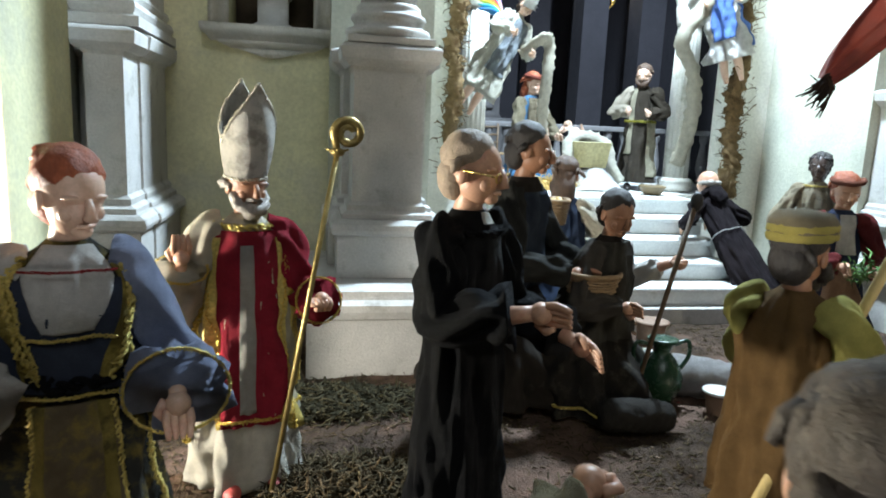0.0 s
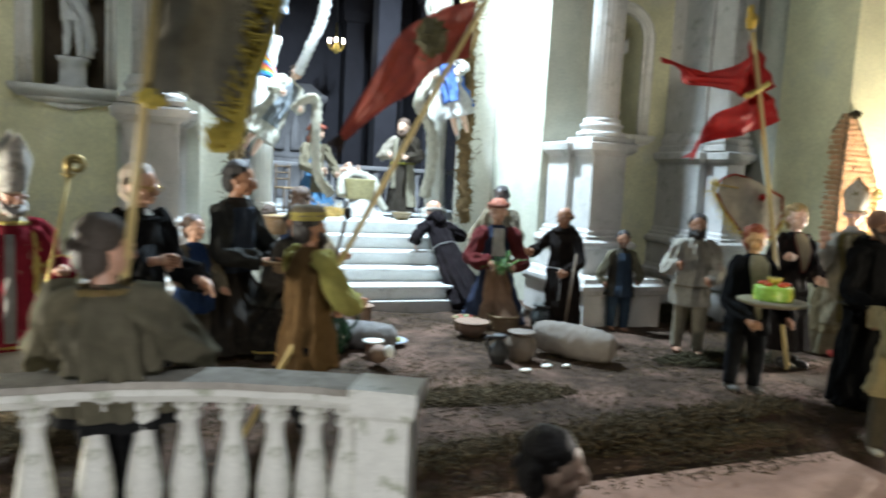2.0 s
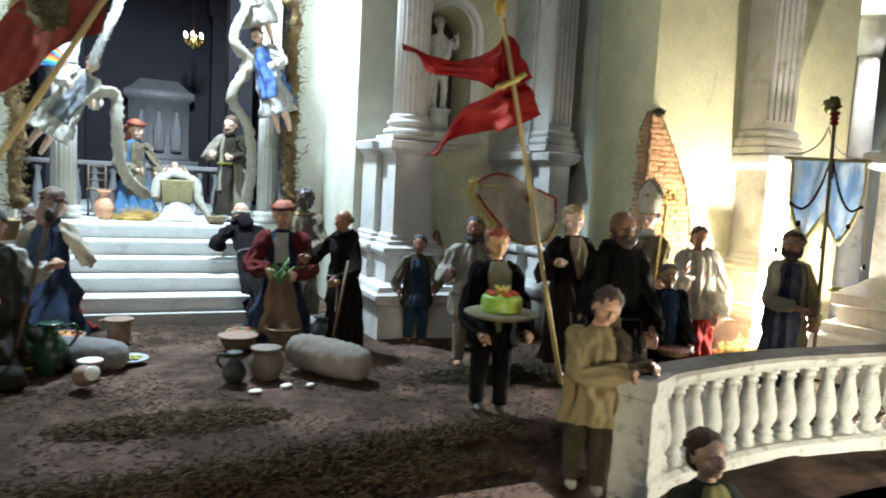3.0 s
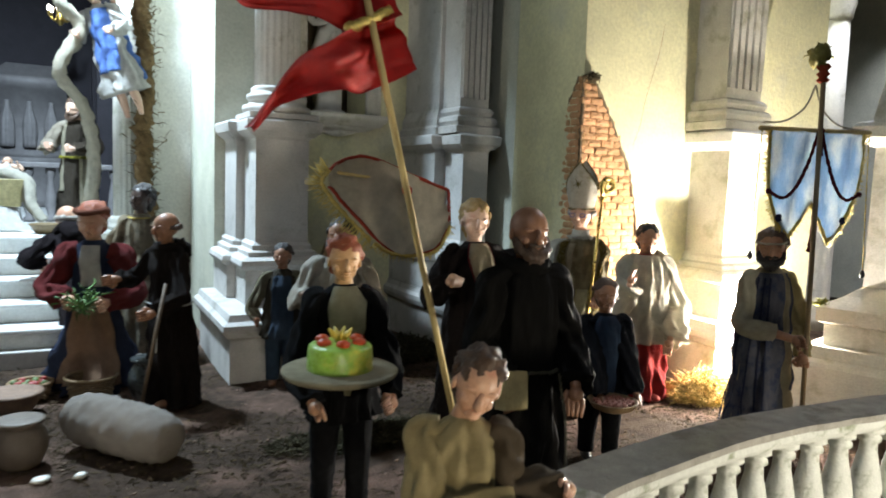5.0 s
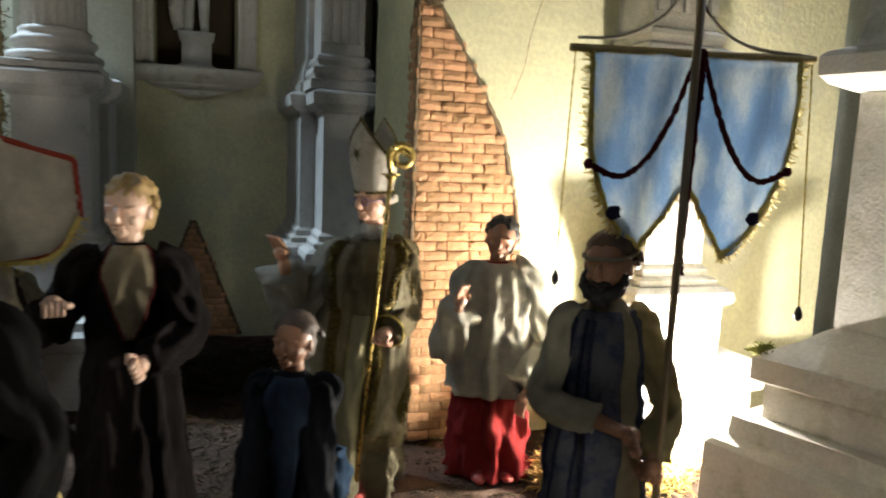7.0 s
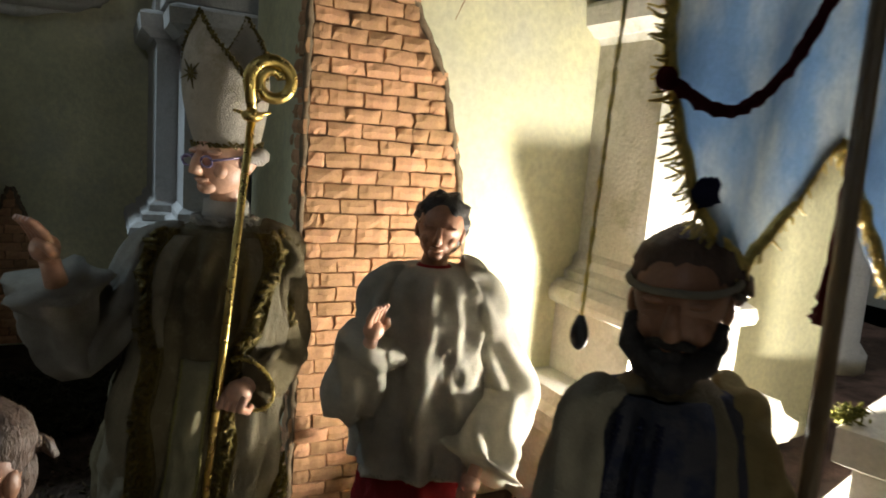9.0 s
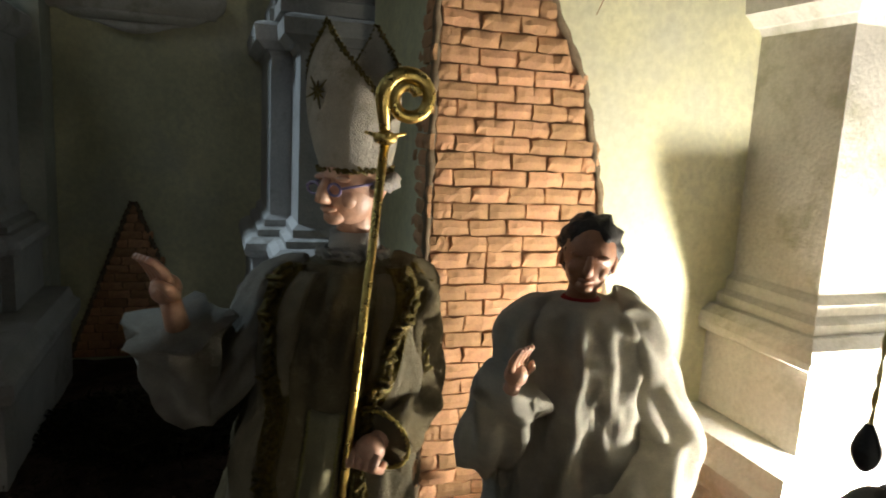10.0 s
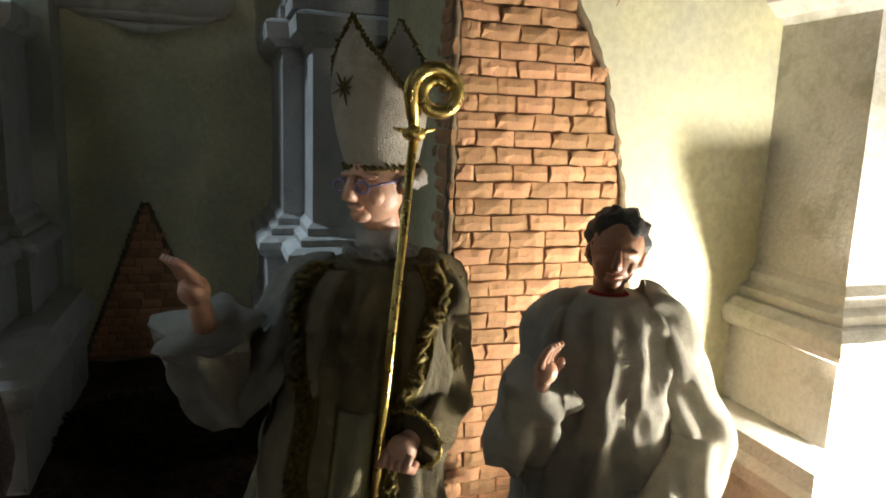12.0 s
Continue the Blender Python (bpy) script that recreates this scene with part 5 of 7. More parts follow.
for a, b, e in ((-112, -122, -150), (-68, -60, -35), (-16, -12, -14)):
    d.patch(TINSEL, a - 6, a + 6, 0.24, 0.62, 0.048, b - 6, b + 6).patch(TINSEL, b - 6, b + 6, 0.60, 0.82, 0.048, e - 9, e + 9)
    d.braid([d.surf(a + (b - a) * u, 0.24 + 0.38 * u, 0.036) / d.h for u in np.linspace(0, 1, 12)], TINSEL, 0.020).braid([d.surf(b + (e - b) * u, 0.62 + 0.2 * u, 0.036) / d.h for u in np.linspace(0, 1, 12)], TINSEL, 0.024)
d.arm(-1, (-0.190, -0.10, 0.775), cloth(0.42, 0.40, 0.34), SKIN, elbow=(-0.165, -0.03, 0.575), flare=2.0, r=0.046, bare=0.14, fingers=(-0.3, -0.3, 1)).arm(1, (0.125, -0.115, 0.55), BV, SKIN, elbow=(0.19, 0.0, 0.58), flare=1.35, r=0.046, cuff=GOLDTHREAD, fist=True)
d.foot(-0.05, -0.10, cp).foot(0.05, -0.08, cp)
d.neck += 0.024
tube(d.bm, [Vector((0.078, 0.002, 0.82)) * d.h, Vector((0.078, 0.0, 0.872)) * d.h], [0.046 * d.h, 0.039 * d.h], d.mi(cloth(0.5, 0.48, 0.43)), seg=18, wobble=0.1)
d.head(SKIN, HAIRS["grey"], "fringe", turn=-40, nod=4, size=0.95).glasses(mat("violet_rim", (0.2, 0.16, 0.3), 0.3)).mitre(cloth(0.58, 0.52, 0.42, (0.40, 0.34, 0.22), 0.4, 0.6), TINSEL, 0.235, emblem=True)
d.done("second_bishop_doll", "bishop doll with glasses, beige vestments and gold-edged mitre", 1.500, 0.605, -14, group="bishop dolls")
d = Doll(0.285, 19.4, "robe", 0.095, width=0.92)
SU = cloth(0.62, 0.58, 0.47, thin=0.25)
d.body(cloth(0.30, 0.025, 0.025)).body(SU, 0.34, 0.84, 0.036).arm(-1, (-0.155, -0.13, 0.70), SU, SKIN, elbow=(-0.185, -0.03, 0.50), flare=1.7, r=0.056, fingers=(0.1, -0.1, 1)).arm(1, (0.10, -0.15, 0.36), SU, SKIN, elbow=(0.215, -0.02, 0.53), flare=1.7, r=0.068, fingers=(-0.4, -0.2, -1))
d.band(cloth(0.42, 0.39, 0.30), 0.345, 0.012, off=0.032)
d.foot(-0.05, -0.06, cp).foot(0.06, -0.05, cp)
d.head(TANSKIN, HAIRS["dark"], "curly", turn=-14, nod=2, tilt=6)
d.done("altar_boy_doll", "dark-haired altar boy doll in white surplice over red cassock", 1.665, 0.602, -14)
ST = cloth(0.10, 0.10, 0.12, (0.035, 0.045, 0.09), 0.5)
d = Doll(0.296, 20.9, "robe", 0.085, width=0.84, hem=0.06)
d.body(cloth(0.30, 0.25, 0.16)).patch(ST, 75, 285, 0.06, 0.82, 0.016).patch(ST, -105, -155, 0.08, 0.82, 0.018).patch(ST, -45, 20, 0.30, 0.82, 0.016)
for a in (-150, -135, -120, 170, 150, 130):
    d.braid([d.surf(a, z, 0.020) / d.h for z in np.linspace(0.09, 0.80, 10)], cloth(0.03, 0.035, 0.07), 0.009)
d.arm(-1, (0.02, -0.165, 0.55), cloth(0.42, 0.38, 0.28), TANSKIN, elbow=(-0.16, -0.05, 0.60), r=0.040, bare=0.25).arm(1, (0.105, -0.120, 0.46), cloth(0.42, 0.34, 0.16), TANSKIN, elbow=(0.18, -0.01, 0.57), r=0.042, fist=True)
d.foot(-0.06, -0.03, TANSKIN).foot(0.06, -0.08, TANSKIN)
d.head(TANSKIN, HAIRS["brown"], "short", turn=-36, nod=6, beard=HAIRS["dark"]).wrap(cloth(0.42, 0.38, 0.30), 0.098, 0.0045, 1)
d.done("standard_bearer_doll", "bearded doll with headband in a striped robe bearing a standard", 1.645, 0.356, -14)

# boy at the balustrade, dolls in front of it
d = Doll(0.235, 21.4, "tunic", 0.08, width=1.05, lean=(0.02, -0.06))
d.legs(cloth(0.09, 0.075, 0.05), CREAM, r=0.055).body(cloth(0.42, 0.34, 0.18)).arm(-1, (0.18, -0.13, 0.635), cloth(0.42, 0.34, 0.18), SKIN, elbow=(-0.08, -0.14, 0.62), r=0.05).arm(1, (0.30, -0.03, 0.645), cloth(0.10, 0.075, 0.05), SKIN, elbow=(0.14, -0.06, 0.66), r=0.05)
d.head(SKIN, HAIRS["brown"], "curly", turn=8, tilt=16, nod=14, size=1.1)
d.done("leaning_boy_doll", "boy doll in a yellowish jacket leaning by the balustrade post", 1.052, 0.135, -28)
d = Doll(0.295, 22.5, "tunic", 0.06, width=0.95)
d.legs(CHARCOAL, SHOE).body(cloth(0.06, 0.07, 0.06)).patch(cloth(0.5, 0.48, 0.2), -106, -74, 0.38, 0.84, 0.014, -135, -45).arm(-1, (-0.2, -0.1, 0.45), cloth(0.06, 0.07, 0.06), SKIN).arm(1, (0.18, -0.1, 0.45), cloth(0.06, 0.07, 0.06), SKIN)
d.head(PALESKIN, HAIRS["brown"], "short", nod=-5)
d.done("street_boy_doll", "boy doll in a dark jacket and yellow shirt below the balustrade", 1.098, 0.005 - 0.012, -6, z=-0.185, group="dolls below the balustrade")
d = Doll(0.345, 23.5, "tunic", 0.06, width=0.95)
d.legs(CHARCOAL, SHOE).body(cloth(0.03, 0.035, 0.04)).arm(-1, (-0.18, -0.1, 0.45), cloth(0.03, 0.035, 0.04), SKIN).arm(1, (0.18, -0.1, 0.45), cloth(0.03, 0.035, 0.04), SKIN)
d.head(PALESKIN, HAIRS["dark"], "short", nod=8)
d.done("street_man_doll", "dark-haired doll in a dark coat below the steps", 0.432, -0.04, 70, z=-0.197, group="dolls below the balustrade")

# flag carriers seen from behind
d = Doll(0.288, 24.2, "tunic", 0.08, width=1.05, hem=0.05, lean=(0, 0.30))
d.legs(BLACKC, SHOE, r=0.058, top=0.46).body(cloth(0.20, 0.18, 0.12)).body(cloth(0.02, 0.02, 0.02), 0.36, 0.44, 0.008).arm(-1, (-0.12, -0.22, 0.60), cloth(0.20, 0.18, 0.12), SKIN, elbow=(-0.22, -0.01, 0.57), r=0.062).arm(1, (0.08, -0.20, 0.70), cloth(0.24, 0.21, 0.13), SKIN, elbow=(0.22, -0.02, 0.58), r=0.062, fist=True)
d.band(cloth(0.42, 0.30, 0.12), 0.825, 0.020, off=0.012)
d.head(SKIN, mat("ash_hair", (0.065, 0.048, 0.034), 0.6, vary=0.3, scale=200, fine=600, bump=0.7), "short", nod=4, turn=-42, size=1.08)
d.done("flag_carrier_doll", "ash-haired doll in a grey-green jacket seen with a flagpole", 0.122, 0.172, 172)
d = Doll(0.286, 25.7, "tunic", 0.06, width=1.0, hem=-0.06)
d.legs(BLACKC, SHOE, r=0.062, top=0.40).body(cloth(0.20, 0.115, 0.045)).arm(-1, (-0.09, -0.20, 0.58), cloth(0.50, 0.46, 0.14), SKIN, r=0.055).arm(1, (0.09, -0.24, 0.52), cloth(0.50, 0.46, 0.14), SKIN, r=0.055, fist=True)
d.head(TANSKIN, HAIRS["dark"], "short", turn=-4, beard=HAIRS["dark"]).wrap(cloth(0.50, 0.42, 0.12), 0.122, 0.013, 2).cap(cloth(0.24, 0.20, 0.13), 0.045, 0.135)
d.done("turbaned_doll", "doll in a brown smock and yellow-banded turban", 0.322, 0.398, 118)

# stall woman and turquoise figure
d = Doll(0.285, 26.1, "robe", 0.07, width=1.1)
d.body(cloth(0.13, 0.12, 0.085)).arm(-1, (-0.12, -0.2, 0.5), cloth(0.14, 0.13, 0.09), SKIN, r=0.06).arm(1, (0.10, -0.26, 0.50), cloth(0.14, 0.13, 0.09), SKIN, r=0.06)
d.head(PALESKIN, HAIRS["brown"], "short", nod=12).wrap(cloth(0.25, 0.45, 0.46), 0.125, 0.022, 2)
d.done("stall_woman_doll", "stall woman doll in drab green with a turquoise headcloth", -0.215, 0.205, 30)

# holy family in the doorway
d = Doll(0.355, 27.3, "low", 0.10, width=0.7)
d.body(cloth(0.10, 0.24, 0.42)).patch(cloth(0.22, 0.18, 0.12), -140, -40, 0.2, 0.64, 0.014).arm(-1, (-0.05, -0.2, 0.40), cloth(0.25, 0.21, 0.14), PALESKIN).arm(1, (0.10, -0.2, 0.36), cloth(0.25, 0.21, 0.14), PALESKIN)
d.head(PALESKIN, HAIRS["red"], "long", turn=10, nod=15).wrap(cloth(0.25, 0.07, 0.05), 0.125, 0.014, 1)
d.done("mother_doll", "seated mother doll in a light blue cloak by the manger", 0.575, 1.79, 25, z=0.197, group="holy family dolls")
d = Doll(0.318, 28.8, "robe", 0.07, width=0.85, hem=0.06)
d.body(cloth(0.06, 0.048, 0.036)).patch(cloth(0.42, 0.38, 0.28), -60, 20, 0.12, 0.66, 0.020).patch(cloth(0.42, 0.38, 0.28), -150, -120, 0.30, 0.82, 0.016).band(cloth(0.3, 0.27, 0.04), 0.56, 0.022, off=0.014).arm(-1, (-0.10, -0.18, 0.64), cloth(0.38, 0.33, 0.26), PALESKIN, r=0.052).arm(1, (0.05, -0.19, 0.62), cloth(0.07, 0.055, 0.04), PALESKIN, r=0.052)
d.head(PALESKIN, HAIRS["brown"], "short", turn=-12, nod=14, beard=HAIRS["brown"]).foot(-0.06, -0.06, SHOE).foot(0.06, -0.06, SHOE)
d.done("father_doll", "bearded father doll in brown robe standing by the manger", 0.842, 1.690, -25, z=0.197, group="holy family dolls")
d = Doll(0.12, 29.0, "robe", 0.03, width=0.8)
d.body(WHITEC).arm(-1, (-0.2, -0.1, 0.7), PALESKIN, PALESKIN).arm(1, (0.2, -0.1, 0.7), PALESKIN, PALESKIN).head(PALESKIN, HAIRS["blond"], "short", size=1.5)
d.done("infant_doll", "small infant doll lying in the manger", 0.690, 1.700, 0, z=0.305, group="holy family dolls", pitch=-62)


def angel(label, x, y, z, rz, pitch, roll, robe, sash, wing):
    d = Doll(0.27, x * 40, "robe", 0.12, width=0.95, hem=0.12)
    d.body(robe).patch(sash, -140, -60, 0.3, 0.8, 0.016, -120, -30).patch(sash, 0, 60, 0.2, 0.6, 0.02)
    d.arm(-1, (-0.12, -0.22, 0.62), robe, PALESKIN, r=0.055).arm(1, (0.13, -0.22, 0.58), robe, PALESKIN, r=0.055)
    d.head(PALESKIN, HAIRS["brown"], "curly", nod=15)
    for s in (-1, 1):
        tube(d.bm, [Vector((s * 0.05, 0.0, 0.20)) * d.h, Vector((s * 0.06, 0.04, 0.06)) * d.h, Vector((s * 0.06, 0.03, -0.06)) * d.h], [0.04 * d.h, 0.034 * d.h, 0.018 * d.h], d.mi(PALESKIN), seg=10, n=8)
        for i in range(11 if len(wing) > 1 and s < 0 else 0):
            u = i / 10
            p = Vector((s * 0.05, 0.07, 0.74)) * d.h
            q = p + Vector((s * (0.34 + 0.22 * u), -0.10 - 0.02 * u, -0.10 + 0.26 * u)) * d.h
            tube(d.bm, [p, (p * 0.45 + q * 0.55) + Vector((0, 0, 0.01)), q], [0.012 * d.h, 0.030 * d.h, 0.008 * d.h], d.mi(wing[i % len(wing)]), seg=8, n=8, flat=0.3)
    return d.done("angel_doll", label, x, y, rz, z=z, group="angel dolls", pitch=pitch, roll=roll)


RAIN = [mat("feather_" + n, c, 0.5) for n, c in (("blue", (0.04, 0.25, 0.6)), ("cyan", (0.05, 0.5, 0.55)), ("yellow", (0.75, 0.5, 0.06)), ("orange", (0.75, 0.2, 0.04)), ("red", (0.6, 0.04, 0.06)))]
angel("winged angel doll in cream and slate cloth with rainbow wings", 0.350, 1.53, 0.39, 25, 8, 28, cloth(0.6, 0.57, 0.48), cloth(0.24, 0.26, 0.28), RAIN)
angel("angel doll in white and bright blue cloth by the doorway", 0.950, 1.47, 0.485, -30, 6, -16, cloth(0.66, 0.64, 0.6), cloth(0.12, 0.22, 0.55), [cloth(0.6, 0.6, 0.6)])
angel("angel doll in pale cloth near the top of the doorway", 0.895, 1.47, 0.72, -20, 5, -15, cloth(0.6, 0.57, 0.5), cloth(0.5, 0.46, 0.36), [cloth(0.6, 0.58, 0.52)])
angel("angel doll in pale blue cloth high in the doorway", 0.37, 1.50, 0.74, 20, 5, 15, cloth(0.55, 0.6, 0.66), cloth(0.6, 0.58, 0.5), [cloth(0.6, 0.6, 0.6)])

d = Doll(0.20, 31.0, "low", 0.08, width=0.9)
d.body(WHITEC).arm(-1, (-0.1, -0.2, 0.4), WHITEC, SKIN).arm(1, (0.1, -0.2, 0.4), WHITEC, SKIN).head(SKIN, HAIRS["brown"], "short").cap(cloth(0.35, 0.09, 0.03), 0.06)
d.done("seated_child_doll", "small seated doll in white with an orange cap", 2.27, 0.79, -40)


# ---- flags and banners ----
def sheet(bm, top, bottom, mi=0, nu=40, nv=18, ripple=0.006, thick=0.0012, seed=0.0, freq=3.0):
    """Cloth between two edges, with soft ripples and a thickness."""
    t, b = spline(top, nu), spline(bottom, nu)
    grid = []
    for i in range(nu):
        row = []
        for j in range(nv):
            v = j / (nv - 1)
            p = Vector(t[i] * (1 - v) + b[i] * v)
            u = i / (nu - 1)
            p.y += ripple * (math.sin(freq * 6.28 * u + 2.5 * v + seed) + 0.6 * noise.noise(Vector((u * 4 + seed, v * 4, 0))) * 2)
            p.z += ripple * 0.4 * noise.noise(Vector((u * 6, v * 6, seed + 4)))
            row.append(p)
        grid.append(row)
    f = [[bm.verts.new(p) for p in r] for r in grid]
    g = [[bm.verts.new(p + Vector((0, thick, 0))) for p in r] for r in grid]
    rows_faces(bm, f, mi, False)
    rows_faces(bm, [r[::-1] for r in g], mi, False)
    lf = f[0] + [r[-1] for r in f[1:]] + f[-1][-2::-1] + [r[0] for r in f[-2:0:-1]]
    lg = g[0] + [r[-1] for r in g[1:]] + g[-1][-2::-1] + [r[0] for r in g[-2:0:-1]]
    rows_faces(bm, [lf, lg], mi, True)
    return grid


def fringe(bm, pts, length, n, mi=0, out=None, seed=0, width=0.0005):
    rnd = random.Random(seed)
    path = spline(pts, max(2, n))
    tube(bm, pts, [0.0024] * len(pts), mi, seg=6, n=n // 2 + 4, wobble=0.5)
    for k, p in enumerate(path):
        a, b = path[max(0, k - 1)], path[min(len(path) - 1, k + 1)]
        d = Vector(b - a).normalized()
        o = Vector(out) if out else Vector((d.z, 0, -d.x))
        for _ in range(2):
            q = Vector(p) + (o + Vector((rnd.gauss(0, 0.25), rnd.gauss(0, 0.25), rnd.gauss(0, 0.25)))).normalized() * length * rnd.uniform(0.6, 1.1)
            tube(bm, [Vector(p), (Vector(p) + q) / 2 + Vector((0, 0, -length * 0.08)), q], [width, width, width * 0.6], mi, seg=3)


def rod(name, p, q, r, material, parent, label=""):
    bm = bmesh.new()
    tube(bm, [p, (Vector(p) * 0.5 + Vector(q) * 0.5), q], [r, r, r], 0, seg=12)
    return part(name, bm, material, parent, label)


# red swallow-tailed flag
RED = mat("red_satin", (0.50, 0.018, 0.015), 0.5, vary=0.25, scale=60, fine=1200, bump=0.5, depth=0.004, through_light=0.3)
root = thing("red_flag", "bright red swallow-tailed flag on a pale wooden pole", "flag")
rod("pole", (1.268, 0.500, 0.002), (1.104, 0.500, 0.618), 0.0042, POLE, root)
bm = bmesh.new()
ball(bm, (1.099, 0.500, 0.635), (0.009, 0.009, 0.012), 0, lump=0.6)
ball(bm, (1.095, 0.500, 0.652), (0.005, 0.005, 0.010), 0, lump=0.6)
part("finial", bm, GOLD, root, "knobbly gold finial")
Y = 0.512
bm = bmesh.new()
sheet(bm, [(0.953, Y + 0.03, 0.566), (1.0, Y + 0.02, 0.545), (1.05, Y, 0.549), (1.095, Y - 0.005, 0.570), (1.122, Y, 0.612)], [(0.956, Y + 0.03, 0.554), (0.995, Y + 0.02, 0.527), (1.055, Y, 0.515), (1.112, Y - 0.01, 0.507), (1.168, Y, 0.530)], ripple=0.013, seed=1, freq=2.2)
part("upper_tail", bm, RED, root)
bm = bmesh.new()
sheet(bm, [(0.999, Y + 0.01, 0.394), (1.03, Y + 0.01, 0.440), (1.07, Y - 0.01, 0.484), (1.112, Y - 0.01, 0.5065), (1.168, Y, 0.5295)], [(1.004, Y + 0.01, 0.386), (1.035, Y, 0.417), (1.085, Y - 0.01, 0.434), (1.14, Y, 0.446), (1.192, Y + 0.01, 0.470)], ripple=0.014, seed=2.5, freq=2.0)
part("lower_tail", bm, RED, root)
bm = bmesh.new()
tube(bm, [(1.10, Y - 0.014, 0.505), (1.13, Y - 0.012, 0.520), (1.155, Y - 0.008, 0.535)], [0.005] * 3, 0, seg=8, n=16, wobble=0.6)
fringe(bm, [(1.10, Y - 0.016, 0.505), (1.13, Y - 0.014, 0.520), (1.155, Y - 0.010, 0.535)], 0.006, 14)
part("emblem", bm, GOLDTHREAD, root, "gold tinsel band")

# cream banner with red edge and gold fringe, tied to the same bearer's pole
root = thing("cream_banner", "crumpled cream banner edged in red with gold fringe", "banner")
Y = 0.548
top = [(1.098, Y, 0.346), (1.115, Y, 0.362), (1.15, Y, 0.369), (1.20, Y - 0.01, 0.351), (1.262, Y, 0.332)]
bot = [(1.102, Y, 0.332), (1.14, Y + 0.01, 0.296), (1.188, Y, 0.253), (1.243, Y, 0.254), (1.266, Y, 0.286)]
bm = bmesh.new()
sheet(bm, top, bot, ripple=0.006, seed=4, freq=1.6)
part("panel", bm, cloth(0.66, 0.60, 0.50, thin=0.3), root)
panel = root.children[-1]
bm = bmesh.new()
for e in (top, bot, [top[-1], bot[-1]]):
    tube(bm, e, [0.0022] * len(e), 0, seg=6, n=26, wobble=0.4)
part("edging", bm, cloth(0.35, 0.05, 0.03), panel, "dark red cord edging")
bm = bmesh.new()
fringe(bm, [(1.102, Y - 0.003, 0.350), (1.092, Y - 0.003, 0.335), (1.12, Y - 0.003, 0.300), (1.155, Y - 0.003, 0.268)], 0.020, 60, seed=3)
fringe(bm, [(1.160, Y - 0.003, 0.264), (1.19, Y - 0.003, 0.250), (1.243, Y - 0.003, 0.252), (1.266, Y - 0.003, 0.286)], 0.010, 34, seed=5)
part("gold_fringe", bm, GOLDTHREAD, panel, "tinsel gold fringe")
bm = bmesh.new()
ball(bm, (1.196, Y - 0.016, 0.330), (0.006, 0.004, 0.006), 0, lump=0.6)
part("bow", bm, RED, panel)
rod("cross_stick", (1.10, Y + 0.004, 0.350), (1.262, Y + 0.004, 0.334), 0.002, POLE, root)

# russet flag of the turbaned doll
root = thing("russet_flag", "russet brown flag with a dark green emblem on a slanting pole", "flag")
rod("pole", (0.240, 0.365, 0.002), (0.575, 0.415, 0.62), 0.0036, POLE, root)
RUSSET = mat("russet_satin", (0.30, 0.045, 0.025), 0.5, vary=0.3, scale=60, fine=1200, bump=0.5, depth=0.004)
bm = bmesh.new()
sheet(bm, [(0.366, 0.455, 0.384), (0.400, 0.442, 0.452), (0.437, 0.428, 0.520), (0.487, 0.412, 0.556), (0.535, 0.400, 0.572)], [(0.372, 0.455, 0.374), (0.410, 0.444, 0.412), (0.450, 0.430, 0.440), (0.488, 0.416, 0.482), (0.530, 0.404, 0.498)], ripple=0.007, seed=6, freq=2.2)
part("cloth", bm, RUSSET, root)
bm = bmesh.new()
fringe(bm, [(0.366, 0.452, 0.384), (0.369, 0.452, 0.379), (0.373, 0.452, 0.373)], 0.022, 16, out=(-0.7, 0, -0.7), seed=12, width=0.0009)
part("tassel", bm, cloth(0.05, 0.03, 0.02), root, "dark fringe at the tail")
bm = bmesh.new()
ball(bm, (0.474, 0.402, 0.518), (0.020, 0.004, 0.022), 0, 20, 14, None, 0.5)
strands(bm, 60, lambda r: (0.474 + r.gauss(0, 0.010), 0.399, 0.518 + r.gauss(0, 0.012)), 0.014, 0.0012, 0, 0.8, 8)
part("emblem", bm, mat("olive_emblem", (0.08, 0.07, 0.025), 0.6, vary=0.4, scale=200), root, "dark green leafy emblem")

# cream flag carried in front
root = thing("cream_flag", "cream flag with thick yellow fringe on a pale pole", "flag")
rod("pole", (0.118, 0.150, 0.165), (0.160, -0.02, 0.52), 0.0034, POLE, root)
bm = bmesh.new()
TOPF = [(0.150, 0.02, 0.500), (0.178, 0.02, 0.495), (0.205, 0.025, 0.490), (0.236, 0.035, 0.478)]
BOTF = [(0.147, 0.040, 0.378), (0.166, 0.032, 0.384), (0.184, 0.030, 0.372), (0.206, 0.036, 0.362)]
sheet(bm, TOPF, BOTF, ripple=0.006, seed=7, freq=1.5)
part("cloth", bm, cloth(0.44, 0.40, 0.31, thin=0.4), root)
bm = bmesh.new()
YF = mat("yellow_fringe", (0.62, 0.46, 0.07), 0.6, vary=0.3, scale=200, fine=900, bump=0.5)
edge = [(0.236, 0.030, 0.478), (0.226, 0.030, 0.43), (0.212, 0.030, 0.385), (0.205, 0.030, 0.352), (0.190, 0.028, 0.348)]
fringe(bm, edge, 0.020, 90, seed=9, width=0.0011)
fringe(bm, [(p[0] - 0.004, p[1] - 0.003, p[2] - 0.002) for p in edge], 0.016, 60, seed=10, width=0.0011)
ball(bm, (0.148, 0.038, 0.378), (0.010, 0.006, 0.006), 0, lump=0.5)
part("gold_fringe", bm, YF, root, "thick yellow tassel fringe")

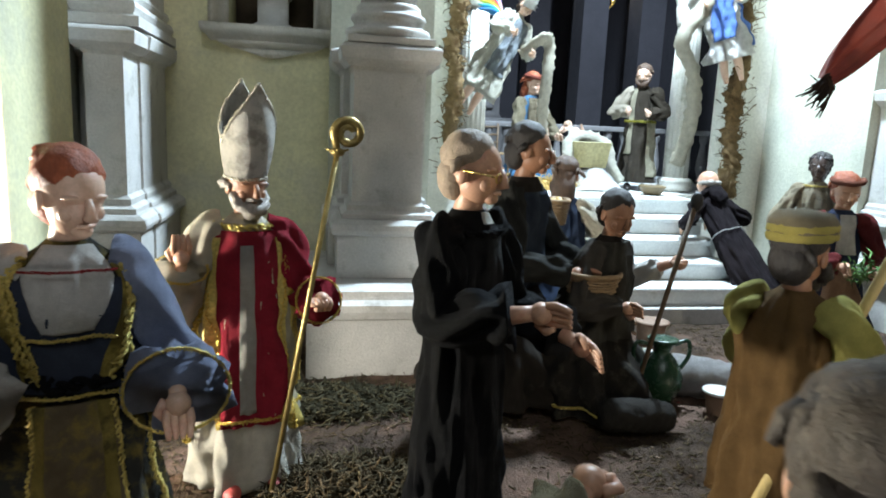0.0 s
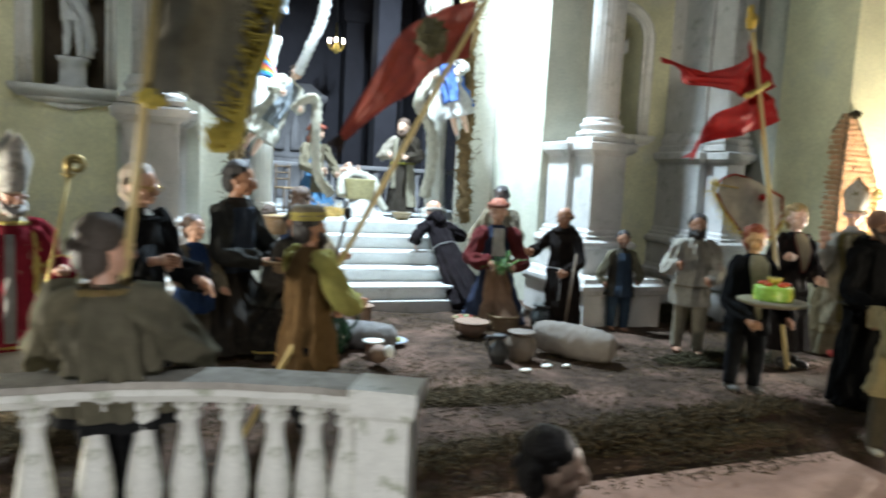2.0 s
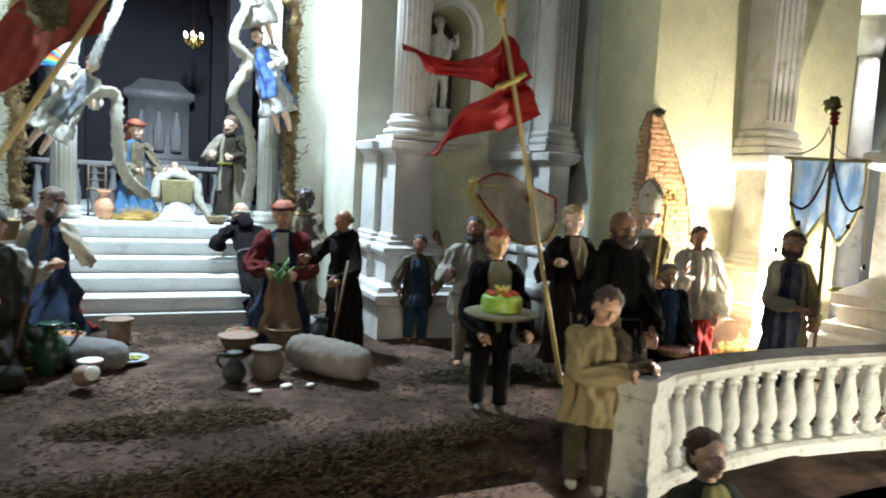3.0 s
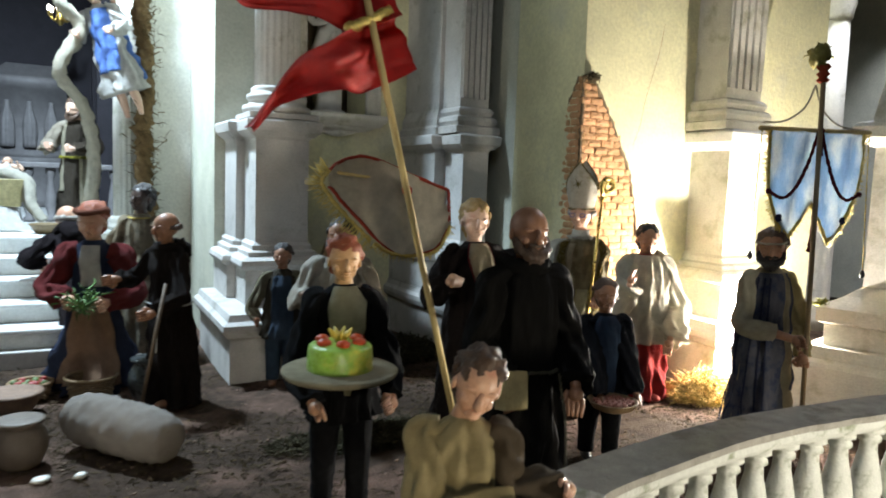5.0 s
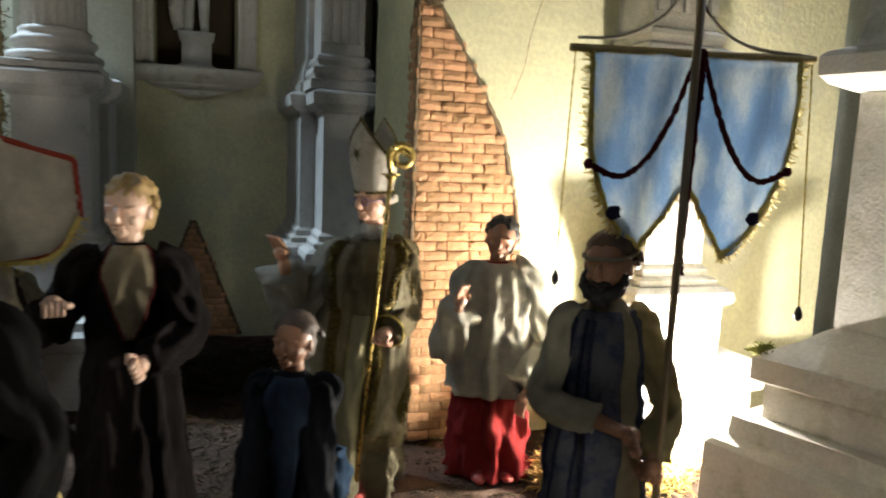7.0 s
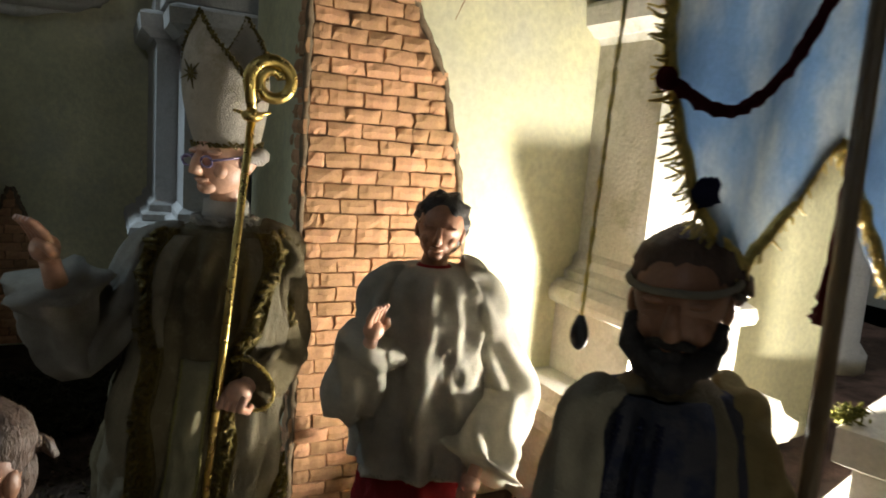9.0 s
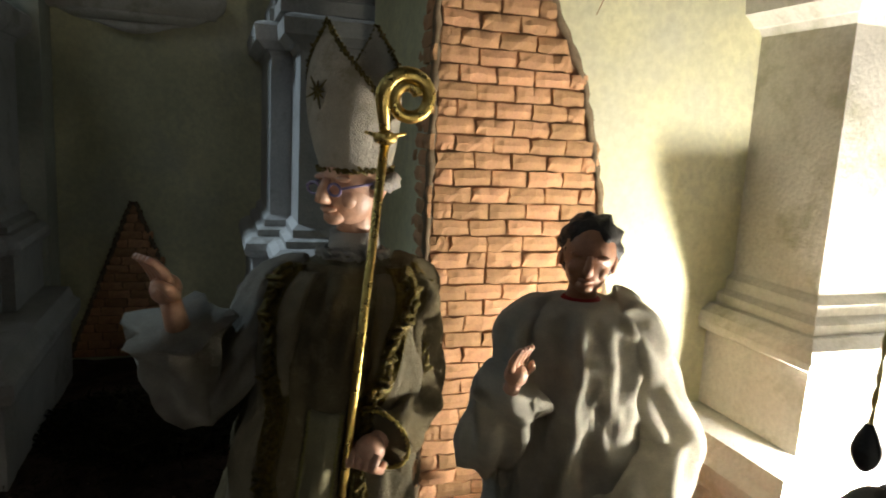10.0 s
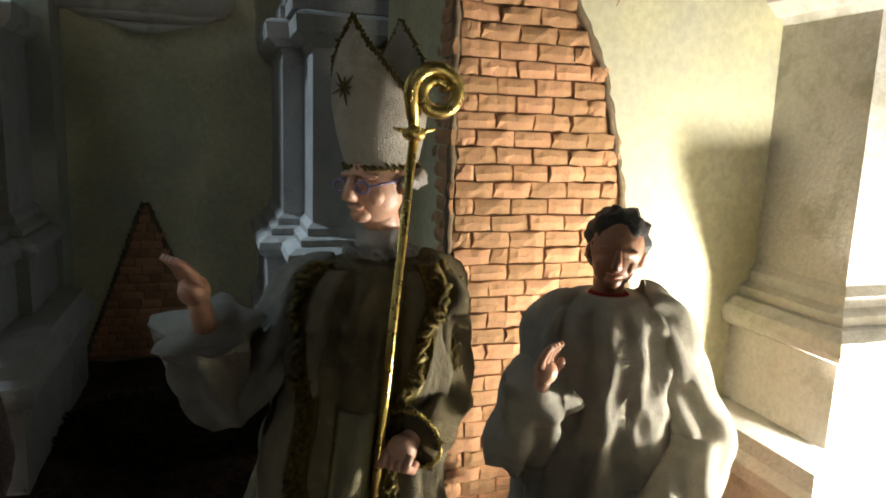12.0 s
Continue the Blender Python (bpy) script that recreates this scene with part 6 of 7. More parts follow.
# processional standard
root = thing("standard", "pale blue processional standard with gold fringe and red cords", "banner")
root.matrix_basis = Matrix.Translation((1.600, 0.351, 0)) @ pose(0, 0, 0, 0, 0, -7) @ Matrix.Diagonal((0.80, 1, 1, 1)) @ Matrix.Translation((-1.585, -0.340, 0))
Y = 0.340
rod("pole", (1.668, 0.300, 0.002), (1.700, 0.334, 0.50), 0.0034, mat("bronzed_pole", (0.24, 0.165, 0.085), 0.45, vary=0.3, scale=90, fine=500, bump=0.4, stretch=(1, 1, 0.15)), root)
bm = bmesh.new()
turned(bm, [(0.004, 0.0), (0.009, 0.004), (0.005, 0.008), (0.009, 0.012), (0.005, 0.016), (0.010, 0.021), (0.006, 0.025)], (1.700, 0.335, 0.487), 0, 14)
part("collar", bm, cloth(0.45, 0.07, 0.03), root, "red ringed collar")
bm = bmesh.new()
ball(bm, (1.694, 0.340, 0.522), (0.012, 0.012, 0.013), 0, 14, 8, None, 0.9)
strands(bm, 50, lambda r: (1.694 + r.gauss(0, 0.004), 0.340 + r.gauss(0, 0.004), 0.524 + r.gauss(0, 0.004)), 0.018, 0.0016, 0, 0.8, 4)
part("finial", bm, mat("green_gilt", (0.22, 0.19, 0.04), 0.5, metal=0.3, vary=0.4, scale=200), root, "leafy green-gold finial")
rod("crossbar", (1.583, Y, 0.425), (1.826, Y, 0.430), 0.0028, POLE, root)
BLUE = mat("pale_blue_silk", (0.34, 0.46, 0.62), 0.45, vary=0.2, scale=45, fine=900, bump=0.5, second=(0.66, 0.69, 0.70), second_amount=0.6, second_scale=30, stretch=(1, 1, 0.5), depth=0.003, through_light=0.6)
side_l = [(1.604, Y, 0.424), (1.606, Y, 0.385), (1.610, Y, 0.350), (1.632, Y, 0.308), (1.660, Y, 0.287)]
side_r = [(1.812, Y, 0.428), (1.812, Y, 0.39), (1.804, Y, 0.350), (1.778, Y, 0.305), (1.746, Y, 0.282)]
bm = bmesh.new()
sheet(bm, [(1.604 + 0.0347 * i, Y, 0.424 + 0.0006 * i) for i in range(7)], [(1.610, Y, 0.350), (1.632, Y, 0.308), (1.662, Y, 0.287), (1.703, Y, 0.331), (1.746, Y, 0.282), (1.778, Y, 0.305), (1.804, Y, 0.350)], nu=60, nv=24, ripple=0.0022, seed=3, freq=4)
panel = part("panel", bm, BLUE, root)
bm = bmesh.new()
fringe(bm, side_l, 0.010, 80, seed=1, width=0.0006)
fringe(bm, side_r[::-1], 0.010, 80, seed=2, width=0.0006)
fringe(bm, [(1.660, Y, 0.287), (1.682, Y, 0.310), (1.703, Y, 0.332), (1.724, Y, 0.309), (1.746, Y, 0.282)], 0.008, 50, seed=3, width=0.0006, out=(0, 0, -1))
part("gold_fringe", bm, GOLDTHREAD, panel, "gold tinsel fringe")
CORD = cloth(0.10, 0.012, 0.015)
bm = bmesh.new()
for s in (-1, 1):
    pts = [(1.703 + s * 0.004, Y - 0.006, 0.425), (1.703 + s * 0.022, Y - 0.007, 0.385), (1.703 + s * 0.045, Y - 0.007, 0.352), (1.703 + s * 0.07, Y - 0.007, 0.338), (1.703 + s * 0.100, Y - 0.006, 0.346)]
    tube(bm, pts, [0.0022] * 5, 0, seg=7, n=50, wobble=0.5)
    ball(bm, (1.703 + s * 0.100, Y - 0.006, 0.346), 0.004, 0, 10, 6)
tube(bm, [(1.704, Y - 0.008, 0.425), (1.702, Y - 0.008, 0.36), (1.699, Y - 0.008, 0.29), (1.698, Y - 0.008, 0.268)], [0.0024, 0.0022, 0.0022, 0.0045], 0, seg=7, n=40, wobble=0.4)
for i in range(7):
    ball(bm, (1.703, Y - 0.008, 0.425 - 0.005 * i), 0.0042, 0, 10, 6, None, 0.5, i)
part("cord", bm, CORD, panel, "dark red tasselled cords")
bm = bmesh.new()
for s, x in ((-1, 1.590), (1, 1.822)):
    tube(bm, [(1.693, Y, 0.485), (1.693 + s * 0.02, Y, 0.455), (1.693 + s * 0.06, Y, 0.436), (x, Y, 0.432)], [0.0013] * 4, 0, seg=6, n=20)
part("stay_cord", bm, CREAM, root, "thin cream stay cords")
for s, x0, x1, zb in ((-1, 1.588, 1.582, 0.268), (1, 1.824, 1.838, 0.240)):
    bm = bmesh.new()
    tube(bm, [(x0, Y, 0.427), ((x0 + x1) / 2, Y, (0.427 + zb) / 2), (x1, Y, zb)], [0.0007] * 3, 0, seg=5, n=70, wobble=0.9)
    chain = part("hanging_chain", bm, GOLDTHREAD, root, "thin gilt chain")
    bm = bmesh.new()
    turned(bm, [(0.001, 0.006), (0.0022, 0.004), (0.0034, 0.001), (0.0036, -0.0015), (0.0026, -0.004), (0.001, -0.0055)], (x1, Y, zb - 0.004), 0, 14, n=14)
    part("weight", bm, IRON, chain, "black turned bead")
for x, z in ((1.632, 0.312), (1.774, 0.310)):
    bm = bmesh.new()
    ball(bm, (x, Y - 0.003, z), (0.007, 0.0012, 0.005), 0, 12, 6, None, 0.5, x)
    part("patch", bm, cloth(0.03, 0.03, 0.08), panel)


# ---- croziers and staff ----
def crozier(label, p, q, c, r, thick, material):
    root = thing("crozier", label, "crozier", group="croziers")
    rod("staff", p, q, thick, material, root)
    bm = bmesh.new()
    pts = []
    for i in range(40):
        u = i / 39
        a = math.pi * (1.0 - 2.9 * u)
        rr = r * (1 - 0.62 * u)
        pts.append((c[0] + rr * math.cos(a), c[1], c[2] + rr * math.sin(a) + r * 0.3))
    pts = [q] + pts
    tube(bm, pts, [thick * 1.0] + [thick * 1.7 * (1 - 0.3 * i / 40) for i in range(40)], 0, seg=10)
    part("crook", bm, material, root, "curled crook")
    bm = bmesh.new()
    qv = Vector(q)
    ball(bm, qv, (thick * 2.6, thick * 2.6, thick * 1.6), 0, 12, 8)
    for a in range(4):
        d = Vector((math.cos(a * 1.57), math.sin(a * 1.57), 0.25)) * r * 0.8
        tube(bm, [qv, qv + d], [thick * 0.8, thick * 0.3], 0, seg=6)
    part("knop", bm, material, root)


crozier("dull gold crozier held by the red bishop doll", (-0.030, 0.588, 0.0), (0.024, 0.588, 0.310), (0.033, 0.588, 0.322), 0.012, 0.0024, mat("dull_gold", (0.36, 0.27, 0.10), 0.4, metal=0.8, vary=0.3, scale=120))
crozier("shiny gold crozier held by the second bishop doll", (1.502, 0.560, 0.0), (1.530, 0.560, 0.327), (1.5405, 0.560, 0.342), 0.0125, 0.0022, BRASS)
root = thing("staff", "dark knobbed shepherd staff", "staff")
rod("shaft", (0.40, 0.74, 0.05), (0.445, 0.735, 0.255), 0.003, WOOD, root)
bm = bmesh.new()
ball(bm, (0.447, 0.735, 0.262), (0.007, 0.007, 0.011), 0, lump=0.3)
part("knob", bm, IRON, root)
root = thing("friar_staff", "thin wooden walking staff of a friar doll", "staff")
rod("shaft", (0.905, 0.735, 0.0), (0.945, 0.765, 0.19), 0.0025, WOOD, root)

# ---- cake tray and flat basket ----
root = thing("cake_tray", "round wooden tray carried by a doll", "tray", 1.046, 0.343, 0.158)
part("plate", turned(bmesh.new(), [(0.02, 0.0), (0.040, 0.003), (0.050, 0.008), (0.051, 0.010), (0.048, 0.010), (0.040, 0.0065), (0.01, 0.006)], seg=40), mat("tray_wood", (0.25, 0.18, 0.12), 0.5, vary=0.3, scale=60), root)
part("rim", turned(bmesh.new(), [(0.0505, 0.0065), (0.0525, 0.009), (0.0525, 0.011), (0.0505, 0.012)], seg=40), cloth(0.45, 0.40, 0.28), root)
root = thing("cake", "glossy green and yellow cake topped with red fruit", "cake", 1.046, 0.343, 0.1675)
part("sponge", turned(bmesh.new(), [(0.026, 0.0), (0.0295, 0.002), (0.0290, 0.020), (0.0265, 0.025), (0.018, 0.027), (0.002, 0.0275)], seg=36, n=20), CAKE, root)
sponge = root.children[-1]
FRUIT = mat("red_fruit", (0.62, 0.08, 0.02), 0.3, vary=0.2)
for i in range(6):
    a = i * 1.05 + 0.3
    bm = bmesh.new()
    ball(bm, (0.018 * math.cos(a), 0.018 * math.sin(a), 0.028), (0.0065, 0.0065, 0.004), 0, 12, 8, None, 0.2, i)
    part("fruit", bm, FRUIT, sponge)
bm = bmesh.new()
for i in range(7):
    a = i * 0.9
    tube(bm, [(0, 0, 0.026), (0.006 * math.cos(a), 0.006 * math.sin(a), 0.033), (0.011 * math.cos(a), 0.011 * math.sin(a), 0.039)], [0.003, 0.003, 0.0008], 0, seg=6)
part("leaf_crown", bm, mat("yellow_leaf", (0.7, 0.55, 0.08), 0.4), root)
root = thing("flat_basket", "flat round basket of pinkish food held out by a boy doll", "basket", 1.392, 0.362, 0.082)
bm = turned(bmesh.new(), [(0.015, 0.0), (0.024, 0.004), (0.029, 0.011), (0.030, 0.012), (0.027, 0.012), (0.022, 0.007), (0.004, 0.005)], seg=32)
part("bowl", worn(bm, 0.0006, 200), WICKER, root)
bm = bmesh.new()
for i in range(40):
    a, r = i * 2.4, 0.0035 * math.sqrt(i)
    ball(bm, (r * math.cos(a), r * math.sin(a), 0.0105), (0.004, 0.003, 0.0025), 0, 7, 5, None, 0.5, i)
part("food", bm, mat("pink_food", (0.42, 0.16, 0.11), 0.6, vary=0.4, scale=200), root)
bm = bmesh.new()
moulded(bm, 0.014, -0.007, 0.007, [(0, 0), (0.034, 0)])
root = ob_from("booklet", worn(bm, 0.001), mat("old_paper", (0.52, 0.42, 0.22), 0.8), smooth=False)
root.matrix_basis = pose(1.184, 0.268, 0.138, -10, 6, 10)
tagged(root, "small cream booklet carried by a friar doll", "book")


# ---- pots, sacks and plates on the ground ----
def pot(name, label, x, y, profile, material, z=0.0, handles=0, tilt=(0, 0, 0), lip=None, group="pots on the ground"):
    root = thing(name, label, "pot", group=group)
    root.matrix_basis = pose(x, y, z - 0.004, *tilt)
    prof = list(profile) + [(r * 0.86, h - 0.001) for r, h in profile[::-1][:4]]
    part("body", turned(bmesh.new(), prof, seg=28, n=40), material, root)
    top = profile[-1]
    part("lip", turned(bmesh.new(), [(top[0] * 0.92, top[1] - 0.002), (top[0] * 1.08, top[1] - 0.001), (top[0] * 1.10, top[1] + 0.002), (top[0] * 0.94, top[1] + 0.003)], seg=28), lip or material, root)
    for k in range(handles):
        s = 1 if k else -1
        R = max(r for r, h in profile)
        H = top[1]
        bm = bmesh.new()
        tube(bm, [(s * top[0] * 0.95, 0, H * 0.93), (s * R * 1.25, 0, H * 0.98), (s * R * 1.35, 0, H * 0.75), (s * R * 0.98, 0, H * 0.55)], [0.0028] * 4, 0, seg=8, n=14)
        part("handle", bm, material, root)
    return root


JUG = [(0.012, 0), (0.018, 0.006), (0.026, 0.022), (0.027, 0.034), (0.020, 0.050), (0.011, 0.060), (0.012, 0.068), (0.017, 0.074)]
BOWL = [(0.014, 0), (0.020, 0.004), (0.030, 0.018), (0.034, 0.030), (0.035, 0.034)]
JAR = [(0.020, 0), (0.026, 0.006), (0.033, 0.025), (0.034, 0.04), (0.028, 0.056), (0.024, 0.060), (0.028, 0.066)]
pot("green_jug", "dark green glazed two-handled jug with a narrow neck", 0.445, 0.775, [(r * 1.05, h * 1.15) for r, h in JUG], GREENGLAZE, handles=2)
pot("small_pot", "small terracotta pot with a round mouth", 0.545, 0.990, [(0.018, 0), (0.021, 0.004), (0.022, 0.03), (0.024, 0.044), (0.026, 0.046)], CLAY, handles=1)
pot("small_jug", "small terracotta jug lying on its side", 0.490, 0.690, [(r * 0.62, h * 0.62) for r, h in JUG], CLAY, z=0.016, tilt=(70, 0, 30), lip=CERAMIC)
pot("clay_cup", "small reddish clay cup with pale rim", 0.505, 0.735, [(0.010, 0), (0.013, 0.006), (0.016, 0.026), (0.018, 0.03)], CLAY, lip=CERAMIC)
pot("dark_jug", "small dark grey jug with a handle", 0.722, 0.650, [(r * 0.72, h * 0.72) for r, h in JUG], IRON, handles=1)
pot("round_jar", "squat brown clay jar with a wide mouth", 0.777, 0.668, [(r * 0.86, h * 0.82) for r, h in JAR], mat("brown_clay", (0.13, 0.10, 0.075), 0.6, vary=0.3, scale=60))
pot("wide_bowl", "wide terracotta bowl filled with food", 0.757, 0.858, BOWL, CLAY)
pot("blue_black_jar", "tall dark glazed jar with a wide rim", 0.935, 0.862, [(r * 0.95, h * 1.0) for r, h in JAR], mat("dark_glaze", (0.03, 0.035, 0.035), 0.3, vary=0.4, scale=60, second=(0.12, 0.12, 0.1), second_amount=0.3))
pot("orange_jar", "round orange clay jar on the doorway platform", 0.500, 1.56, [(r * 0.9, h) for r, h in JUG], mat("orange_clay", (0.55, 0.28, 0.16), 0.6), z=0.206)
pot("small_brown_bowl", "small brown bowl at the edge of the platform", 0.780, 1.475, [(0.012, 0), (0.02, 0.004), (0.028, 0.016), (0.029, 0.02)], mat("bowl_brown", (0.16, 0.11, 0.05), 0.5), z=0.206)


def basket(name, label, x, y, r, h, seed=0, fill=None, z=0.0):
    root = thing(name, label, "basket", x, y, z - 0.004, group="wicker baskets")
    bm = bmesh.new()
    for k in range(int(h / 0.0035)):
        zz = 0.002 + k * 0.0035
        rr = r * (0.78 + 0.22 * zz / h)
        pts = [((rr + 0.0012 * (1 if (i + k) % 2 else -1)) * math.cos(i * 0.2618), (rr + 0.0012 * (1 if (i + k) % 2 else -1)) * math.sin(i * 0.2618), zz) for i in range(25)]
        tube(bm, pts, [0.0017] * 25, 0, seg=5)
    part("weave", bm, WICKER, root)
    bm = bmesh.new()
    tube(bm, [(r * 1.02 * math.cos(i * 0.2618), r * 1.02 * math.sin(i * 0.2618), h) for i in range(25)], [0.003] * 25, 0, seg=7, wobble=0.3)
    part("rim", bm, WICKER, root)
    part("bottom", turned(bmesh.new(), [(0.002, 0.0005), (r * 0.78, 0.0005), (r * 0.8, 0.003), (0.002, 0.003)], seg=20), WICKER, root)
    if fill:
        rnd = random.Random(seed)
        for i in range(18):
            a, q = i * 2.4, r * 0.19 * math.sqrt(i + 0.3)
            bm = bmesh.new()
            ball(bm, (q * math.cos(a), q * math.sin(a), h * 0.86 + 0.004 * rnd.random()), 0.0058, 0, 9, 6, None, 0.15, i)
            part("fruit", bm, fill[i % len(fill)], root)
    return root


FR1, FR2, FR3 = mat("yellow_fruit", (0.6, 0.38, 0.06), 0.4), mat("crimson_fruit", (0.35, 0.03, 0.03), 0.35), mat("orange_fruit", (0.55, 0.17, 0.03), 0.4)
basket("fruit_basket", "small dark basket heaped with red and yellow fruit", 0.452, 0.935, 0.034, 0.030, 1, [FR1, FR2, FR3])
basket("wicker_basket", "round wicker basket beside the bowls", 0.855, 0.905, 0.034, 0.036, 2)
basket("vegetable_basket", "dark basket with dull red vegetables", 0.775, 0.935, 0.028, 0.026, 3, [FR2, mat("green_veg", (0.1, 0.16, 0.04), 0.5)])
basket("lap_basket", "shallow wicker basket on a herdsman's lap", 0.335, 0.760, 0.033, 0.026, 4, z=0.150)
basket("back_basket", "yellow-banded basket carried by a kneeling doll", 0.352, 0.965, 0.026, 0.036, 5, [FR1, CLAY], z=0.205)


def sack(name, label, p, q, r, seed, material=SACK):
    bm = bmesh.new()
    p, q = Vector(p), Vector(q)
    pts = [p + (q - p) * u for u in (0, 0.06, 0.25, 0.5, 0.75, 0.94, 1)]
    tube(bm, pts, [r * k for k in (0.35, 0.8, 1.0, 1.02, 1.0, 0.8, 0.35)], 0, seg=36, n=40, wobble=0.10, seed=seed)
    ob = ob_from(name, bm, material)
    return tagged(ob, label, "sack", "sacks")


sack("grain_sack", "full grey sackcloth sack lying on the ground", (0.830, 0.720, 0.036), (0.935, 0.590, 0.029), 0.032, 2.0)
sack("cushion_sack", "pale stuffed sack lying behind the jugs", (0.415, 0.84, 0.024), (0.560, 0.770, 0.022), 0.027, 5.0, cloth(0.36, 0.34, 0.33))
sack("white_bundle", "crumpled pale cloth bundle by the kneeling dolls", (0.885, 1.00, 0.020), (0.945, 0.98, 0.018), 0.022, 7.0, cloth(0.42, 0.40, 0.36))
sack("dark_bundle", "dark rolled cloak on the ground by the shepherd", (0.33, 0.70, 0.018), (0.42, 0.69, 0.016), 0.019, 8.0, cloth(0.04, 0.035, 0.03))


def plate(label, x, y, r, material=CERAMIC, food=None, z=0.0):
    root = thing("plate", label, "plate", x, y, z + 0.001, group="plates on the ground")
    dish = part("dish", turned(bmesh.new(), [(r * 0.4, 0.0), (r * 0.7, 0.002), (r, 0.006), (r, 0.0075), (r * 0.7, 0.0045), (r * 0.05, 0.004)], seg=28), material, root)
    if food:
        for i in range(9):
            bm = bmesh.new()
            ball(bm, (r * 0.2 * math.sqrt(i) * math.cos(i * 2.4), r * 0.2 * math.sqrt(i) * math.sin(i * 2.4), 0.007), (0.006, 0.0045, 0.003), 0, 9, 6, None, 0.4, i)
            part("food", bm, food, dish)


plate("blue-rimmed plate with yellow-green food", 0.562, 0.815, 0.034, mat("blue_rim", (0.40, 0.44, 0.52), 0.35), mat("pear_food", (0.5, 0.48, 0.12), 0.5))
plate("pale plate with white food", 0.505, 0.945, 0.026, CERAMIC, mat("white_food", (0.6, 0.58, 0.5), 0.5))
for x, y, r in ((0.748, 0.588, 0.011), (0.800, 0.607, 0.011), (0.838, 0.602, 0.008), (0.095, 0.36, 0.009), (0.35, 0.47, 0.007)):
    bm = bmesh.new()
    ball(bm, (0, 0, 0), (r, r * 0.8, 0.0035), 0, 12, 6, None, 0.5, x * 9)
    ob = ob_from("broken_shard", bm, CERAMIC)
    ob.location = (x, y, 0.001)
    tagged(ob, "small white broken shard on the earth", "shard", "shards")

# ---- manger and drapes in the doorway ----
root = thing("manger", "square wicker manger with a white cloth", "manger", 0.688, 1.655, 0.2)
bm = bmesh.new()
for k in range(14):
    zz = 0.055 + k * 0.0045
    s = 0.036 + 0.008 * k / 14
    tube(bm, [(-s, -s, zz), (s, -s, zz), (s, s, zz), (-s, s, zz), (-s, -s, zz)], [0.0026] * 5, 0, seg=6)
part("weave", bm, mat("pale_wicker", (0.48, 0.42, 0.22), 0.7, vary=0.3, scale=150, fine=700, bump=0.6), root)
part("stand", moulded(bmesh.new(), 0.032, -0.032, 0.032, [(0, 0.012), (0.02, 0.006), (0.055, 0.0)]), cloth(0.62, 0.61, 0.60), root, "white cloth over the stand")
bm = bmesh.new()
tube(bm, [(-0.055, -0.02, 0.06), (-0.05, 0.0, 0.105), (-0.02, 0.02, 0.125), (0.02, 0.02, 0.125), (0.05, 0.0, 0.105), (0.058, -0.02, 0.06), (0.085, -0.03, 0.02)], [0.014, 0.016, 0.016, 0.016, 0.016, 0.014, 0.010], 0, seg=14, n=40, wobble=0.3)
part("fleece", bm, cloth(0.58, 0.55, 0.46), root, "cream fleece round the rim")
bm = bmesh.new()
sheet(bm, [(-0.06, -0.075, 0.001), (-0.02, -0.07, 0.05), (0.02, -0.07, 0.05), (0.06, -0.075, 0.001)], [(-0.075, -0.11, 0.002), (-0.03, -0.115, 0.004), (0.03, -0.115, 0.004), (0.075, -0.11, 0.002)], ripple=0.004)
part("cloth", bm, WHITEC, root)


def drape(label, pts, r, seed, material):
    bm = bmesh.new()
    tube(bm, pts, [r] * len(pts), 0, seg=14, n=60, wobble=0.45, seed=seed, flat=0.35)
    return tagged(ob_from("cloth_drape", bm, material), label, "drape", "cloth drapes")


drape("long cream cloth ribbon falling from an angel to the manger", [(0.46, 1.52, 0.50), (0.50, 1.50, 0.535), (0.527, 1.53, 0.525), (0.530, 1.54, 0.46), (0.535, 1.57, 0.38), (0.56, 1.62, 0.31), (0.615, 1.70, 0.262)], 0.015, 1, CREAM)
drape("white cloth streaming upward beside the angel", [(0.47, 1.52, 0.60), (0.50, 1.50, 0.68), (0.53, 1.50, 0.76), (0.55, 1.5, 0.9)], 0.016, 2, WHITEC)
drape("cream cloth ribbon winding round the door column", [(0.845, 1.45, 0.80), (0.81, 1.45, 0.70), (0.85, 1.44, 0.64), (0.81, 1.46, 0.55), (0.855, 1.48, 0.48), (0.875, 1.50, 0.38), (0.87, 1.54, 0.27)], 0.015, 3, CREAM)

# ---- railing in the nave, chandeliers ----
root = thing("nave_railing", "low stone railing with balusters inside the nave", "railing", kind="structure")
# Railing shares the altar marble, darkened in colour for the dim nave.
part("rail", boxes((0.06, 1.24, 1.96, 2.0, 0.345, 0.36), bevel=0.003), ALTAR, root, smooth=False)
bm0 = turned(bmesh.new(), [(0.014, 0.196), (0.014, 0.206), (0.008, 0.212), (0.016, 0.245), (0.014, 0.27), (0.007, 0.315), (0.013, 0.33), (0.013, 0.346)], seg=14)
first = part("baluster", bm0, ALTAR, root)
first.location = (0.09, 1.98, 0)
for i in range(1, 22):
    ob = new("baluster", first.data)
    ob.parent = root
    ob.location = (0.09 + 0.053 * i, 1.98, 0)


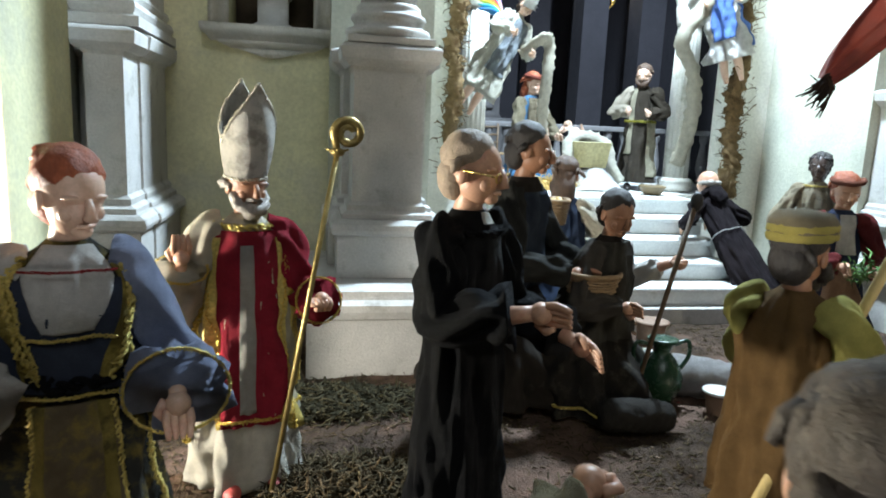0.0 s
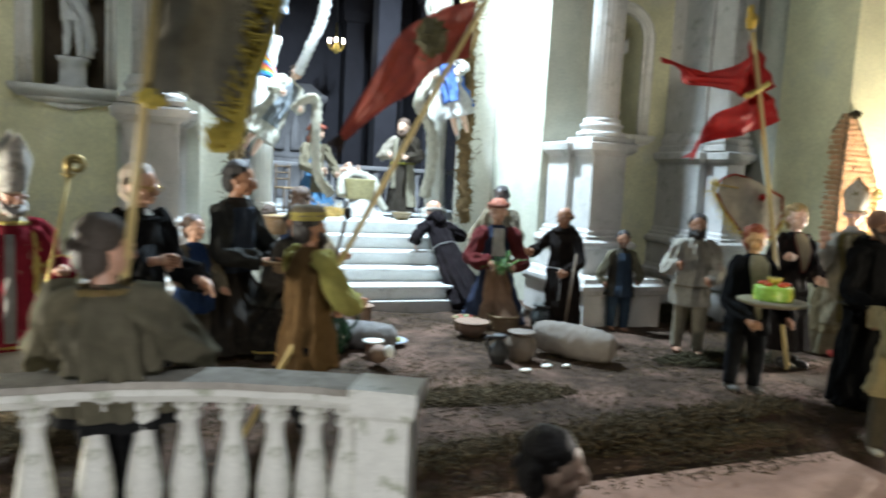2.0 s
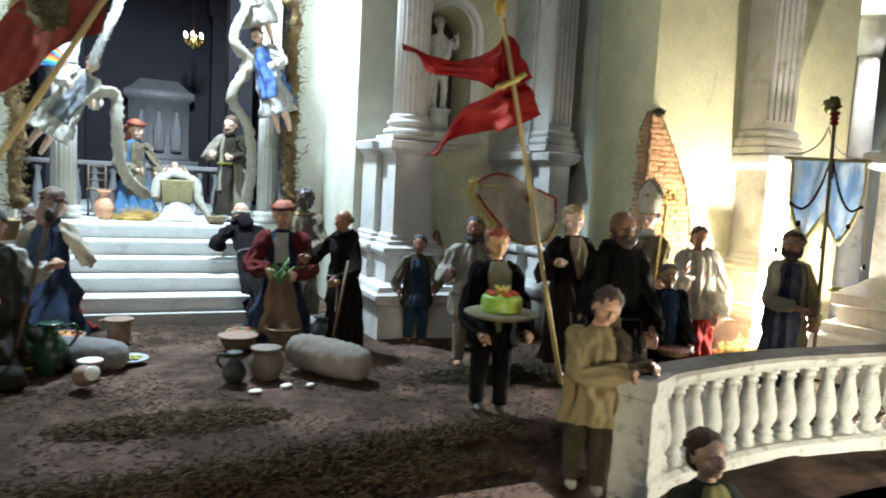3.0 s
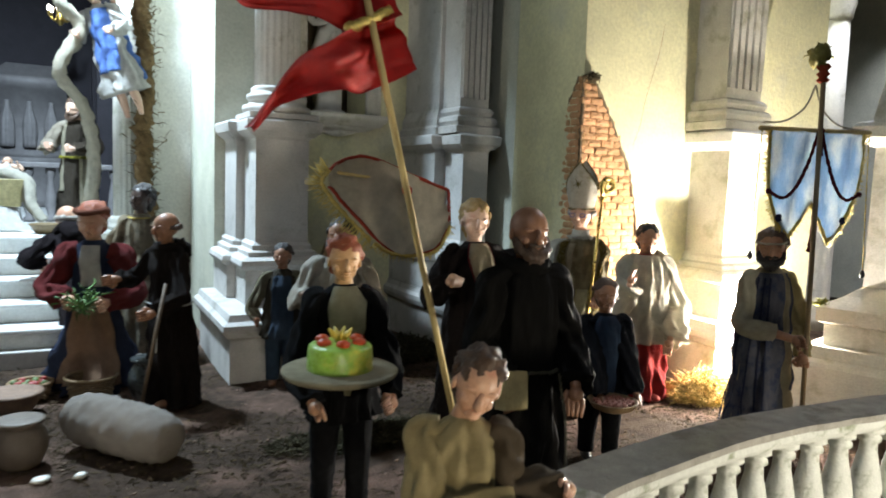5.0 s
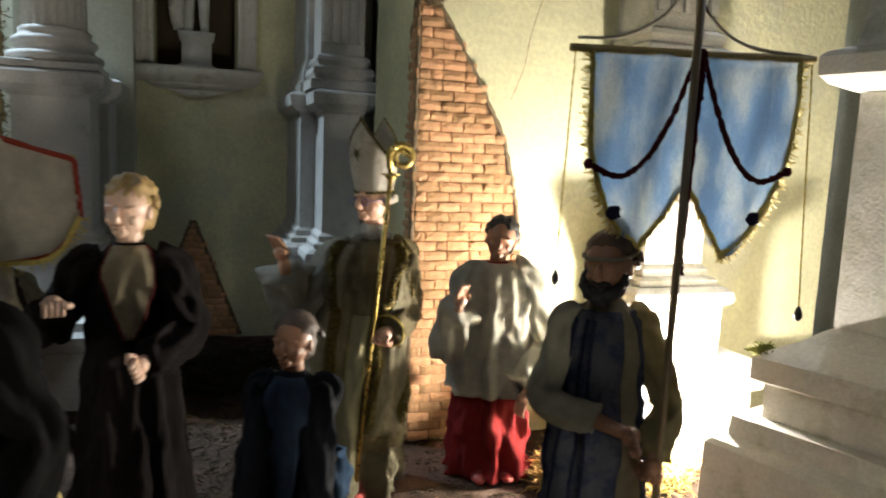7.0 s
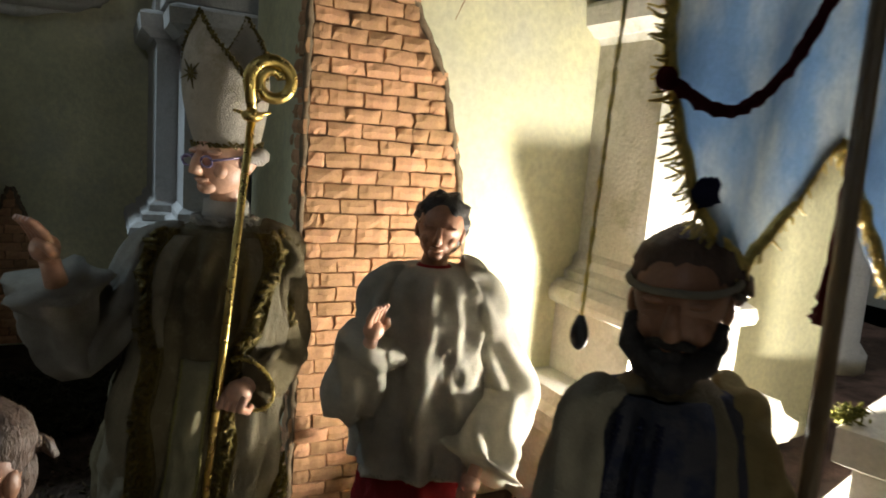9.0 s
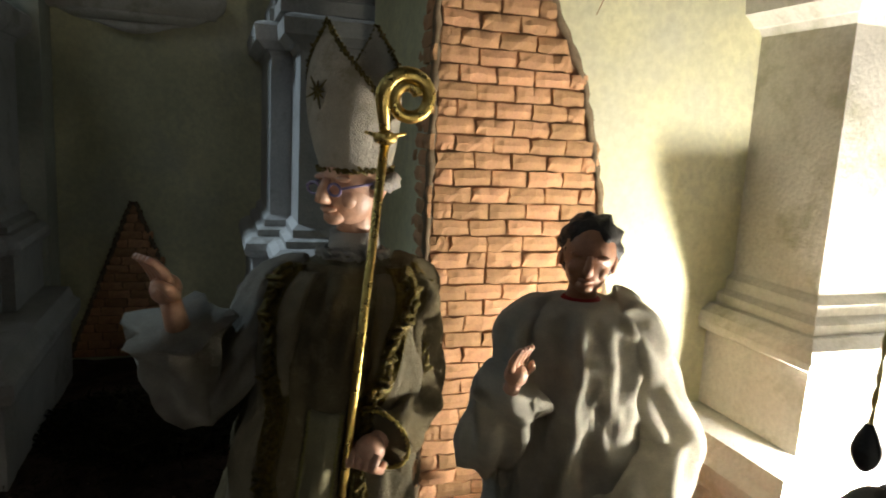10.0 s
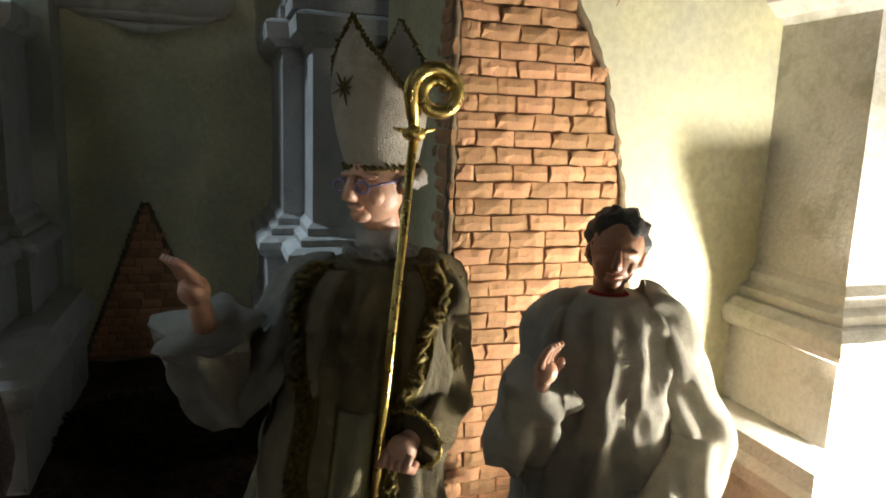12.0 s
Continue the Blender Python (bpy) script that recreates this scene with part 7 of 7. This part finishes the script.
def chandelier(x, y, z):
    root = thing("chandelier", "brass chandelier with glowing candle bulbs in the nave", "chandelier", x, y, z, group="nave chandeliers")
    bm = turned(bmesh.new(), [(0.004, -0.03), (0.012, -0.02), (0.016, 0.0), (0.006, 0.02), (0.003, 0.10)], seg=16)
    part("stem", bm, BRASS, root)
    for i in range(6):
        a = i * 1.047 + 0.3
        c, s = math.cos(a), math.sin(a)
        bm = bmesh.new()
        tube(bm, [(0.01 * c, 0.01 * s, 0.0), (0.02 * c, 0.02 * s, -0.015), (0.036 * c, 0.036 * s, 0.0), (0.036 * c, 0.036 * s, 0.012)], [0.0035, 0.003, 0.003, 0.006], 0, seg=7, n=12)
        arm_part = part("arm", bm, BRASS, root)
        bm = bmesh.new()
        ball(bm, (0.036 * c, 0.036 * s, 0.026), (0.005, 0.005, 0.010), 0, 10, 8)
        part("bulb", bm, CANDLE, arm_part, "glowing candle bulb")
    rod("chain", (0, 0, 0.10), (0, 0, 1.5 - z - 0.002), 0.0012, IRON, root)


chandelier(1.04, 2.45, 0.80)
chandelier(0.80, 2.62, 0.88)

# ---- stall with spotted cloth ----
root = thing("stall_table", "small market stall with a white red-spotted cloth", "table", -0.13, 0.178, 0.0)
part("top", boxes((-0.07, 0.075, -0.02, 0.06, 0.118, 0.126), bevel=0.002), WOOD, root, smooth=False)
for x in (-0.06, 0.065):
    for y in (-0.012, 0.052):
        part("leg", boxes((x - 0.004, x + 0.004, y - 0.004, y + 0.004, -0.003, 0.118)), WOOD, root, smooth=False)
root = thing("round_tray", "round white tray painted with yellow and red spots", "tray", -0.165, 0.185, 0.158)
root.matrix_basis = pose(-0.160, 0.178, 0.160, 62, 0, -5)
part("disc", turned(bmesh.new(), [(0.004, 0.0), (0.036, 0.0), (0.038, 0.002), (0.036, 0.004), (0.004, 0.004)], seg=32), CERAMIC, root)
for i in range(11):
    a, r = i * 2.4, 0.0098 * math.sqrt(i)
    bm = bmesh.new()
    ball(bm, (r * math.cos(a), r * math.sin(a), 0.0042), (0.007 if i < 2 else 0.0028, 0.007 if i < 2 else 0.0028, 0.001), 0, 10, 4)
    part("spot", bm, FR1 if i == 1 else FR3, root)
bm = bmesh.new()
for k in range(7):
    ball(bm, (-0.115 + 0.018 * k, 0.165 + 0.012 * (k % 3), 0.137 + 0.005 * (k % 2)), (0.013, 0.012, 0.010), 0, 16, 10, None, 0.7, k)
tagged(ob_from("rag_heap", bm, cloth(0.30, 0.28, 0.25, (0.06, 0.06, 0.05), 0.5)), "heap of crumpled dark and white rags on the stall", "cloth")

# chair in the doorway
root = thing("chair", "small dark wooden chair inside the doorway", "chair", 0.485, 1.78, 0.197, 25)
for x in (-0.025, 0.025):
    for y in (-0.025, 0.025):
        rod("leg", (x, y, 0.0), (x, y, 0.075 if y < 0 else 0.155), 0.003, WOOD, root)
part("seat", boxes((-0.03, 0.03, -0.03, 0.03, 0.075, 0.080), bevel=0.0015), WICKER, root, smooth=False)
for z in (0.105, 0.125, 0.145):
    rod("back_slat", (-0.025, 0.025, z), (0.025, 0.025, z), 0.0028, WOOD, root)


# ---- dried garlands, straw and moss ----
def garland(x, z0, z1, seed):
    bm = bmesh.new()
    rnd = random.Random(seed)
    n = 26
    pts = [(x + rnd.gauss(0, 0.006), 1.498 + rnd.gauss(0, 0.003), z0 + (z1 - z0) * i / n) for i in range(n + 1)]
    tube(bm, pts, [0.012 + 0.006 * rnd.random() for _ in pts], 0, seg=12, n=140, wobble=0.9, seed=seed)
    strands(bm, 1500, lambda r: (x + r.gauss(0, 0.012), 1.495 + r.gauss(0, 0.010), r.uniform(z0, z1)), 0.030, 0.0011, 0, 0.7, seed)
    ob = ob_from("garland", bm, GARLAND)
    tagged(ob, "thick dried moss garland along the doorway jamb", "garland", "door garlands")


garland(0.308, 0.23, 1.25, 1)
garland(0.982, 0.20, 1.25, 2)


def heap(name, label, x, y, rx, ry, h, n, material, length, seed, width=0.0008, category="straw"):
    bm = bmesh.new()

    def place(r):
        a, q = r.uniform(0, 6.28), math.sqrt(r.random())
        return (x + rx * q * math.cos(a), y + ry * q * math.sin(a), -0.003 + h * (1 - q * q) * r.random() ** 0.6)
    strands(bm, n, place, length, width, 0, 0.35, seed)
    ball(bm, (x, y, -0.003), (rx * 0.7, ry * 0.7, h * 0.5), 0, 24, 14, None, 0.7, seed)
    ob = ob_from(name, bm, material)
    return tagged(ob, label, category, kind="stuff")


heap("straw_heap", "loose golden straw heaped against the house front", 1.765, 0.555, 0.06, 0.045, 0.045, 1500, STRAW, 0.035, 1)
heap("straw_litter", "bright straw scattered beside the large pedestal", 1.84, 0.55, 0.05, 0.05, 0.02, 700, STRAW, 0.035, 2)
heap("nave_straw", "pale straw under the manger", 0.585, 1.60, 0.075, 0.05, 0.03, 600, STRAW, 0.035, 3).location.z = 0.203
heap("moss_heap", "brown moss heap behind the bishop doll", 0.045, 0.60, 0.09, 0.06, 0.022, 2200, MOSS, 0.022, 4, 0.0011, "moss")
heap("moss_heap", "brown moss spread over the ground before the bishop doll", -0.02, 0.46, 0.12, 0.07, 0.012, 2000, MOSS, 0.020, 14, 0.0010, "moss")
heap("moss_heap", "dark brown moss along the foot of the house", -0.02, 0.80, 0.20, 0.06, 0.022, 2200, DARKMOSS, 0.022, 15, 0.0011, "moss")
heap("moss_heap", "brown moss along the front edge of the ground", 0.80, 0.25, 0.20, 0.035, 0.014, 2200, MOSS, 0.020, 16, 0.0010, "moss")
heap("moss_heap", "brown moss patch on the open ground", 0.62, 0.48, 0.16, 0.05, 0.007, 1500, MOSS, 0.018, 17, 0.0009, "moss")
heap("moss_heap", "dark moss behind the cake bearer doll", 1.20, 0.60, 0.16, 0.05, 0.012, 1500, DARKMOSS, 0.020, 18, 0.0009, "moss")
heap("dark_moss", "dark moss at the foot of the pedestals", 1.40, 1.02, 0.13, 0.10, 0.030, 2200, DARKMOSS, 0.024, 5, 0.0011, "moss")
heap("moss_corner", "dark moss along the corner of the house", 1.53, 0.80, 0.07, 0.08, 0.03, 1200, DARKMOSS, 0.024, 6, 0.0011, "moss")
heap("brick_moss", "moss tuft clinging to the top of the broken plaster", 1.607, 0.690, 0.012, 0.008, 0.012, 120, MOSS, 0.014, 7, 0.0009, "moss").location.z = 0.527


def litter():
    bm = bmesh.new()

    def place(r):
        while True:
            x, y = r.uniform(-0.5, 1.75), r.uniform(0.14, 1.12)
            w = 0.5 + 0.9 * noise.noise(Vector((x * 5.5, y * 5.5, 2)))
            if y < 0.36 and 0.35 < x < 1.1:
                w += 0.5
            if x < 0.3:
                w += 0.25
            if x > 1.3:
                w += 0.2
            if r.random() < w - 0.2:
                return (x, y, ground_z(x, y) + 0.001)
    strands(bm, 26000, place, 0.013, 0.0007, 0, 0.22, 11)
    tagged(ob_from("moss_litter", bm, MOSS), "short dry moss fibres strewn over the earth", "moss", kind="stuff")
    bm = bmesh.new()
    rnd = random.Random(5)
    for _ in range(1400):
        x, y = rnd.uniform(-0.4, 1.7), rnd.uniform(0.16, 1.1)
        s = rnd.uniform(0.0008, 0.0028)
        ball(bm, (x, y, ground_z(x, y) + s * 0.4), (s, s * 0.8, s * 0.6), 0, 6, 4, None, 0.6, x * 7)
    tagged(ob_from("grit", bm, mat("grit", (0.20, 0.14, 0.10), 0.9, random_amount=0.6, island=True)), "small crumbs of earth and grit on the ground", "gravel", kind="stuff")
    bm = bmesh.new()

    def edge(r):
        x = r.uniform(0.36, 1.06)
        return (x, FLOOR_EDGE + 0.04 + 0.12 * (x - 0.75) + r.gauss(0, 0.016), 0.012 + abs(r.gauss(0, 0.004)))
    strands(bm, 4200, edge, 0.020, 0.0010, 0, 0.5, 12)
    tagged(ob_from("moss_edge", bm, MOSS), "strip of dry moss along the edge of the square", "moss", kind="stuff")


heap("ledge_moss", "yellow-green moss tuft on the pedestal ledge", 1.872, 0.425, 0.012, 0.010, 0.008, 140, mat("yellow_moss", (0.20, 0.19, 0.04), 0.9, random_amount=0.4, island=True), 0.012, 8, 0.0008, "moss").location.z = 0.176
litter()
# hairline cracks in the plaster
bm = bmesh.new()
tube(bm, [(1.715, 0.7010, 0.42), (1.731, 0.7011, 0.46), (1.738, 0.7011, 0.50), (1.755, 0.7012, 0.555), (1.766, 0.7013, 0.59), (1.775, 0.7013, 0.64)], [0.0005] * 6, 0, seg=4, n=24, wobble=0.8)
structure("plaster_crack", bm, MORTAR, "thin crack in the yellow stucco", "crack")


# ---- exposed bricks ----
def brick_mesh(l, h, d, seed):
    """A hand-made brick: an uneven face of 5 by 3 points, chipped at its rim, on four sides."""
    bm = bmesh.new()
    rnd = random.Random(seed)
    nx, nz = 5, 3
    face = []
    for k in range(nz):
        row = []
        for i in range(nx):
            rim = i in (0, nx - 1) or k in (0, nz - 1)
            corner = i in (0, nx - 1) and k in (0, nz - 1)
            y = -d + (0.0009 if rim else 0.0) + (0.0009 if corner else 0.0) + rnd.gauss(0, 0.00035)
            row.append(bm.verts.new(((i / (nx - 1) - 0.5) * l * 0.985 + rnd.gauss(0, 0.0005), y, (k / (nz - 1) - 0.5) * h * 0.97 + rnd.gauss(0, 0.0004))))
        face.append(row)
    rows_faces(bm, face, 0, False)
    rim = face[0] + [r[-1] for r in face[1:]] + face[-1][-2::-1] + [r[0] for r in face[-2:0:-1]]
    foot = [bm.verts.new((v.co.x * 1.01, 0.0, v.co.z * 1.02)) for v in rim]
    rows_faces(bm, [foot, rim], 0, True)
    bmesh.ops.recalc_face_normals(bm, faces=bm.faces)
    me = bpy.data.meshes.new("brick")
    bm.to_mesh(me)
    bm.free()
    me.materials.append(BRICK)
    return me


COURSE, LONG = 0.0118, 0.0285
BRICKS = {n: [brick_mesh(l - 0.0014, COURSE - 0.0011, 0.0038, i + (20 if n == "half" else 0)) for i in range(9)] for n, l in (("full", LONG), ("half", LONG / 2))}


def brickwork(wall, origin, angle, width_at, z_top, label, left_at=None, seed=0, limit=330):
    """Courses along a wall from its edge; width_at gives how far they reach at a height."""
    m = pose(*origin, 0, 0, angle)
    rnd = random.Random(seed)
    count = 0
    k = 0
    while (k + 0.5) * COURSE < z_top:
        z = (k + 0.5) * COURSE
        x = left_at(z) if left_at else 0.0
        end = width_at(z)
        first = True
        while x < end - 0.006 and count < limit:
            kind = "half" if (first and k % 2) or rnd.random() < 0.07 or x + LONG > end + 0.010 else "full"
            l = LONG if kind == "full" else LONG / 2
            ob = new("brick", rnd.choice(BRICKS[kind]))
            ob.parent = wall
            ob.matrix_basis = m @ pose(x + l / 2, -0.0012 + rnd.gauss(0, 0.0004), z, rnd.gauss(0, 0.8), rnd.gauss(0, 0.8), rnd.gauss(0, 1.0))
            x += l
            first = False
            count += 1
        k += 1
    bm = bmesh.new()
    n = 40
    lo, hi = [], []
    for i in range(n + 1):
        z = z_top * i / n
        a, b = (left_at(z) if left_at else 0.0), max(width_at(z), (left_at(z) if left_at else 0.0) + 0.001)
        lo.append(bm.verts.new(m @ Vector((a, -0.0014, z))))
        hi.append(bm.verts.new(m @ Vector((b, -0.0014, z))))
    rows_faces(bm, [lo, hi], 0, False)
    part("mortar", bm, MORTAR, wall, "sandy mortar bed")
    bm = bmesh.new()
    edges = [[m @ Vector((width_at(z_top * i / n) + 0.002, -0.002, z_top * i / n)) for i in range(n + 1)]]
    if left_at:
        edges.append([m @ Vector((left_at(z_top * i / n) - 0.002, -0.002, z_top * i / n)) for i in range(n + 1)])
    for e in edges:
        tube(bm, e, [0.0030] * len(e), 0, seg=7, n=90, wobble=0.7, seed=seed)
    part("plaster_edge", bm, mat("broken_plaster", (0.22, 0.16, 0.10), 0.9, vary=0.3, scale=120), wall, "broken brown plaster edge")


def front_reach(z):
    return float(np.interp(z, [0.0, 0.15, 0.29, 0.375, 0.45, 0.50, 0.535], [0.155, 0.148, 0.130, 0.108, 0.066, 0.035, 0.008]))


def side_reach(z):
    return float(np.interp(z, [0.0, 0.15, 0.30, 0.45, 0.535], [0.19, 0.17, 0.13, 0.062, 0.006]))


brickwork(wall_ef, (1.597, 0.6995, 0.0), 0.5, front_reach, 0.53, "", seed=1)
SIDE = math.degrees(math.atan2(0.700 - 1.262, 1.597 - 1.656))
d = Vector((1.597 - 1.656, 0.700 - 1.262)).normalized()
brickwork(wall_es, (1.597 - d.x * 0.20, 0.700 - d.y * 0.20, 0.0), SIDE, lambda z: 0.200, 0.53, "", left_at=lambda z: 0.200 - side_reach(z), seed=2)
brickwork(wall_ne, (1.265, 1.2595, 0.0), 0.0, lambda z: 0.082 + 0.082 * (1 - z / 0.218), 0.217, "", left_at=lambda z: 0.082 * z / 0.218, seed=3)
